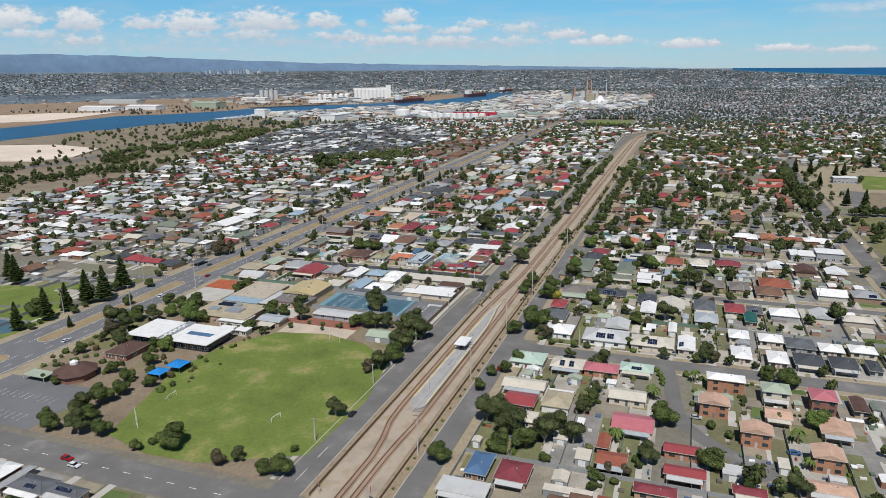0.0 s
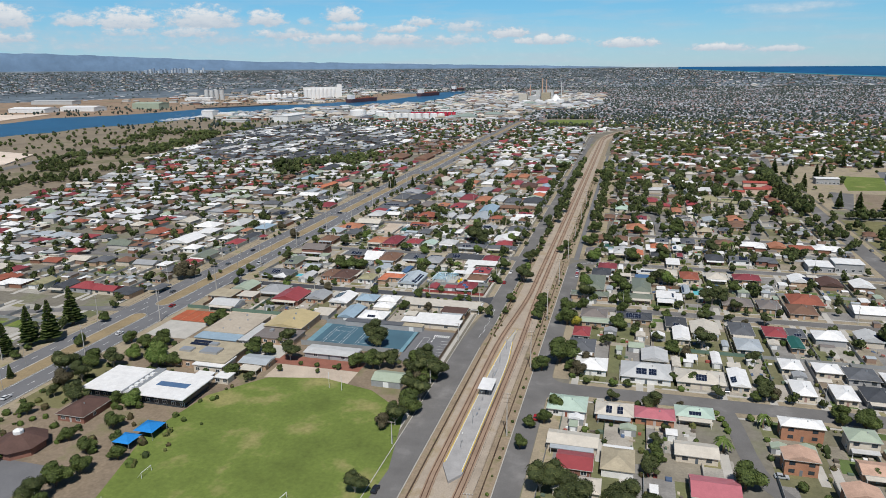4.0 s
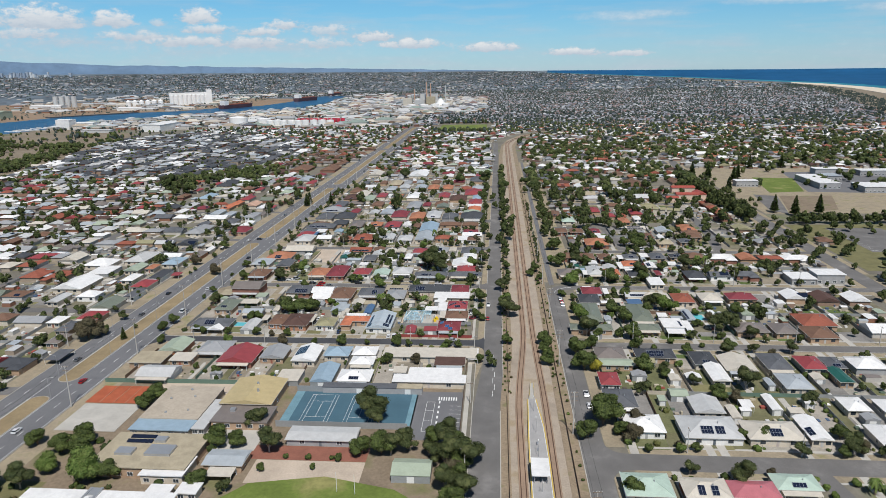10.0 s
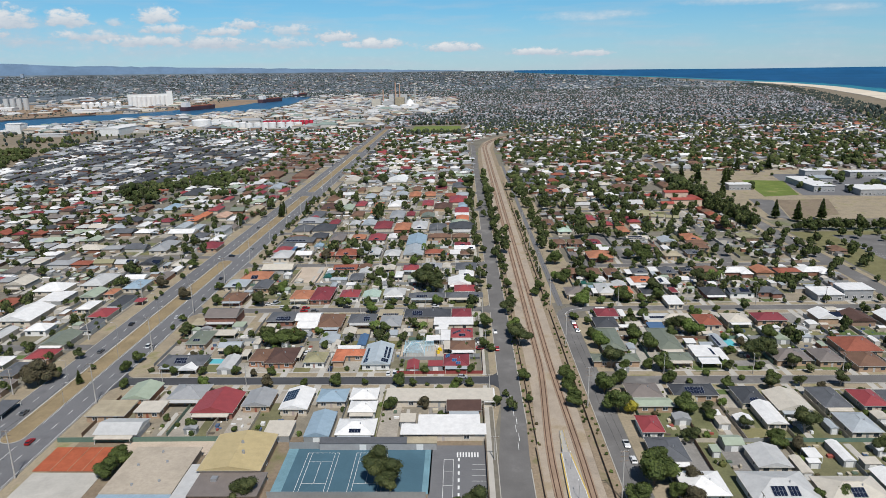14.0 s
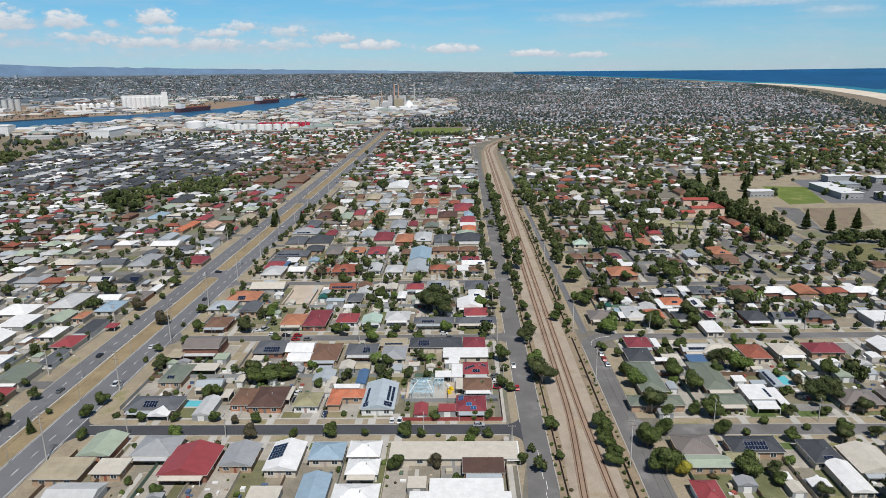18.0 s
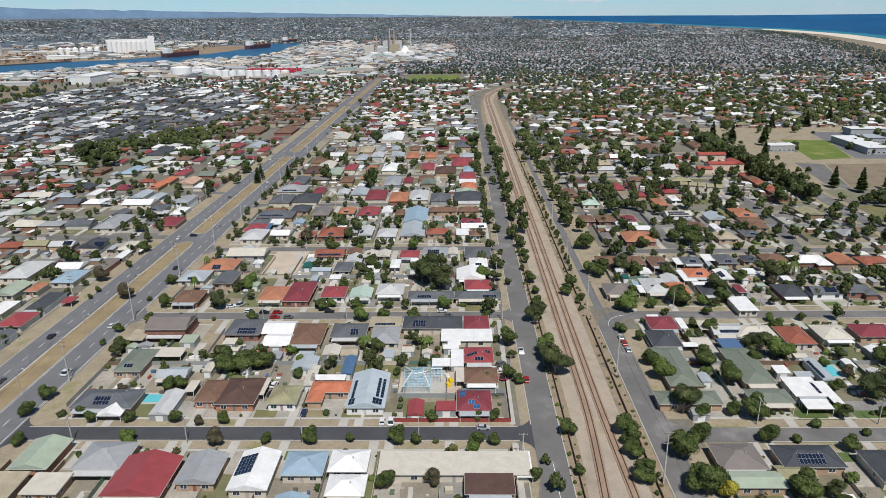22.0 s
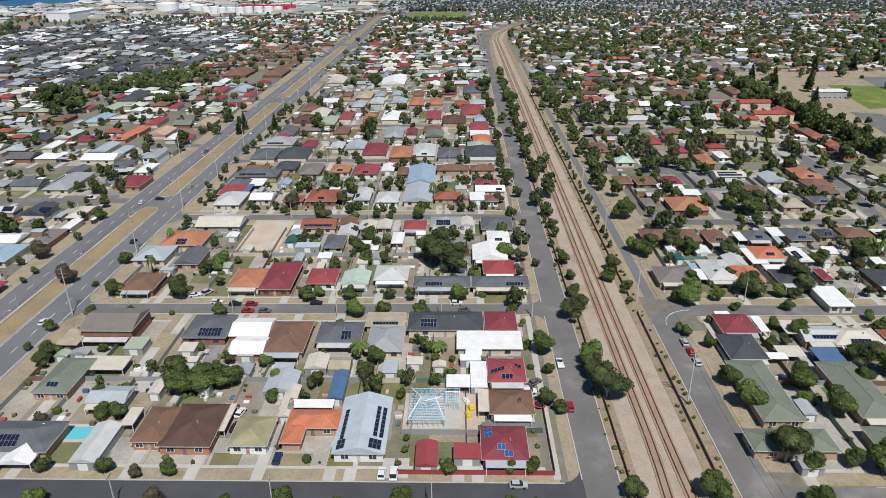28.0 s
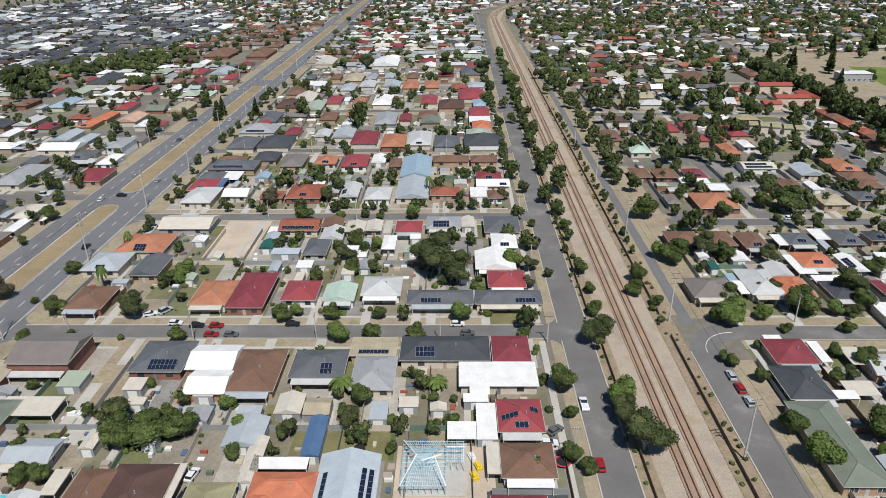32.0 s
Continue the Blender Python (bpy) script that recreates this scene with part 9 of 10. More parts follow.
# grounds beside the avenue
rect("park_lawn", 98, 333, 124, 376, M["field"], 0.032, "green lawn of a small park among trees", "lawn")
rect("avenue_lawn", 220, 120, 300, 252, M["lawn"], 0.03, "dry green park lawn beside the avenue", "lawn")
rect("avenue_carpark", 247, 166, 290, 240, M["asphalt"], 0.036, "grey asphalt car park beside the avenue", "car park")
for k_ in range(14):
    marking(248, 170 + k_ * 5, 253, 170.15 + k_ * 5, 0.05)

# ---- port, tanks and works ----
def tank(x, y, r, h, m="tankwhite"):
    e = thing("storage_tank", x, y, 0, 0, "large white cylindrical fuel storage tank" if m == "tankwhite" else "red steel storage tank", "storage tank", "storage tanks")
    part("shell", Mesh().tube((0, 0, 0), (0, 0, h), r, r, 24), M[m], e)
    part("dome", Mesh().tube((0, 0, h), (0, 0, h + r * 0.12), r, r * 0.2, 24), M[m], e)


for x, y, r, h in ((-650, 1330, 22, 21), (-596, 1360, 17, 15), (-560, 1300, 9, 15), (-543, 1300, 9, 16), (-525, 1290, 9, 15), (-506, 1290, 9, 15), (-488, 1290, 9, 15), (-470, 1285, 9, 16), (-450, 1285, 9, 16), (-430, 1285, 9, 16), (-412, 1290, 9, 15),
                   (-300, 1960, 15, 14), (-262, 1980, 15, 14), (-226, 1990, 14, 14), (-190, 2000, 13, 15)):
    tank(x, y, r, h)
for i in range(11):
    tank(-505 + i * 11, 1350, 5, 15, "redpaint")


def block(x, y, w, d, h, m, name, label, cat):
    e = thing(name, x, y, 0, 0, label, cat, "port buildings")
    part("wall", Mesh().box(-w / 2, -d / 2, 0, w / 2, d / 2, h), M[m], e)
    part("roof", roof_mesh(-w / 2 - 0.6, -d / 2 - 0.6, w / 2 + 0.6, d / 2 + 0.6, h, min(w, d) * 0.08, "gable", "x" if w > d else "y"), M[m if m in ROOFS else "white"], e)
    return e


block(-800, 1235, 42, 95, 15, "white", "warehouse", "large white port warehouse", "warehouse")
block(-1066, 1286, 34, 30, 22, "white", "warehouse", "tall white boat shed", "warehouse")
block(-1022, 1302, 46, 28, 14, "white", "warehouse", "long white boat shed", "warehouse")
block(-925, 1185, 70, 24, 6, "pale", "warehouse", "low pale boat storage shed", "warehouse")
block(-985, 1400, 44, 22, 7, "steel", "warehouse", "low grey marina workshop shed", "warehouse")
block(-1905, 1520, 150, 60, 13, "white", "warehouse", "wide white bulk storage shed", "warehouse")
block(-1775, 1600, 140, 60, 13, "white", "warehouse", "wide white bulk storage shed", "warehouse")
block(-2300, 2020, 210, 50, 13, "pale", "warehouse", "long grey bulk storage shed", "warehouse")
block(-1600, 1725, 110, 56, 19, "sage", "warehouse", "large green-grey port shed", "warehouse")
block(-1800, 2310, 130, 44, 10, "white", "warehouse", "long white port shed", "warehouse")
block(-1330, 2080, 90, 40, 10, "white", "warehouse", "long white wharf shed", "warehouse")
# grain silos
sl = thing("grain_silo", -1272, 2436, 0, 31, "huge white concrete grain silo block", "silo", "port buildings")
for i in range(9):
    part("cell", Mesh().tube((-70 + i * 17, 0, 0), (-70 + i * 17, 0, 40), 9, 9, 12), M["tankwhite"], sl)
part("gallery", Mesh().box(-80, -5, 40, 80, 5, 50), M["tankwhite"], sl)
part("tower", Mesh().box(66, -10, 0, 86, 10, 60), M["tankwhite"], sl)
for i in range(4):
    e = thing("small_silo", -1800 + i * 26, 2360, 0, 0, "grey concrete silo tower", "silo", "port buildings")
    part("shaft", Mesh().tube((0, 0, 0), (0, 0, 44), 10, 10, 12), M["pale"], e)
for i in range(6):
    e = thing("bulk_dome", -1500 + i * 24, 2370 + i * 6, 0, 0, "white bulk storage bin", "silo", "port buildings")
    part("bin", Mesh().tube((0, 0, 0), (0, 0, 20), 10, 10, 12), M["tankwhite"], e)
    part("cone", Mesh().tube((0, 0, 20), (0, 0, 26), 10, 1, 12), M["tankwhite"], e)
# cement works with chimneys
cw = thing("cement_works", -255, 2060, 0, 0, "pale cement works with chimneys and conveyors", "factory", "port buildings")
for x, y, w, d, h, m in ((-70, 0, 30, 30, 32, "cream"), (-30, 10, 36, 30, 24, "pale"), (10, -8, 30, 30, 36, "tan"), (40, 12, 34, 30, 22, "pale"), (70, 0, 30, 26, 16, "cream"), (0, 40, 60, 20, 44, "pale"), (-100, 15, 24, 24, 20, "pale")):
    part("building", Mesh().box(x - w / 2, y - d / 2, 0, x + w / 2, y + d / 2, h), M[m], cw)
part("dome", Mesh().tube((45, -25, 0), (45, -25, 30), 26, 4, 16), M["tankwhite"], cw)
for x, h, r in ((-48, 62, 2.6), (-6, 84, 3.0), (8, 80, 2.6), (60, 72, 2.4)):
    part("chimney", Mesh().tube((x, 10, 0), (x, 10, h), r, r * 0.7, 10), M["salmon" if x < 20 else "pale"], cw)
part("conveyor", Mesh().solid([(-130, 0, 8), (-130, 4, 8), (-60, 4, 34), (-60, 0, 34), (-130, 0, 11), (-130, 4, 11), (-60, 4, 37), (-60, 0, 37)], [(0, 1, 2, 3), (4, 7, 6, 5), (0, 3, 7, 4), (1, 5, 6, 2), (0, 4, 5, 1), (3, 2, 6, 7)]), M["steel"], cw)


def ship(x, y, L, rz, h=14):
    e = thing("cargo_ship", x, y, 0.3, rz, "dark-hulled cargo ship moored at the wharf", "ship", "ships")
    w = L * 0.075
    part("hull", Mesh().solid([(-L / 2, -w, 0), (L * 0.4, -w, 0), (L / 2, 0, 0), (L * 0.4, w, 0), (-L / 2, w, 0), (-L / 2, -w * 1.1, h), (L * 0.42, -w * 1.1, h), (L * 0.54, 0, h + 2), (L * 0.42, w * 1.1, h), (-L / 2, w * 1.1, h)],
                              [(0, 1, 6, 5), (1, 2, 7, 6), (2, 3, 8, 7), (3, 4, 9, 8), (4, 0, 5, 9), (5, 6, 7, 8, 9)]), M["ship"], e)
    part("superstructure", Mesh().box(-L * 0.46, -w * 0.9, h, -L * 0.33, w * 0.9, h + 15), M["tankwhite"], e)
    part("hatches", Mesh().box(-L * 0.28, -w * 0.6, h, L * 0.36, w * 0.6, h + 3), M["brick"], e)
    for k in range(4):
        part("crane", Mesh().tube((-L * 0.22 + k * L * 0.17, 0, h), (-L * 0.22 + k * L * 0.17, 0, h + 16), 1.1, 0.8, 6), M["tan"], e)


ship(-975, 2170, 165, 70, 13)
ship(-858, 2690, 165, 73, 14)
ship(-860, 3250, 150, 82, 13)
# marina
mq = random.Random(11)
for i in range(36):
    x, y = mq.uniform(-1175, -1125), mq.uniform(1210, 1440)
    e = thing("yacht", x, y, 0.4, mq.choice((20, 25, 200)), "small white moored yacht with mast", "boat", "marina boats")
    part("hull", Mesh().solid([(-5, -1.6, 0), (3, -1.6, 0), (6, 0, 0), (3, 1.6, 0), (-5, 1.6, 0), (-5, -1.8, 1.6), (3, -1.8, 1.6), (6.5, 0, 1.9), (3, 1.8, 1.6), (-5, 1.8, 1.6)],
                              [(0, 1, 6, 5), (1, 2, 7, 6), (2, 3, 8, 7), (3, 4, 9, 8), (4, 0, 5, 9), (5, 6, 7, 8, 9)]), M["tankwhite"], e)
    part("mast", Mesh().tube((0, 0, 1.6), (0, 0, 14), 0.16, 0.1, 5), M["metal"], e)
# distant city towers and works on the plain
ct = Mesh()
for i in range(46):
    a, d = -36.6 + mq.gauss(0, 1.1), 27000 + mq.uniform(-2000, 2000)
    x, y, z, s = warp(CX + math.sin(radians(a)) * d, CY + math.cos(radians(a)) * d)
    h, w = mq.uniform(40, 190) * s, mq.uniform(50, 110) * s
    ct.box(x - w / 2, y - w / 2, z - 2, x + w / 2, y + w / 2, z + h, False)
tagged(part("city_towers", ct, M["city"]), "distant city centre towers painted in pale haze tones", "city", kind="stuff")

# ---- school and villas by the avenue ----
for x, y, w, d, h, c, s in ((333, 452, 22, 64, 6, "white", 0), (378, 524, 38, 16, 7, "white", 0), (428, 516, 44, 16, 6, "white", 0), (374, 412, 36, 30, 6, "white", 0), (432, 455, 40, 24, 6, "pale", 0), (362, 486, 18, 22, 5, "steel", 0), (254, 442, 24, 13, 6, "white", 0)):
    flat_roof_building(x, y, w, d, h, c, "w_grey", "school_building", "%s flat-roofed secondary school block" % COLNAME[c])
rect("school_ground", 222, 296, 470, 575, M["verge"], 0.014, "dry grass round the secondary school", "lawn")
flat_roof_building(168, 95.5, 15, 15, 3.8, "white", "w_grey", "office_building", "low white-roofed office building")
flat_roof_building(184.5, 97.0, 17, 13, 5.8, "white", "w_grey", "office_building", "two-storey block of a white office building")

# ---- the rest of the suburb, street by street ----
YARDS, LAWNS, FENCE_STUFF, CLUTTER, DRIVES, BUSHES = Mesh(), Mesh(), Mesh(), Mesh(), Mesh(), Mesh()


def bush(x, y, r):
    """A small garden shrub: an uneven clump with loose leaves."""
    h = RND.uniform(0.7, 1.4)
    BUSHES.solid([(x + p[0] * r * RND.uniform(0.75, 1.25), y + p[1] * r * RND.uniform(0.75, 1.25), max(0.0, r * h * (0.55 + p[2] * RND.uniform(0.7, 1.15)))) for p in ICO1[0]], ICO1[1])
    for _ in range(9):
        n = Vector((RND.gauss(0, 1), RND.gauss(0, 1), abs(RND.gauss(0.3, 0.8)))).normalized()
        c = Vector((x, y, r * h * 0.5)) + n * r * RND.uniform(0.85, 1.15)
        u = Vector((RND.gauss(0, 1), RND.gauss(0, 1), RND.gauss(0, 1))).normalized() * r * 0.3
        t = n.cross(u)
        BUSHES.poly([c - u, c + t, c + u, c - t])

TEMPL = {}
FARQ, SHEDQ = [], []
# streets that cross the lots
TAKEN += [(-262, -84, -222, -62), (-300, -104, -258, -78), (-340, -124, -296, -98), (-345, -215, -221, -104), (-270, -110, -221, -84), (136, 163, 158, 335), (150, 340, 206, 480), (59, 163, 80, 345), (30, 234, 66, 244), (198, -250, 219, 330), (199, 330, 222, 480)]
FILL_COLS = ["pale", "cream", "brown", "grey", "choc", "white", "brick", "steel", "slate", "tan", "red", "dark", "sage", "terra", "maroon", "grey", "cream", "olive", "white", "brown", "pale", "white", "dark", "pale"]
EAST_COLS = ["pale", "brown", "grey", "choc", "white", "brick", "green", "slate", "tan", "terra", "dark", "brown", "cream", "terra", "slate", "red", "white", "white", "pale"]


def templ(i):
    """House types that repeat over the suburb."""
    if i not in TEMPL:
        w, d, roof, wing, porch, wl_ = [
            (12.5, 11.5, "hip", None, "", "w_cream"), (14, 10.5, "hip", (3.6, -4.5, 6.5, 7), "", "w_tan"), (11, 13.5, "gable", None, "cream", "w_white"),
            (13.5, 11, "hip", (-3.8, -4.2, 6, 7), "pale", "w_red"), (15, 9.5, "gable", None, "", "w_tan"), (11.5, 14.5, "hip", None, "white", "w_cream"),
            (13, 12, "hip", (3.0, 5.0, 7, 8), "", "w_white"), (10.5, 12, "gable", (-2.0, -5.0, 6.0, 6.0), "", "w_cream"), (16, 11, "hip", (-4.5, 4.5, 7, 8), "", "w_grey")][i]
        e = thing("house", 0, 0, -500, 0, "single-storey suburban house", "house", "suburban houses")
        ax = "x" if w >= d else "y"
        o = 0.5
        wm = Mesh()
        bl = [(0, 0, w, d, ax)] + ([(*wing, "x" if wing[2] > wing[3] else "y")] if wing else [])
        for k, (bx, by, bw, bd, a) in enumerate(bl):
            wm.box(bx - bw / 2 + o, by - bd / 2 + o, 0, bx + bw / 2 - o, by + bd / 2 - o, 2.75 - 0.03 * k)
        part("wall", wm, M[wl_], e)
        for k, (bx, by, bw, bd, a) in enumerate(bl):
            part("roof", roof_mesh(bx - bw / 2, by - bd / 2, bx + bw / 2, by + bd / 2, 2.7 - 0.03 * k, (bd if a == "x" else bw) / 2 * 0.38, roof, a), M["pale"], e)
        for u in (-0.27, 0.27):
            add_window(e, w * u, -d / 2 + o - 0.01, 0.95, 1.8, 1.3, 0, False)
        if porch:
            part("verandah_roof", roof_mesh(-w * 0.45, -d / 2 - 2.4, w * 0.45, -d / 2 + 0.2, 2.3, 0.25, "flat", "x"), M[porch], e)
        key = ("solar", 5, 2)
        if key not in WIN:
            WIN[key] = solar_mesh(5, 2, 0.0).data("solar_panel", M["solar"])
        TEMPL[i] = (e, w, d)
    return TEMPL[i]


def fill_house(x, y, cols, flip=False):
    i = RND.randrange(9)
    e, w, d = templ(i)
    s = RND.uniform(0.92, 1.12)
    hw, hd = w / 2 * s, (d / 2 + 2) * s
    if -180 < x < -28 and -60 < y < 172 or not free(x - hw, y - hd, x + hw, y + hd):
        return False
    if y > 215 or x < -300 or x > 165:
        FARQ.append((x, y, w * s, d * s, 2.8))
        TAKEN.append((x - hw, y - hd, x + hw, y + hd))
        return True
    c = copy_thing(e, pose(x, y, 0, 0, 0, 180 if flip else 0))
    c.scale = (s, s, RND.uniform(0.95, 1.15))
    col = RND.choice(cols)
    tagged(c, "%s-roofed single-storey suburban house" % COLNAME[col])
    for k in c.children:
        if k.name.startswith("roof"):
            paint_as(k, M[col])
        elif k.name.startswith("wall"):
            paint_as(k, M[RND.choice(WALLS)])
    if RND.random() < 0.3:
        p = part("solar_panel", WIN[("solar", 5, 2)], None, c)
        p.matrix_local = pose(RND.uniform(-4, -1), (-1 if not flip else 1) * (d / 2 - 1.0), 3.0 + 0.38, math.degrees(math.atan(0.38)), 0, 0 if not flip else 180)
    TAKEN.append((x - hw, y - hd, x + hw, y + hd))
    return True


def patch(mesh, x0, y0, x1, y1, z):
    mesh.poly([(x0, y0, z), (x1, y0, z), (x1, y1, z), (x0, y1, z)])


def lot_row(x0, x1, ys, side, depth, cols, leafy=0):
    """A row of lots along a street at ys, on its + or - side."""
    x = x0
    while x < x1 - 9:
        w = min(RND.uniform(14.5, 18.5), x1 - x)
        f, b = ys + side * 8.0, ys + side * depth
        lo, hi = min(f, b), max(f, b)
        mid = ys + side * RND.uniform(17, 25)
        patch(YARDS, x + 0.1, min(f, mid), x + w - 0.1, max(f, mid), 0.012 + RND.random() * 0.004)
        cut = x + w * RND.uniform(0.3, 0.7)
        for xa, xb in ((x + 0.1, cut), (cut, x + w - 0.1)):
            patch(YARDS, xa, min(mid, b), xb, max(mid, b), 0.012 + RND.random() * 0.004)
        if RND.random() < 0.36:
            a, c = sorted((ys + side * 9, ys + side * 13.5))
            patch(LAWNS, x + 1, a, x + w * RND.uniform(0.4, 0.7), c, 0.024)
        if RND.random() < 0.22:
            a, c = sorted((ys + side * (depth - 10), ys + side * (depth - 1)))
            patch(LAWNS, x + RND.uniform(1, 5), a, x + w - RND.uniform(1, 4), c, 0.024)
        near = -182 < x < -26 and -10 < ys < 172 or 24 < x < 110 and -110 < ys < 90
        fm = RND.choice(FENCES)
        if 78 < x < 122 and -150 < ys + side * 20 < -112:
            fm = ""
        if not fm:
            pass
        elif side > 0 and near:
            fence(x, b, x + w, b, fm, 1.7)
        elif side > 0:
            FENCE_STUFF.box(x, b - 0.05, 0, x + w, b + 0.05, 1.6, False)
        if not fm:
            pass
        elif near:
            fence(x, min(ys + side * 15, b) + 0.2, x, max(ys + side * 15, b) - 0.2, RND.choice(FENCES), 1.6)
        else:
            FENCE_STUFF.box(x - 0.05, min(ys + side * 14, b), 0, x + 0.05, max(ys + side * 14, b), 1.7, False)
        a, c = sorted((ys + side * 4, ys + side * RND.uniform(15, 22)))
        dx = x + (RND.uniform(0.6, 1.2) if RND.random() < 0.5 else w - RND.uniform(3.6, 4.2))
        patch(DRIVES, dx, a, dx + 2.9, c, 0.028 + 0.002 * RND.random())
        if RND.random() < 0.6:
            px = x + RND.uniform(2, w - 3)
            a, c = sorted((ys + side * RND.uniform(24, 28), b - side * 1))
            patch(DRIVES, px, a, px + RND.uniform(1.0, 3.5), c, 0.032 + 0.002 * RND.random())
        for _ in range(RND.randint(8, 16)):
            qx, qy = x + RND.uniform(0.8, w - 0.8), ys + side * RND.uniform(23, depth - 0.6)
            if free(qx - 0.5, qy - 0.5, qx + 0.5, qy + 0.5):
                cw, cd, hh = RND.uniform(0.25, 1.1), RND.uniform(0.25, 1.0), RND.uniform(0.2, 1.1)
                CLUTTER.box(qx - cw, qy - cd, 0, qx + cw, qy + cd, hh, False)
        if -240 < x < 140 and -200 < ys < 300:
            for _ in range(RND.randint(5, 15)):
                u = RND.random()
                if u < 0.45:
                    qx, qy = x + RND.choice((0.7, w - 0.7)) + RND.uniform(-0.4, 0.4), ys + side * RND.uniform(9, depth - 0.8)
                elif u < 0.7:
                    qx, qy = x + RND.uniform(0.8, w - 0.8), ys + side * RND.uniform(9, 13)
                else:
                    qx, qy = x + RND.uniform(0.8, w - 0.8), ys + side * RND.uniform(24, depth - 0.8)
                if free(qx - 0.3, qy - 0.3, qx + 0.3, qy + 0.3):
                    bush(qx, qy, RND.choice((0.45, 0.6, 0.8, 1.0, 1.4)) * RND.uniform(0.8, 1.2))
        cx = x + w / 2 + RND.uniform(-0.8, 0.8)
        cy = ys + side * RND.uniform(19, 22.5)
        fill_house(cx, cy, cols, side < 0)
        for _ in range(RND.choice((2, 3, 3, 4))):
            sx, sy = x + RND.uniform(2.0, w - 2.0), ys + side * RND.uniform(26, depth - 2.5)
            sw, sd = RND.uniform(2.6, 6.5), RND.uniform(2.6, 7.5)
            if free(sx - sw / 2, sy - sd / 2, sx + sw / 2, sy + sd / 2):
                if sy > 190 or sx < -235 or sx > 130:
                    SHEDQ.append((sx, sy, sw, sd, 2.2))
                    TAKEN.append((sx - sw / 2, sy - sd / 2, sx + sw / 2, sy + sd / 2))
                    continue
                shed(sx, sy, sw, sd, RND.choice(["pale", "white", "cream", "steel", "sage", "grey", "white", "cream"]), RND.uniform(2.1, 2.6), RND.choice(["flat", "gable"]))
        for _ in range(RND.choice((2, 2, 3, 3, 4)) + leafy):
            tx, ty = x + RND.uniform(1, w - 1), ys + side * RND.uniform(9, depth - 1)
            if free(tx - 1, ty - 1, tx + 1, ty + 1):
                kind = RND.choice(["round", "round2", "light", "gum2", "brown", "round", "shrub", "shrub2", "gum"])
                tree(tx, ty, kind, RND.uniform(0.5, 0.95) if "shrub" not in kind else RND.uniform(0.7, 1.4))
        x += w


for k in range(len(STREETS_L) - 1):
    a, b = STREETS_L[k], STREETS_L[k + 1]
    if a > 500:
        break
    lot_row(-178, -29, a, 1, (b - a) / 2, FILL_COLS)
    lot_row(-178, -29, b, -1, (b - a) / 2, FILL_COLS)
for a, b in zip(STREETS_R, STREETS_R[1:]):
    if a > 400:
        break
    lot_row(30 if a < 90 else 38, 200, a, 1, (b - a) / 2, EAST_COLS, 1)
    lot_row(30 if a < 90 else 38, 200, b, -1, (b - a) / 2, EAST_COLS, 1)
lot_row(30, 86, -108, -1, 40, EAST_COLS, 1)
lot_row(100, 200, -108, -1, 40, EAST_COLS, 1)
LS = [-190, -125, -65, 30, 110, 194, 247, 300]
for a, b in zip(LS, LS[1:]):
    lot_row(-326, -228, a, 1, (b - a) / 2, FILL_COLS)
    lot_row(-326, -228, b, -1, (b - a) / 2, FILL_COLS)

lot_row(-178, -29, -8, -1, 46, FILL_COLS)
lot_row(27, 88, -140, -1, 62, EAST_COLS)
lot_row(100, 200, -140, -1, 62, EAST_COLS)
lot_row(27, 200, -247, 1, 44, EAST_COLS)
lot_row(-190, -30, -250, -1, 46, FILL_COLS)
lot_row(27, 200, -251, -1, 40, EAST_COLS)

# street trees
for ys in STREETS_L[:7]:
    x = -175.0
    while x < -30:
        for s in (-1, 1):
            if RND.random() < 0.45 and free(x - 1, ys + s * 6 - 1, x + 1, ys + s * 6 + 1) and ys > 200:
                tree(x + RND.uniform(-2, 2), ys + s * 5.8, RND.choice(["round", "round2", "light", "brown"]), RND.uniform(0.5, 0.85))
        x += 13
for ys in STREETS_R[:6]:
    x = 36.0
    while x < 200:
        for s in (-1, 1):
            if RND.random() < 0.45 and free(x - 1, ys + s * 6 - 1, x + 1, ys + s * 6 + 1):
                tree(x + RND.uniform(-2, 2), ys + s * 6.4, RND.choice(["round", "round2", "light", "gum2", "brown"]), RND.uniform(0.5, 0.9))
        x += 13

tagged(part("yards", YARDS, M["yard"]), "bare, paved and dry grass house yards", "yard", kind="stuff")
tagged(part("lawns", LAWNS, M["lawn"]), "small green and drying lawns", "lawn", kind="stuff")
tagged(part("yard_clutter", CLUTTER, M["clutter"]), "small garden things, pots, bins and stacks in yards", "clutter", kind="stuff")
# weeds and bushes along the railway reserve, the school fences and the verges
for _ in range(260):
    bush(RND.choice((-12.6, 12.2, 9.2, -9.8)) + RND.uniform(-0.7, 0.7), RND.uniform(-60, 420), RND.uniform(0.25, 0.7))
for _ in range(160):
    qx, qy = RND.uniform(-182, -100), RND.uniform(-200, -100)
    if free(qx - 1, qy - 1, qx + 1, qy + 1):
        bush(qx, qy, RND.uniform(0.6, 1.8))
tagged(part("garden_shrubs", BUSHES, M["garden_leaf"]), "small green and brownish garden shrubs", "shrubs", kind="stuff")
tagged(part("driveways", DRIVES, M["concrete"]), "pale concrete driveways and garden paths", "driveway", kind="stuff")
tagged(part("boundary_fences", FENCE_STUFF, M["f_grey"]), "grey steel boundary fences between yards", "fence", kind="stuff")

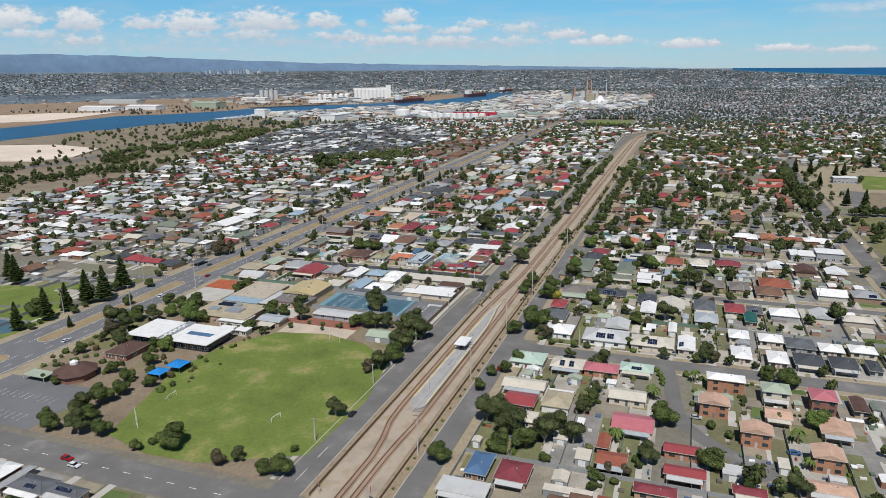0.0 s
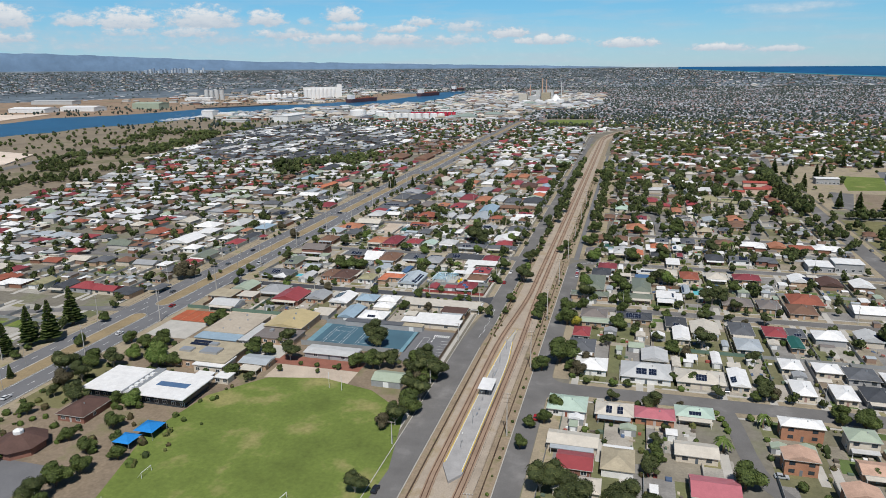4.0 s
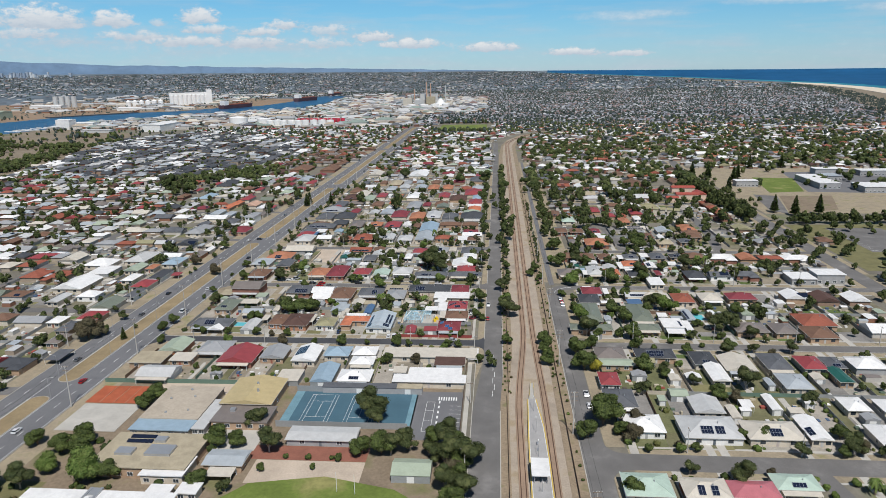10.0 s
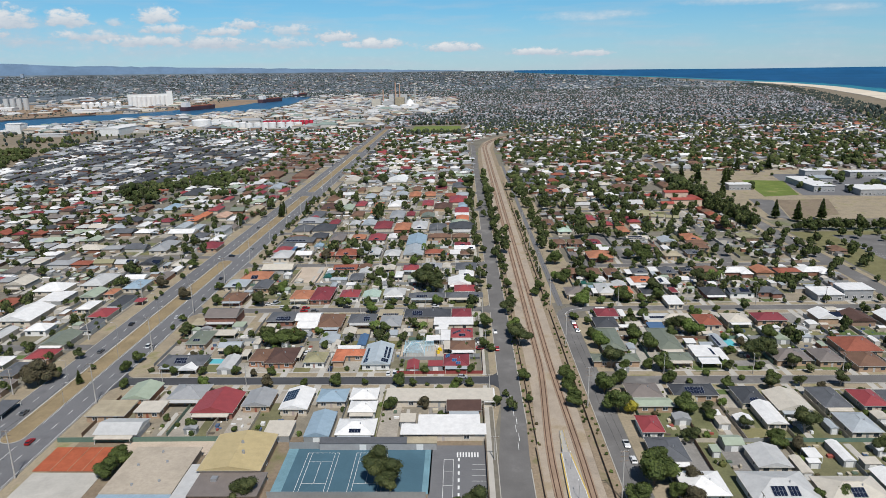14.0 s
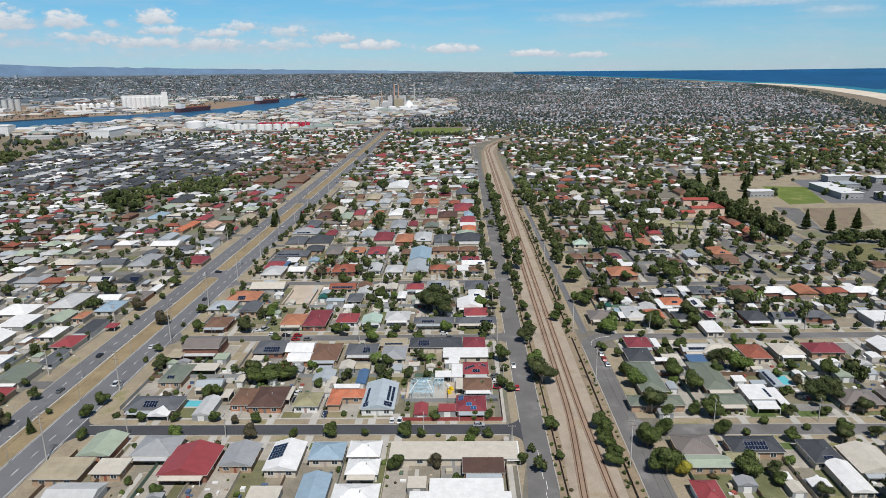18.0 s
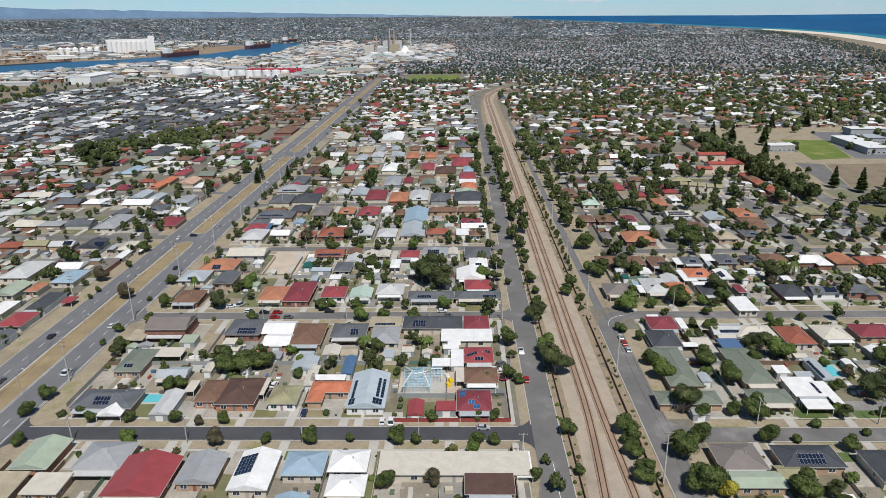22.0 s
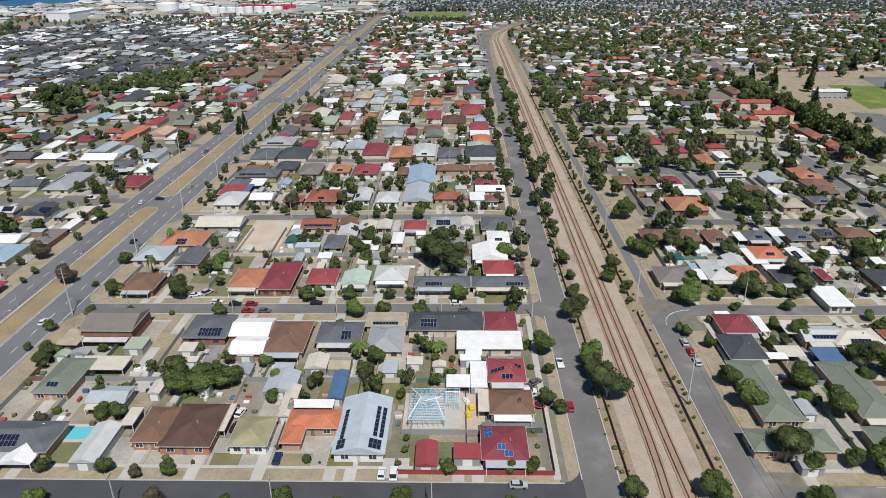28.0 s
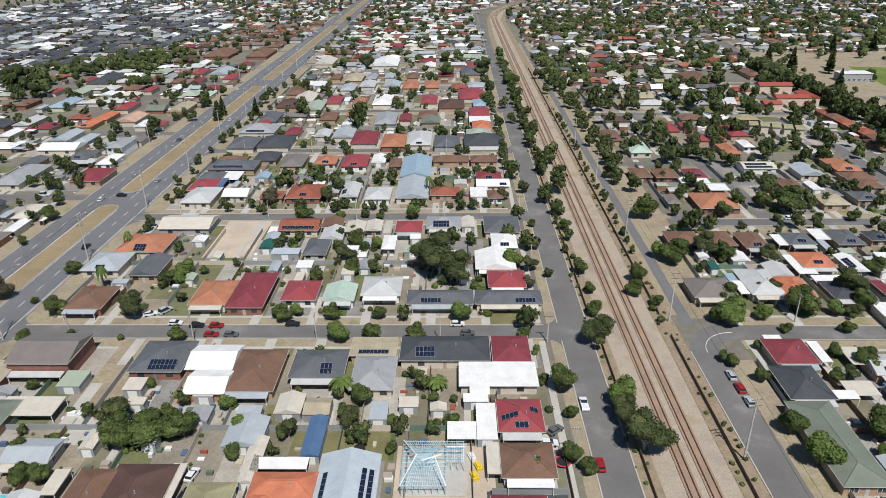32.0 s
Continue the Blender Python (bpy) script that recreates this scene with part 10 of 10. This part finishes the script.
# ---- far suburb: thousands of roofs and trees ----
FW, FT, FK, FR2, FT2, FY = Mesh(), Mesh(), Mesh(), Mesh(), Mesh(), Mesh()
MID = {}                                        # roofs of the middle distance, one sheet for each roof colour
MIX_WEST = ["pale", "white", "cream", "grey", "pale", "brown", "maroon", "steel", "slate", "white", "red", "taupe", "dark", "cream", "brick", "grey", "sage", "choc", "white", "brick", "pale", "green", "steel"]
MIX_MID = ["pale", "white", "cream", "brown", "grey", "red", "slate", "steel", "white", "brick", "taupe", "choc", "cream", "dark", "maroon", "pale", "grey", "white", "brick", "grey", "sage", "white"]
MIX_EAST = ["brown", "grey", "taupe", "choc", "white", "slate", "brick", "brick", "pale", "steel", "dark", "brown", "white", "terra", "cream", "grey", "olive", "choc", "white", "slate", "pale", "grey"]
MIX_NEW = ["dark", "slate", "dark", "white", "steel", "dark", "slate", "white", "dark", "grey", "dark", "pale"]
MIX_VILLAGE = ["brown", "brick", "brown", "choc", "brown", "taupe"]


def inside(x, y, poly):
    """Whether a point lies in a polygon on the map."""
    hit = False
    for (xa, ya), (xb, yb) in zip(poly, poly[1:] + poly[:1]):
        if (ya > y) != (yb > y) and x < xa + (xb - xa) * (y - ya) / (yb - ya):
            hit = not hit
    return hit


ESTATE = [(-640, 560), (-500, 490), (-400, 508), (-345, 610), (-320, 745), (-345, 860), (-430, 1000), (-640, 1120), (-760, 1040), (-730, 800)]
VILLAGE = [(-318, 585), (-230, 572), (-224, 700), (-222, 800), (-312, 790), (-330, 690)]
BELT = [(-400, 470), (-300, 512), (-228, 560), (-226, 572), (-330, 575), (-405, 508)]
LOT = (-300, 508, -226, 566)
SCRUB = [(-566, 170), (-570, 250), (-595, 345), (-650, 490), (-690, 650), (-700, 830), (-690, 960), (-900, 1120), (-1010, 900), (-900, 640), (-790, 470), (-800, 300), (-900, 100), (-760, -250), (-640, -250)]
THICKET = [(-355, 395), (-350, 420), (-375, 450), (-400, 445), (-402, 410), (-380, 398)]


def roof_piece(mesh, c, s, px, py, x0, y0, x1, y1, z, rise, hip):
    """One roof over a rectangle turned by the angle whose cosine and sine are given."""
    w, d = x1 - x0, y1 - y0
    xm, ym = (x0 + x1) / 2, (y0 + y1) / 2
    if w >= d:
        k = d * 0.46 if hip else 0.0
        r = [(x0 + k, ym), (x1 - k, ym)]
        f = [(0, 1, 5, 4), (2, 3, 4, 5), (1, 2, 5), (3, 0, 4)]
    else:
        k = w * 0.46 if hip else 0.0
        r = [(xm, y0 + k), (xm, y1 - k)]
        f = [(1, 2, 5, 4), (3, 0, 4, 5), (0, 1, 4), (2, 3, 5)]
    pts = [(x0, y0, z), (x1, y0, z), (x1, y1, z), (x0, y1, z)] + [(a, b, z + rise) for a, b in r]
    mesh.solid([(px + a * c - b * s, py + a * s + b * c, h) for a, b, h in pts], f)


def mid_house(x, y, w, d, h, col, rz=0.0):
    """A house of the middle distance: main roof, wing, lean-to roofs and sometimes panels, on walls."""
    mesh = MID.setdefault(col, Mesh())
    c, s = math.cos(rz), math.sin(rz)
    hip = RND.random() < 0.62
    rise = min(w, d) * RND.uniform(0.13, 0.22)
    blocks = [(-w / 2, -d / 2, w / 2, d / 2, h, rise)]
    u = RND.random()
    if u < 0.55:
        ww, wd = w * RND.uniform(0.35, 0.55), d * RND.uniform(0.35, 0.6)
        ox, oy = RND.choice((-1, 1)) * (w - ww) / 2, RND.choice((-1, 1)) * (d / 2 + wd * 0.25)
        blocks.append((ox - ww / 2, oy - wd / 2, ox + ww / 2, oy + wd / 2, h - 0.04, ww * 0.16))
    for x0, y0, x1, y1, z, q in blocks:
        roof_piece(mesh, c, s, x, y, x0, y0, x1, y1, z, q, hip)
        i = len(FW.v)
        o = 0.55
        b = [(x + a * c - e * s, y + a * s + e * c) for a, e in ((x0 + o, y0 + o), (x1 - o, y0 + o), (x1 - o, y1 - o), (x0 + o, y1 - o))]
        FW.v += [(a, e, 0.0) for a, e in b] + [(a, e, z + 0.02) for a, e in b]
        FW.f += [(i + k, i + (k + 1) % 4, i + 4 + (k + 1) % 4, i + 4 + k) for k in range(4)]
    for _ in range(RND.choice((0, 1, 1, 2, 2))):
        lw, ld = RND.uniform(3, 6.5), RND.uniform(3, 7)
        side = RND.choice((-1, 1))
        lx, ly = side * (w / 2 + lw / 2 - 0.3), RND.uniform(-d / 2, d / 2)
        if RND.random() < 0.5:
            lx, ly = RND.uniform(-w / 3, w / 3), side * (d / 2 + ld / 2 + RND.uniform(-0.3, 3.0))
        lean = MID.setdefault(RND.choice(("white", "cream", "pale", "steel", "white", "grey")), Mesh())
        roof_piece(lean, c, s, x, y, lx - lw / 2, ly - ld / 2, lx + lw / 2, ly + ld / 2, 2.35, 0.25, False)
    if RND.random() < 0.16:
        pan = MID.setdefault("solar", Mesh())
        pw, u0 = RND.uniform(2.5, 5), RND.uniform(-w / 3, w / 6)
        k = rise / (min(w, d) / 2)
        pts = [(u0, -d / 2 + 0.8), (u0 + pw, -d / 2 + 0.8), (u0 + pw, -d / 2 + 3.0), (u0, -d / 2 + 3.0)]
        if w >= d:
            pan.poly([(x + a * c - b * s, y + a * s + b * c, h + 0.12 + (b + d / 2) * k) for a, b in pts])


def far_house(x, y, w, d, h, mesh, walls=True):
    """A distant house: one hipped roof and its walls."""
    px, py, pz, s = warp(x, y)
    w, d, h = w * s, d * s, h * s
    roof_piece(mesh, 1.0, 0.0, px, py, -w / 2, -d / 2, w / 2, d / 2, pz + h, min(w, d) * 0.2, True)
    if walls:
        o = 0.5 * s
        FW.box(px - w / 2 + o, py - d / 2 + o, pz - 0.2, px + w / 2 - o, py + d / 2 - o, pz + h + 0.02, False)


def far_shed(x, y, w, d, h=2.3):
    roof_piece(MID.setdefault(RND.choice(("white", "cream", "pale", "steel", "grey", "sage", "taupe", "white")), Mesh()), 1.0, 0.0, x, y, -w / 2, -d / 2, w / 2, d / 2, h, 0.4, False)
    FW.box(x - w / 2 + 0.1, y - d / 2 + 0.1, 0, x + w / 2 - 0.1, y + d / 2 - 0.1, h, False)


def mix(x, y):
    return MIX_NEW if inside(x, y, ESTATE) else MIX_VILLAGE if inside(x, y, VILLAGE) else MIX_WEST if x < -200 else MIX_MID if x < 0 else MIX_EAST


def yard_patches(x, y, w, d):
    """Pale paving, bare earth and lawn between the houses."""
    for _ in range(3):
        a, b = x + RND.uniform(-w, w) * 0.8, y + RND.uniform(-d, d) * 0.9
        pw, pd = RND.uniform(2, 6), RND.uniform(2, 8)
        z = 0.02 + RND.random() * 0.02
        FY.poly([(a - pw, b - pd, z), (a + pw, b - pd, z), (a + pw, b + pd, z), (a - pw, b + pd, z)])


for x, y, w, d, h in FARQ:
    mid_house(x, y, w * 1.1, d * 1.06, h, RND.choice(mix(x, y)), math.pi * RND.randrange(2))
    yard_patches(x, y, 9, 14)
    for _ in range(3):
        sx, sy, sw, sd = x + RND.uniform(-8, 8), y + RND.uniform(-18, 18), RND.uniform(2.5, 6), RND.uniform(2.5, 6)
        if free(sx - sw / 2, sy - sd / 2, sx + sw / 2, sy + sd / 2):
            far_shed(sx, sy, sw, sd)
            TAKEN.append((sx - sw / 2, sy - sd / 2, sx + sw / 2, sy + sd / 2))
for x, y, w, d, h in SHEDQ:
    far_shed(x, y, w, d, h)

BICONE = [(0, 0, 1), (1, 0, 0), (0.31, 0.95, 0.05), (-0.81, 0.59, -0.05), (-0.81, -0.59, 0.08), (0.31, -0.95, 0)]


MID_CROWNS = [crown_mesh(20 + k, 1.0, 1.0 + 0.12 * k, 5, 40, 0.66, 1.0, 0.34, ICO1) for k in range(7)]


def far_tree(x, y, r, big):
    """A tree of the middle distance (big: clumps and loose leaves) or a distant one (one uneven clump)."""
    px, py, pz, s = warp(x, y)
    r *= s
    # further trees join the sheet whose leaf colour includes haze
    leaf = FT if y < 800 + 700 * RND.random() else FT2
    if not big:
        k = r * 0.9
        tall = RND.uniform(1.0, 1.7)
        if y > 1700:
            i = len(leaf.v)
            leaf.v += [(px + a * r * RND.uniform(0.7, 1.3), py + b * r * RND.uniform(0.7, 1.3), pz + r * (0.75 + q * 0.9) * tall) for a, b, q in BICONE]
            leaf.f += [(i, i + 1 + j, i + 1 + (j + 1) % 5) for j in range(5)] + [(i + 5, i + 4, i + 3, i + 2, i + 1)]
            return
        leaf.solid([(px + p[0] * k * RND.uniform(0.7, 1.3), py + p[1] * k * RND.uniform(0.7, 1.3), pz + r * (0.85 + p[2] * 0.8) * tall) for p in ICO1[0]], ICO1[1])
        return
    if y < 430:
        m = MID_CROWNS[RND.randrange(7)]
        a, k, tall = RND.uniform(0, 6.283), r * 1.12, r * RND.uniform(1.15, 1.6)
        ca, sa = math.cos(a) * k, math.sin(a) * k
        i = len(leaf.v)
        leaf.v += [(px + p[0] * ca - p[1] * sa, py + p[0] * sa + p[1] * ca, pz + 0.25 * r + p[2] * tall) for p in m.v]
        leaf.f += [tuple(i + q for q in f) for f in m.f]
        return
    n = 4 + int(max(0, r - 3) * 1.4)
    tall = RND.uniform(0.85, 1.35)
    for k in range(n):
        a = RND.uniform(0, 6.283)
        q = r * RND.uniform(0.05, 0.82)
        cx, cy, cz = px + math.cos(a) * q, py + math.sin(a) * q, pz + r * tall * RND.uniform(0.7, 1.5)
        rr = r * RND.uniform(0.42, 0.68) * (7 / n) ** 0.4
        leaf.solid([(cx + p[0] * rr * RND.uniform(0.7, 1.3), cy + p[1] * rr * RND.uniform(0.7, 1.3), cz + p[2] * rr * RND.uniform(0.65, 1.2)) for p in ICO1[0]], ICO1[1])
    for _ in range(15 + int(max(0, r - 3) * 7)):
        v = Vector((RND.gauss(0, 1), RND.gauss(0, 1), RND.gauss(0.3, 0.8))).normalized()
        c = Vector((px, py, pz + r * tall)) + Vector((v.x, v.y, v.z * tall)) * r * RND.uniform(0.8, 1.12)
        u = Vector((RND.gauss(0, 1), RND.gauss(0, 1), RND.gauss(0, 1))).normalized() * min(r * 0.19, 0.6)
        t = v.cross(u)
        leaf.poly([c - u, c + t, c + u, c - t])


def region(x, y):
    """What covers the land here: s suburb, e new estate, v brown-roofed village, w works, b bush, t thick trees, or nothing."""
    d = math.hypot(x - CX, y - CY)
    if x > coast_x(y) - 330:
        return ""
    rail = 0.0 if y < 850 else ((y - 850) / 250) ** 2 * 80
    if -27 < x - rail < 24 and y < 1110 or -222 < x < -184 and y < 1260:
        return ""
    if abs(x - avenue_x(y)) < 13 and y < 640:
        return ""
    if 226 < x < 345 and 110 < y < 262:
        return "b"
    if -160 < x < -25 and 1100 < y < 1345:
        return "" if 1135 < y < 1330 else "t"
    if 222 < x < 470 and 262 < y < 580:
        return ""
    if inside(x, y, ESTATE):
        return "e"
    if inside(x, y, VILLAGE):
        return "v"
    if LOT[0] < x < LOT[2] and LOT[1] < y < LOT[3]:
        return ""
    if inside(x, y, BELT) or inside(x, y, THICKET):
        return "t"
    if inside(x, y, SCRUB):
        return "t" if noise.noise(Vector((x / 70, y / 70, 8.0))) > 0.08 else "b"
    if y < 3200:
        if x < river_x(y) + 25:
            return "b" if x < river_x(y) - 420 and RND.random() < 0.08 else ""
        if y > 1230 and x < -215:
            return "w" if RND.random() < 0.78 else ""
        if y > 1650 and x < -60 and y < 2700:
            return "w"
        if x < -690:
            return "b"
    if y >= 3200 and d < 4700 and math.degrees(math.atan2(x - CX, y - CY)) < -27:
        return "w" if RND.random() < 0.06 else ""
    if d > 7000 and RND.random() < 0.3:
        return "b"
    if x < -900 and d > 3500 and RND.random() < 0.3:
        return "w"
    return "s"


def built_near(x, y):
    return (-326 < x < -29 and y < 525 and not (x < -220 and y > 298)) or (15 < x < 200 and y < 425)


for x, y, s, kind in MID_TREES:
    far_tree(x, y, 2.5 * s if "gum" not in kind else 3.2 * s, True)
# small garden trees between the houses of the inner blocks
GARDEN = random.Random(41)
for x0, x1, y0, y1, n in ((-180, -34, 22, 430, 330), (30, 198, 92, 420, 200), (-322, -226, -40, 290, 130)):
    for _ in range(n):
        x, y, r = GARDEN.uniform(x0, x1), GARDEN.uniform(y0, y1), GARDEN.uniform(1.1, 2.7)
        if free(x - 0.7 * r, y - 0.7 * r, x + 0.7 * r, y + 0.7 * r) and min(abs(y - q) for q in list(STREETS_L) + list(STREETS_R)) > 5.0:
            far_tree(x, y, r, True)



y = -60.0
while y < 3560:
    step = 44.0
    for row in (0, 1, 2) if y > 1100 else (0, 1):
        yy = y + (12, 33, 1)[row]
        half = 0.78 * (yy + 420) + 260
        x = -min(half, 1500 + yy * 0.2)
        while x < min(half, 2400):
            w = RND.uniform(13.0, 17.5)
            hx, hy = x + w / 2, yy + RND.uniform(-2, 2) + 6 * math.sin(x * 0.004 + y)
            x += w
            if built_near(hx, hy):
                continue
            k = region(hx, hy)
            far = hy > 1500
            if hy < 640 and not free(hx - 6, hy - 6, hx + 6, hy + 6):
                k = "s0"
            if k in ("s", "v") and RND.random() < 0.93:
                if hy < 1250:
                    mid_house(hx, hy, RND.uniform(10, 15.5), RND.uniform(9, 13.5), RND.uniform(2.4, 2.9) * (1.8 if RND.random() < 0.05 else 1), RND.choice(mix(hx, hy)), math.pi / 2 * RND.randrange(4) + 0.06 * math.sin(x * 0.01))
                    yard_patches(hx, hy, 8, 9)
                    if k == "s" and RND.random() < 0.85:
                        far_shed(hx + RND.uniform(-5, 5), hy + RND.uniform(9, 11.5) * (1 if row == 0 else -1), RND.uniform(3, 7), RND.uniform(3, 6))
                else:
                    far_house(hx, hy, RND.uniform(9, 15), RND.uniform(8, 13), RND.uniform(2.4, 3.6), FR2)
            if k == "w" and hy < 2600 and RND.random() < 0.35:
                far_house(hx, hy, RND.uniform(8, 30), RND.uniform(8, 22), RND.uniform(3, 8), FK)
            pt = {"s": 0.74 if hx > 0 else 0.72, "s0": 0.4, "e": 0.0, "v": 0.35, "b": 0.16, "w": 0.3, "t": 1.0, "": 0.0}[k]
            if hy > 520 and k == "s":
                pt *= max(0.3, 0.95 + 1.5 * noise.noise(Vector((hx / 130, hy / 170, 3.0))))
            for _ in range(5 if k == "t" and not far else 3 if hx > 0 and hy < 1400 else 2):
                if RND.random() < pt:
                    far_tree(hx + RND.uniform(-8, 8), hy + RND.uniform(-12, 12), RND.uniform(1.6, 4.0) * (1.15 if hx > 20 and hy < 900 else 1) * (1.2 if k == "t" else 1), hy < 1000)
    y += step
# the new estate: close rows of long roofs running north
col = 0
x = -770.0
while x < -320:
    y = 490.0 + RND.uniform(0, 10)
    tone = "dark"
    while y < 1120:
        L = RND.uniform(10.5, 17)
        cx = x + 4 * math.sin(y * 0.006) + RND.uniform(-1.2, 1.2)
        if inside(cx, y + L / 2, ESTATE) and RND.random() < 0.94:
            if RND.random() < 0.6:
                tone = RND.choice(("dark", "slate", "dark", "white", "steel", "dark", "grey", "pale", "slate"))
            mid_house(cx, y + L / 2, RND.uniform(10.5, 15), L - RND.uniform(0.4, 2.2), RND.choice((2.7, 2.7, 2.8, 2.9, 5.2)), tone, 0.0)
            if RND.random() < 0.7:
                far_tree(cx + RND.choice((-8.5, 8.5, 9.5)), y + RND.uniform(0, L), RND.uniform(1.2, 2.8), True)
        y += L
    x += 15.0 if col % 2 else 23.0
    col += 1
# port and works buildings
for _ in range(1050):
    x, y = RND.uniform(-1300, 0), RND.uniform(1230, 3500)
    if region(x, y) == "w":
        far_house(x, y, RND.uniform(14, 50), RND.uniform(12, 30), RND.uniform(4, 9), FK if RND.random() < 0.85 else FR2)
# sheds and yards strung along the far bank and over the plain behind it
for _ in range(300):
    y = 3450 - 1500 * RND.random() ** 1.6
    x = river_x(y) - 400 - abs(RND.gauss(0, 420))
    if not inside(x, y, RIVER_NEAR + RIVER_FAR):
        far_house(x, y, RND.uniform(15, 60), RND.uniform(10, 24), RND.uniform(4, 8), FK)
for _ in range(900):
    y = RND.uniform(1350, 3500)
    x = river_x(y) - 330 - abs(RND.gauss(0, 420))
    if not inside(x, y, RIVER_NEAR + RIVER_FAR):
        far_tree(x, y, RND.uniform(2, 4.5), False)
# beyond: the plain of the city up to the horizon
for i in range(30000):
    d = 3400 * (40000 / 3400) ** (RND.random() ** 1.25)
    a = RND.uniform(-58, 32)
    x, y = CX + math.sin(radians(a)) * d, CY + math.cos(radians(a)) * d
    if x > coast_x(y) - 330 or a < -27 and d < 4700 and RND.random() < 0.9:
        continue
    q = (d / 3500) ** 0.62
    k = noise.noise(Vector((x / 420, y / 900, 1.0)))
    if RND.random() < 0.42 + 0.35 * k:
        far_house(x, y, RND.uniform(10, 26) * q, RND.uniform(9, 16) * q, RND.uniform(3, 4.5), FR2 if RND.random() < 0.72 - 0.3 * k else FK, False)
    else:
        far_tree(x, y, RND.uniform(3, 5.5) * q, False)
for _ in range(1500):
    y = RND.uniform(900, 4200)
    far_tree(coast_x(y) - RND.uniform(235, 345), y, RND.uniform(2.5, 5), False)
for _ in range(150):
    x, y = RND.uniform(226, 470), RND.uniform(285, 575)
    if not (236 < x < 400 and 285 < y < 520) and free(x - 3, y - 3, x + 3, y + 3):
        far_tree(x, y, RND.uniform(2.0, 4.0), True)
for key, mesh in MID.items():
    name = "black tile" if key == "solar" else COLNAME[key]
    ob = part("mid_roofs" if key != "solar" else "mid_solar_panels", mesh, M[key])
    tagged(ob, "%s roofs of suburban houses further off" % name if key != "solar" else "dark solar panels on roofs further off", "houses" if key != "solar" else "solar panels", kind="stuff")
tagged(part("mid_yards", FY, M["yard"]), "patchwork of paved, bare and grassed yards", "yard", kind="stuff")
tagged(part("distant_house_roofs", FR2, M["hazed_roofs"]), "countless distant suburb roofs in haze-muted grey and brown", "houses", kind="stuff")
tagged(part("distant_trees", FT2, M["hazed_leaf"]), "distant suburb trees with haze painted as dull blue-green", "trees", kind="stuff")
tagged(part("far_house_walls", FW, M["far_walls"]), "brick and rendered walls of distant houses", "houses", kind="stuff")
tagged(part("far_works_roofs", FK, M["works"]), "pale roofs of port works and warehouses", "warehouses", kind="stuff")
tagged(part("far_trees", FT, M["far_leaf"]), "dark green trees between distant houses", "trees", kind="stuff")

# the patterns that were copied are no longer needed
for e in list(TREES.values()) + [t[0] for t in TEMPL.values()]:
    for o in (*e.children_recursive, e):
        bpy.data.objects.remove(o)
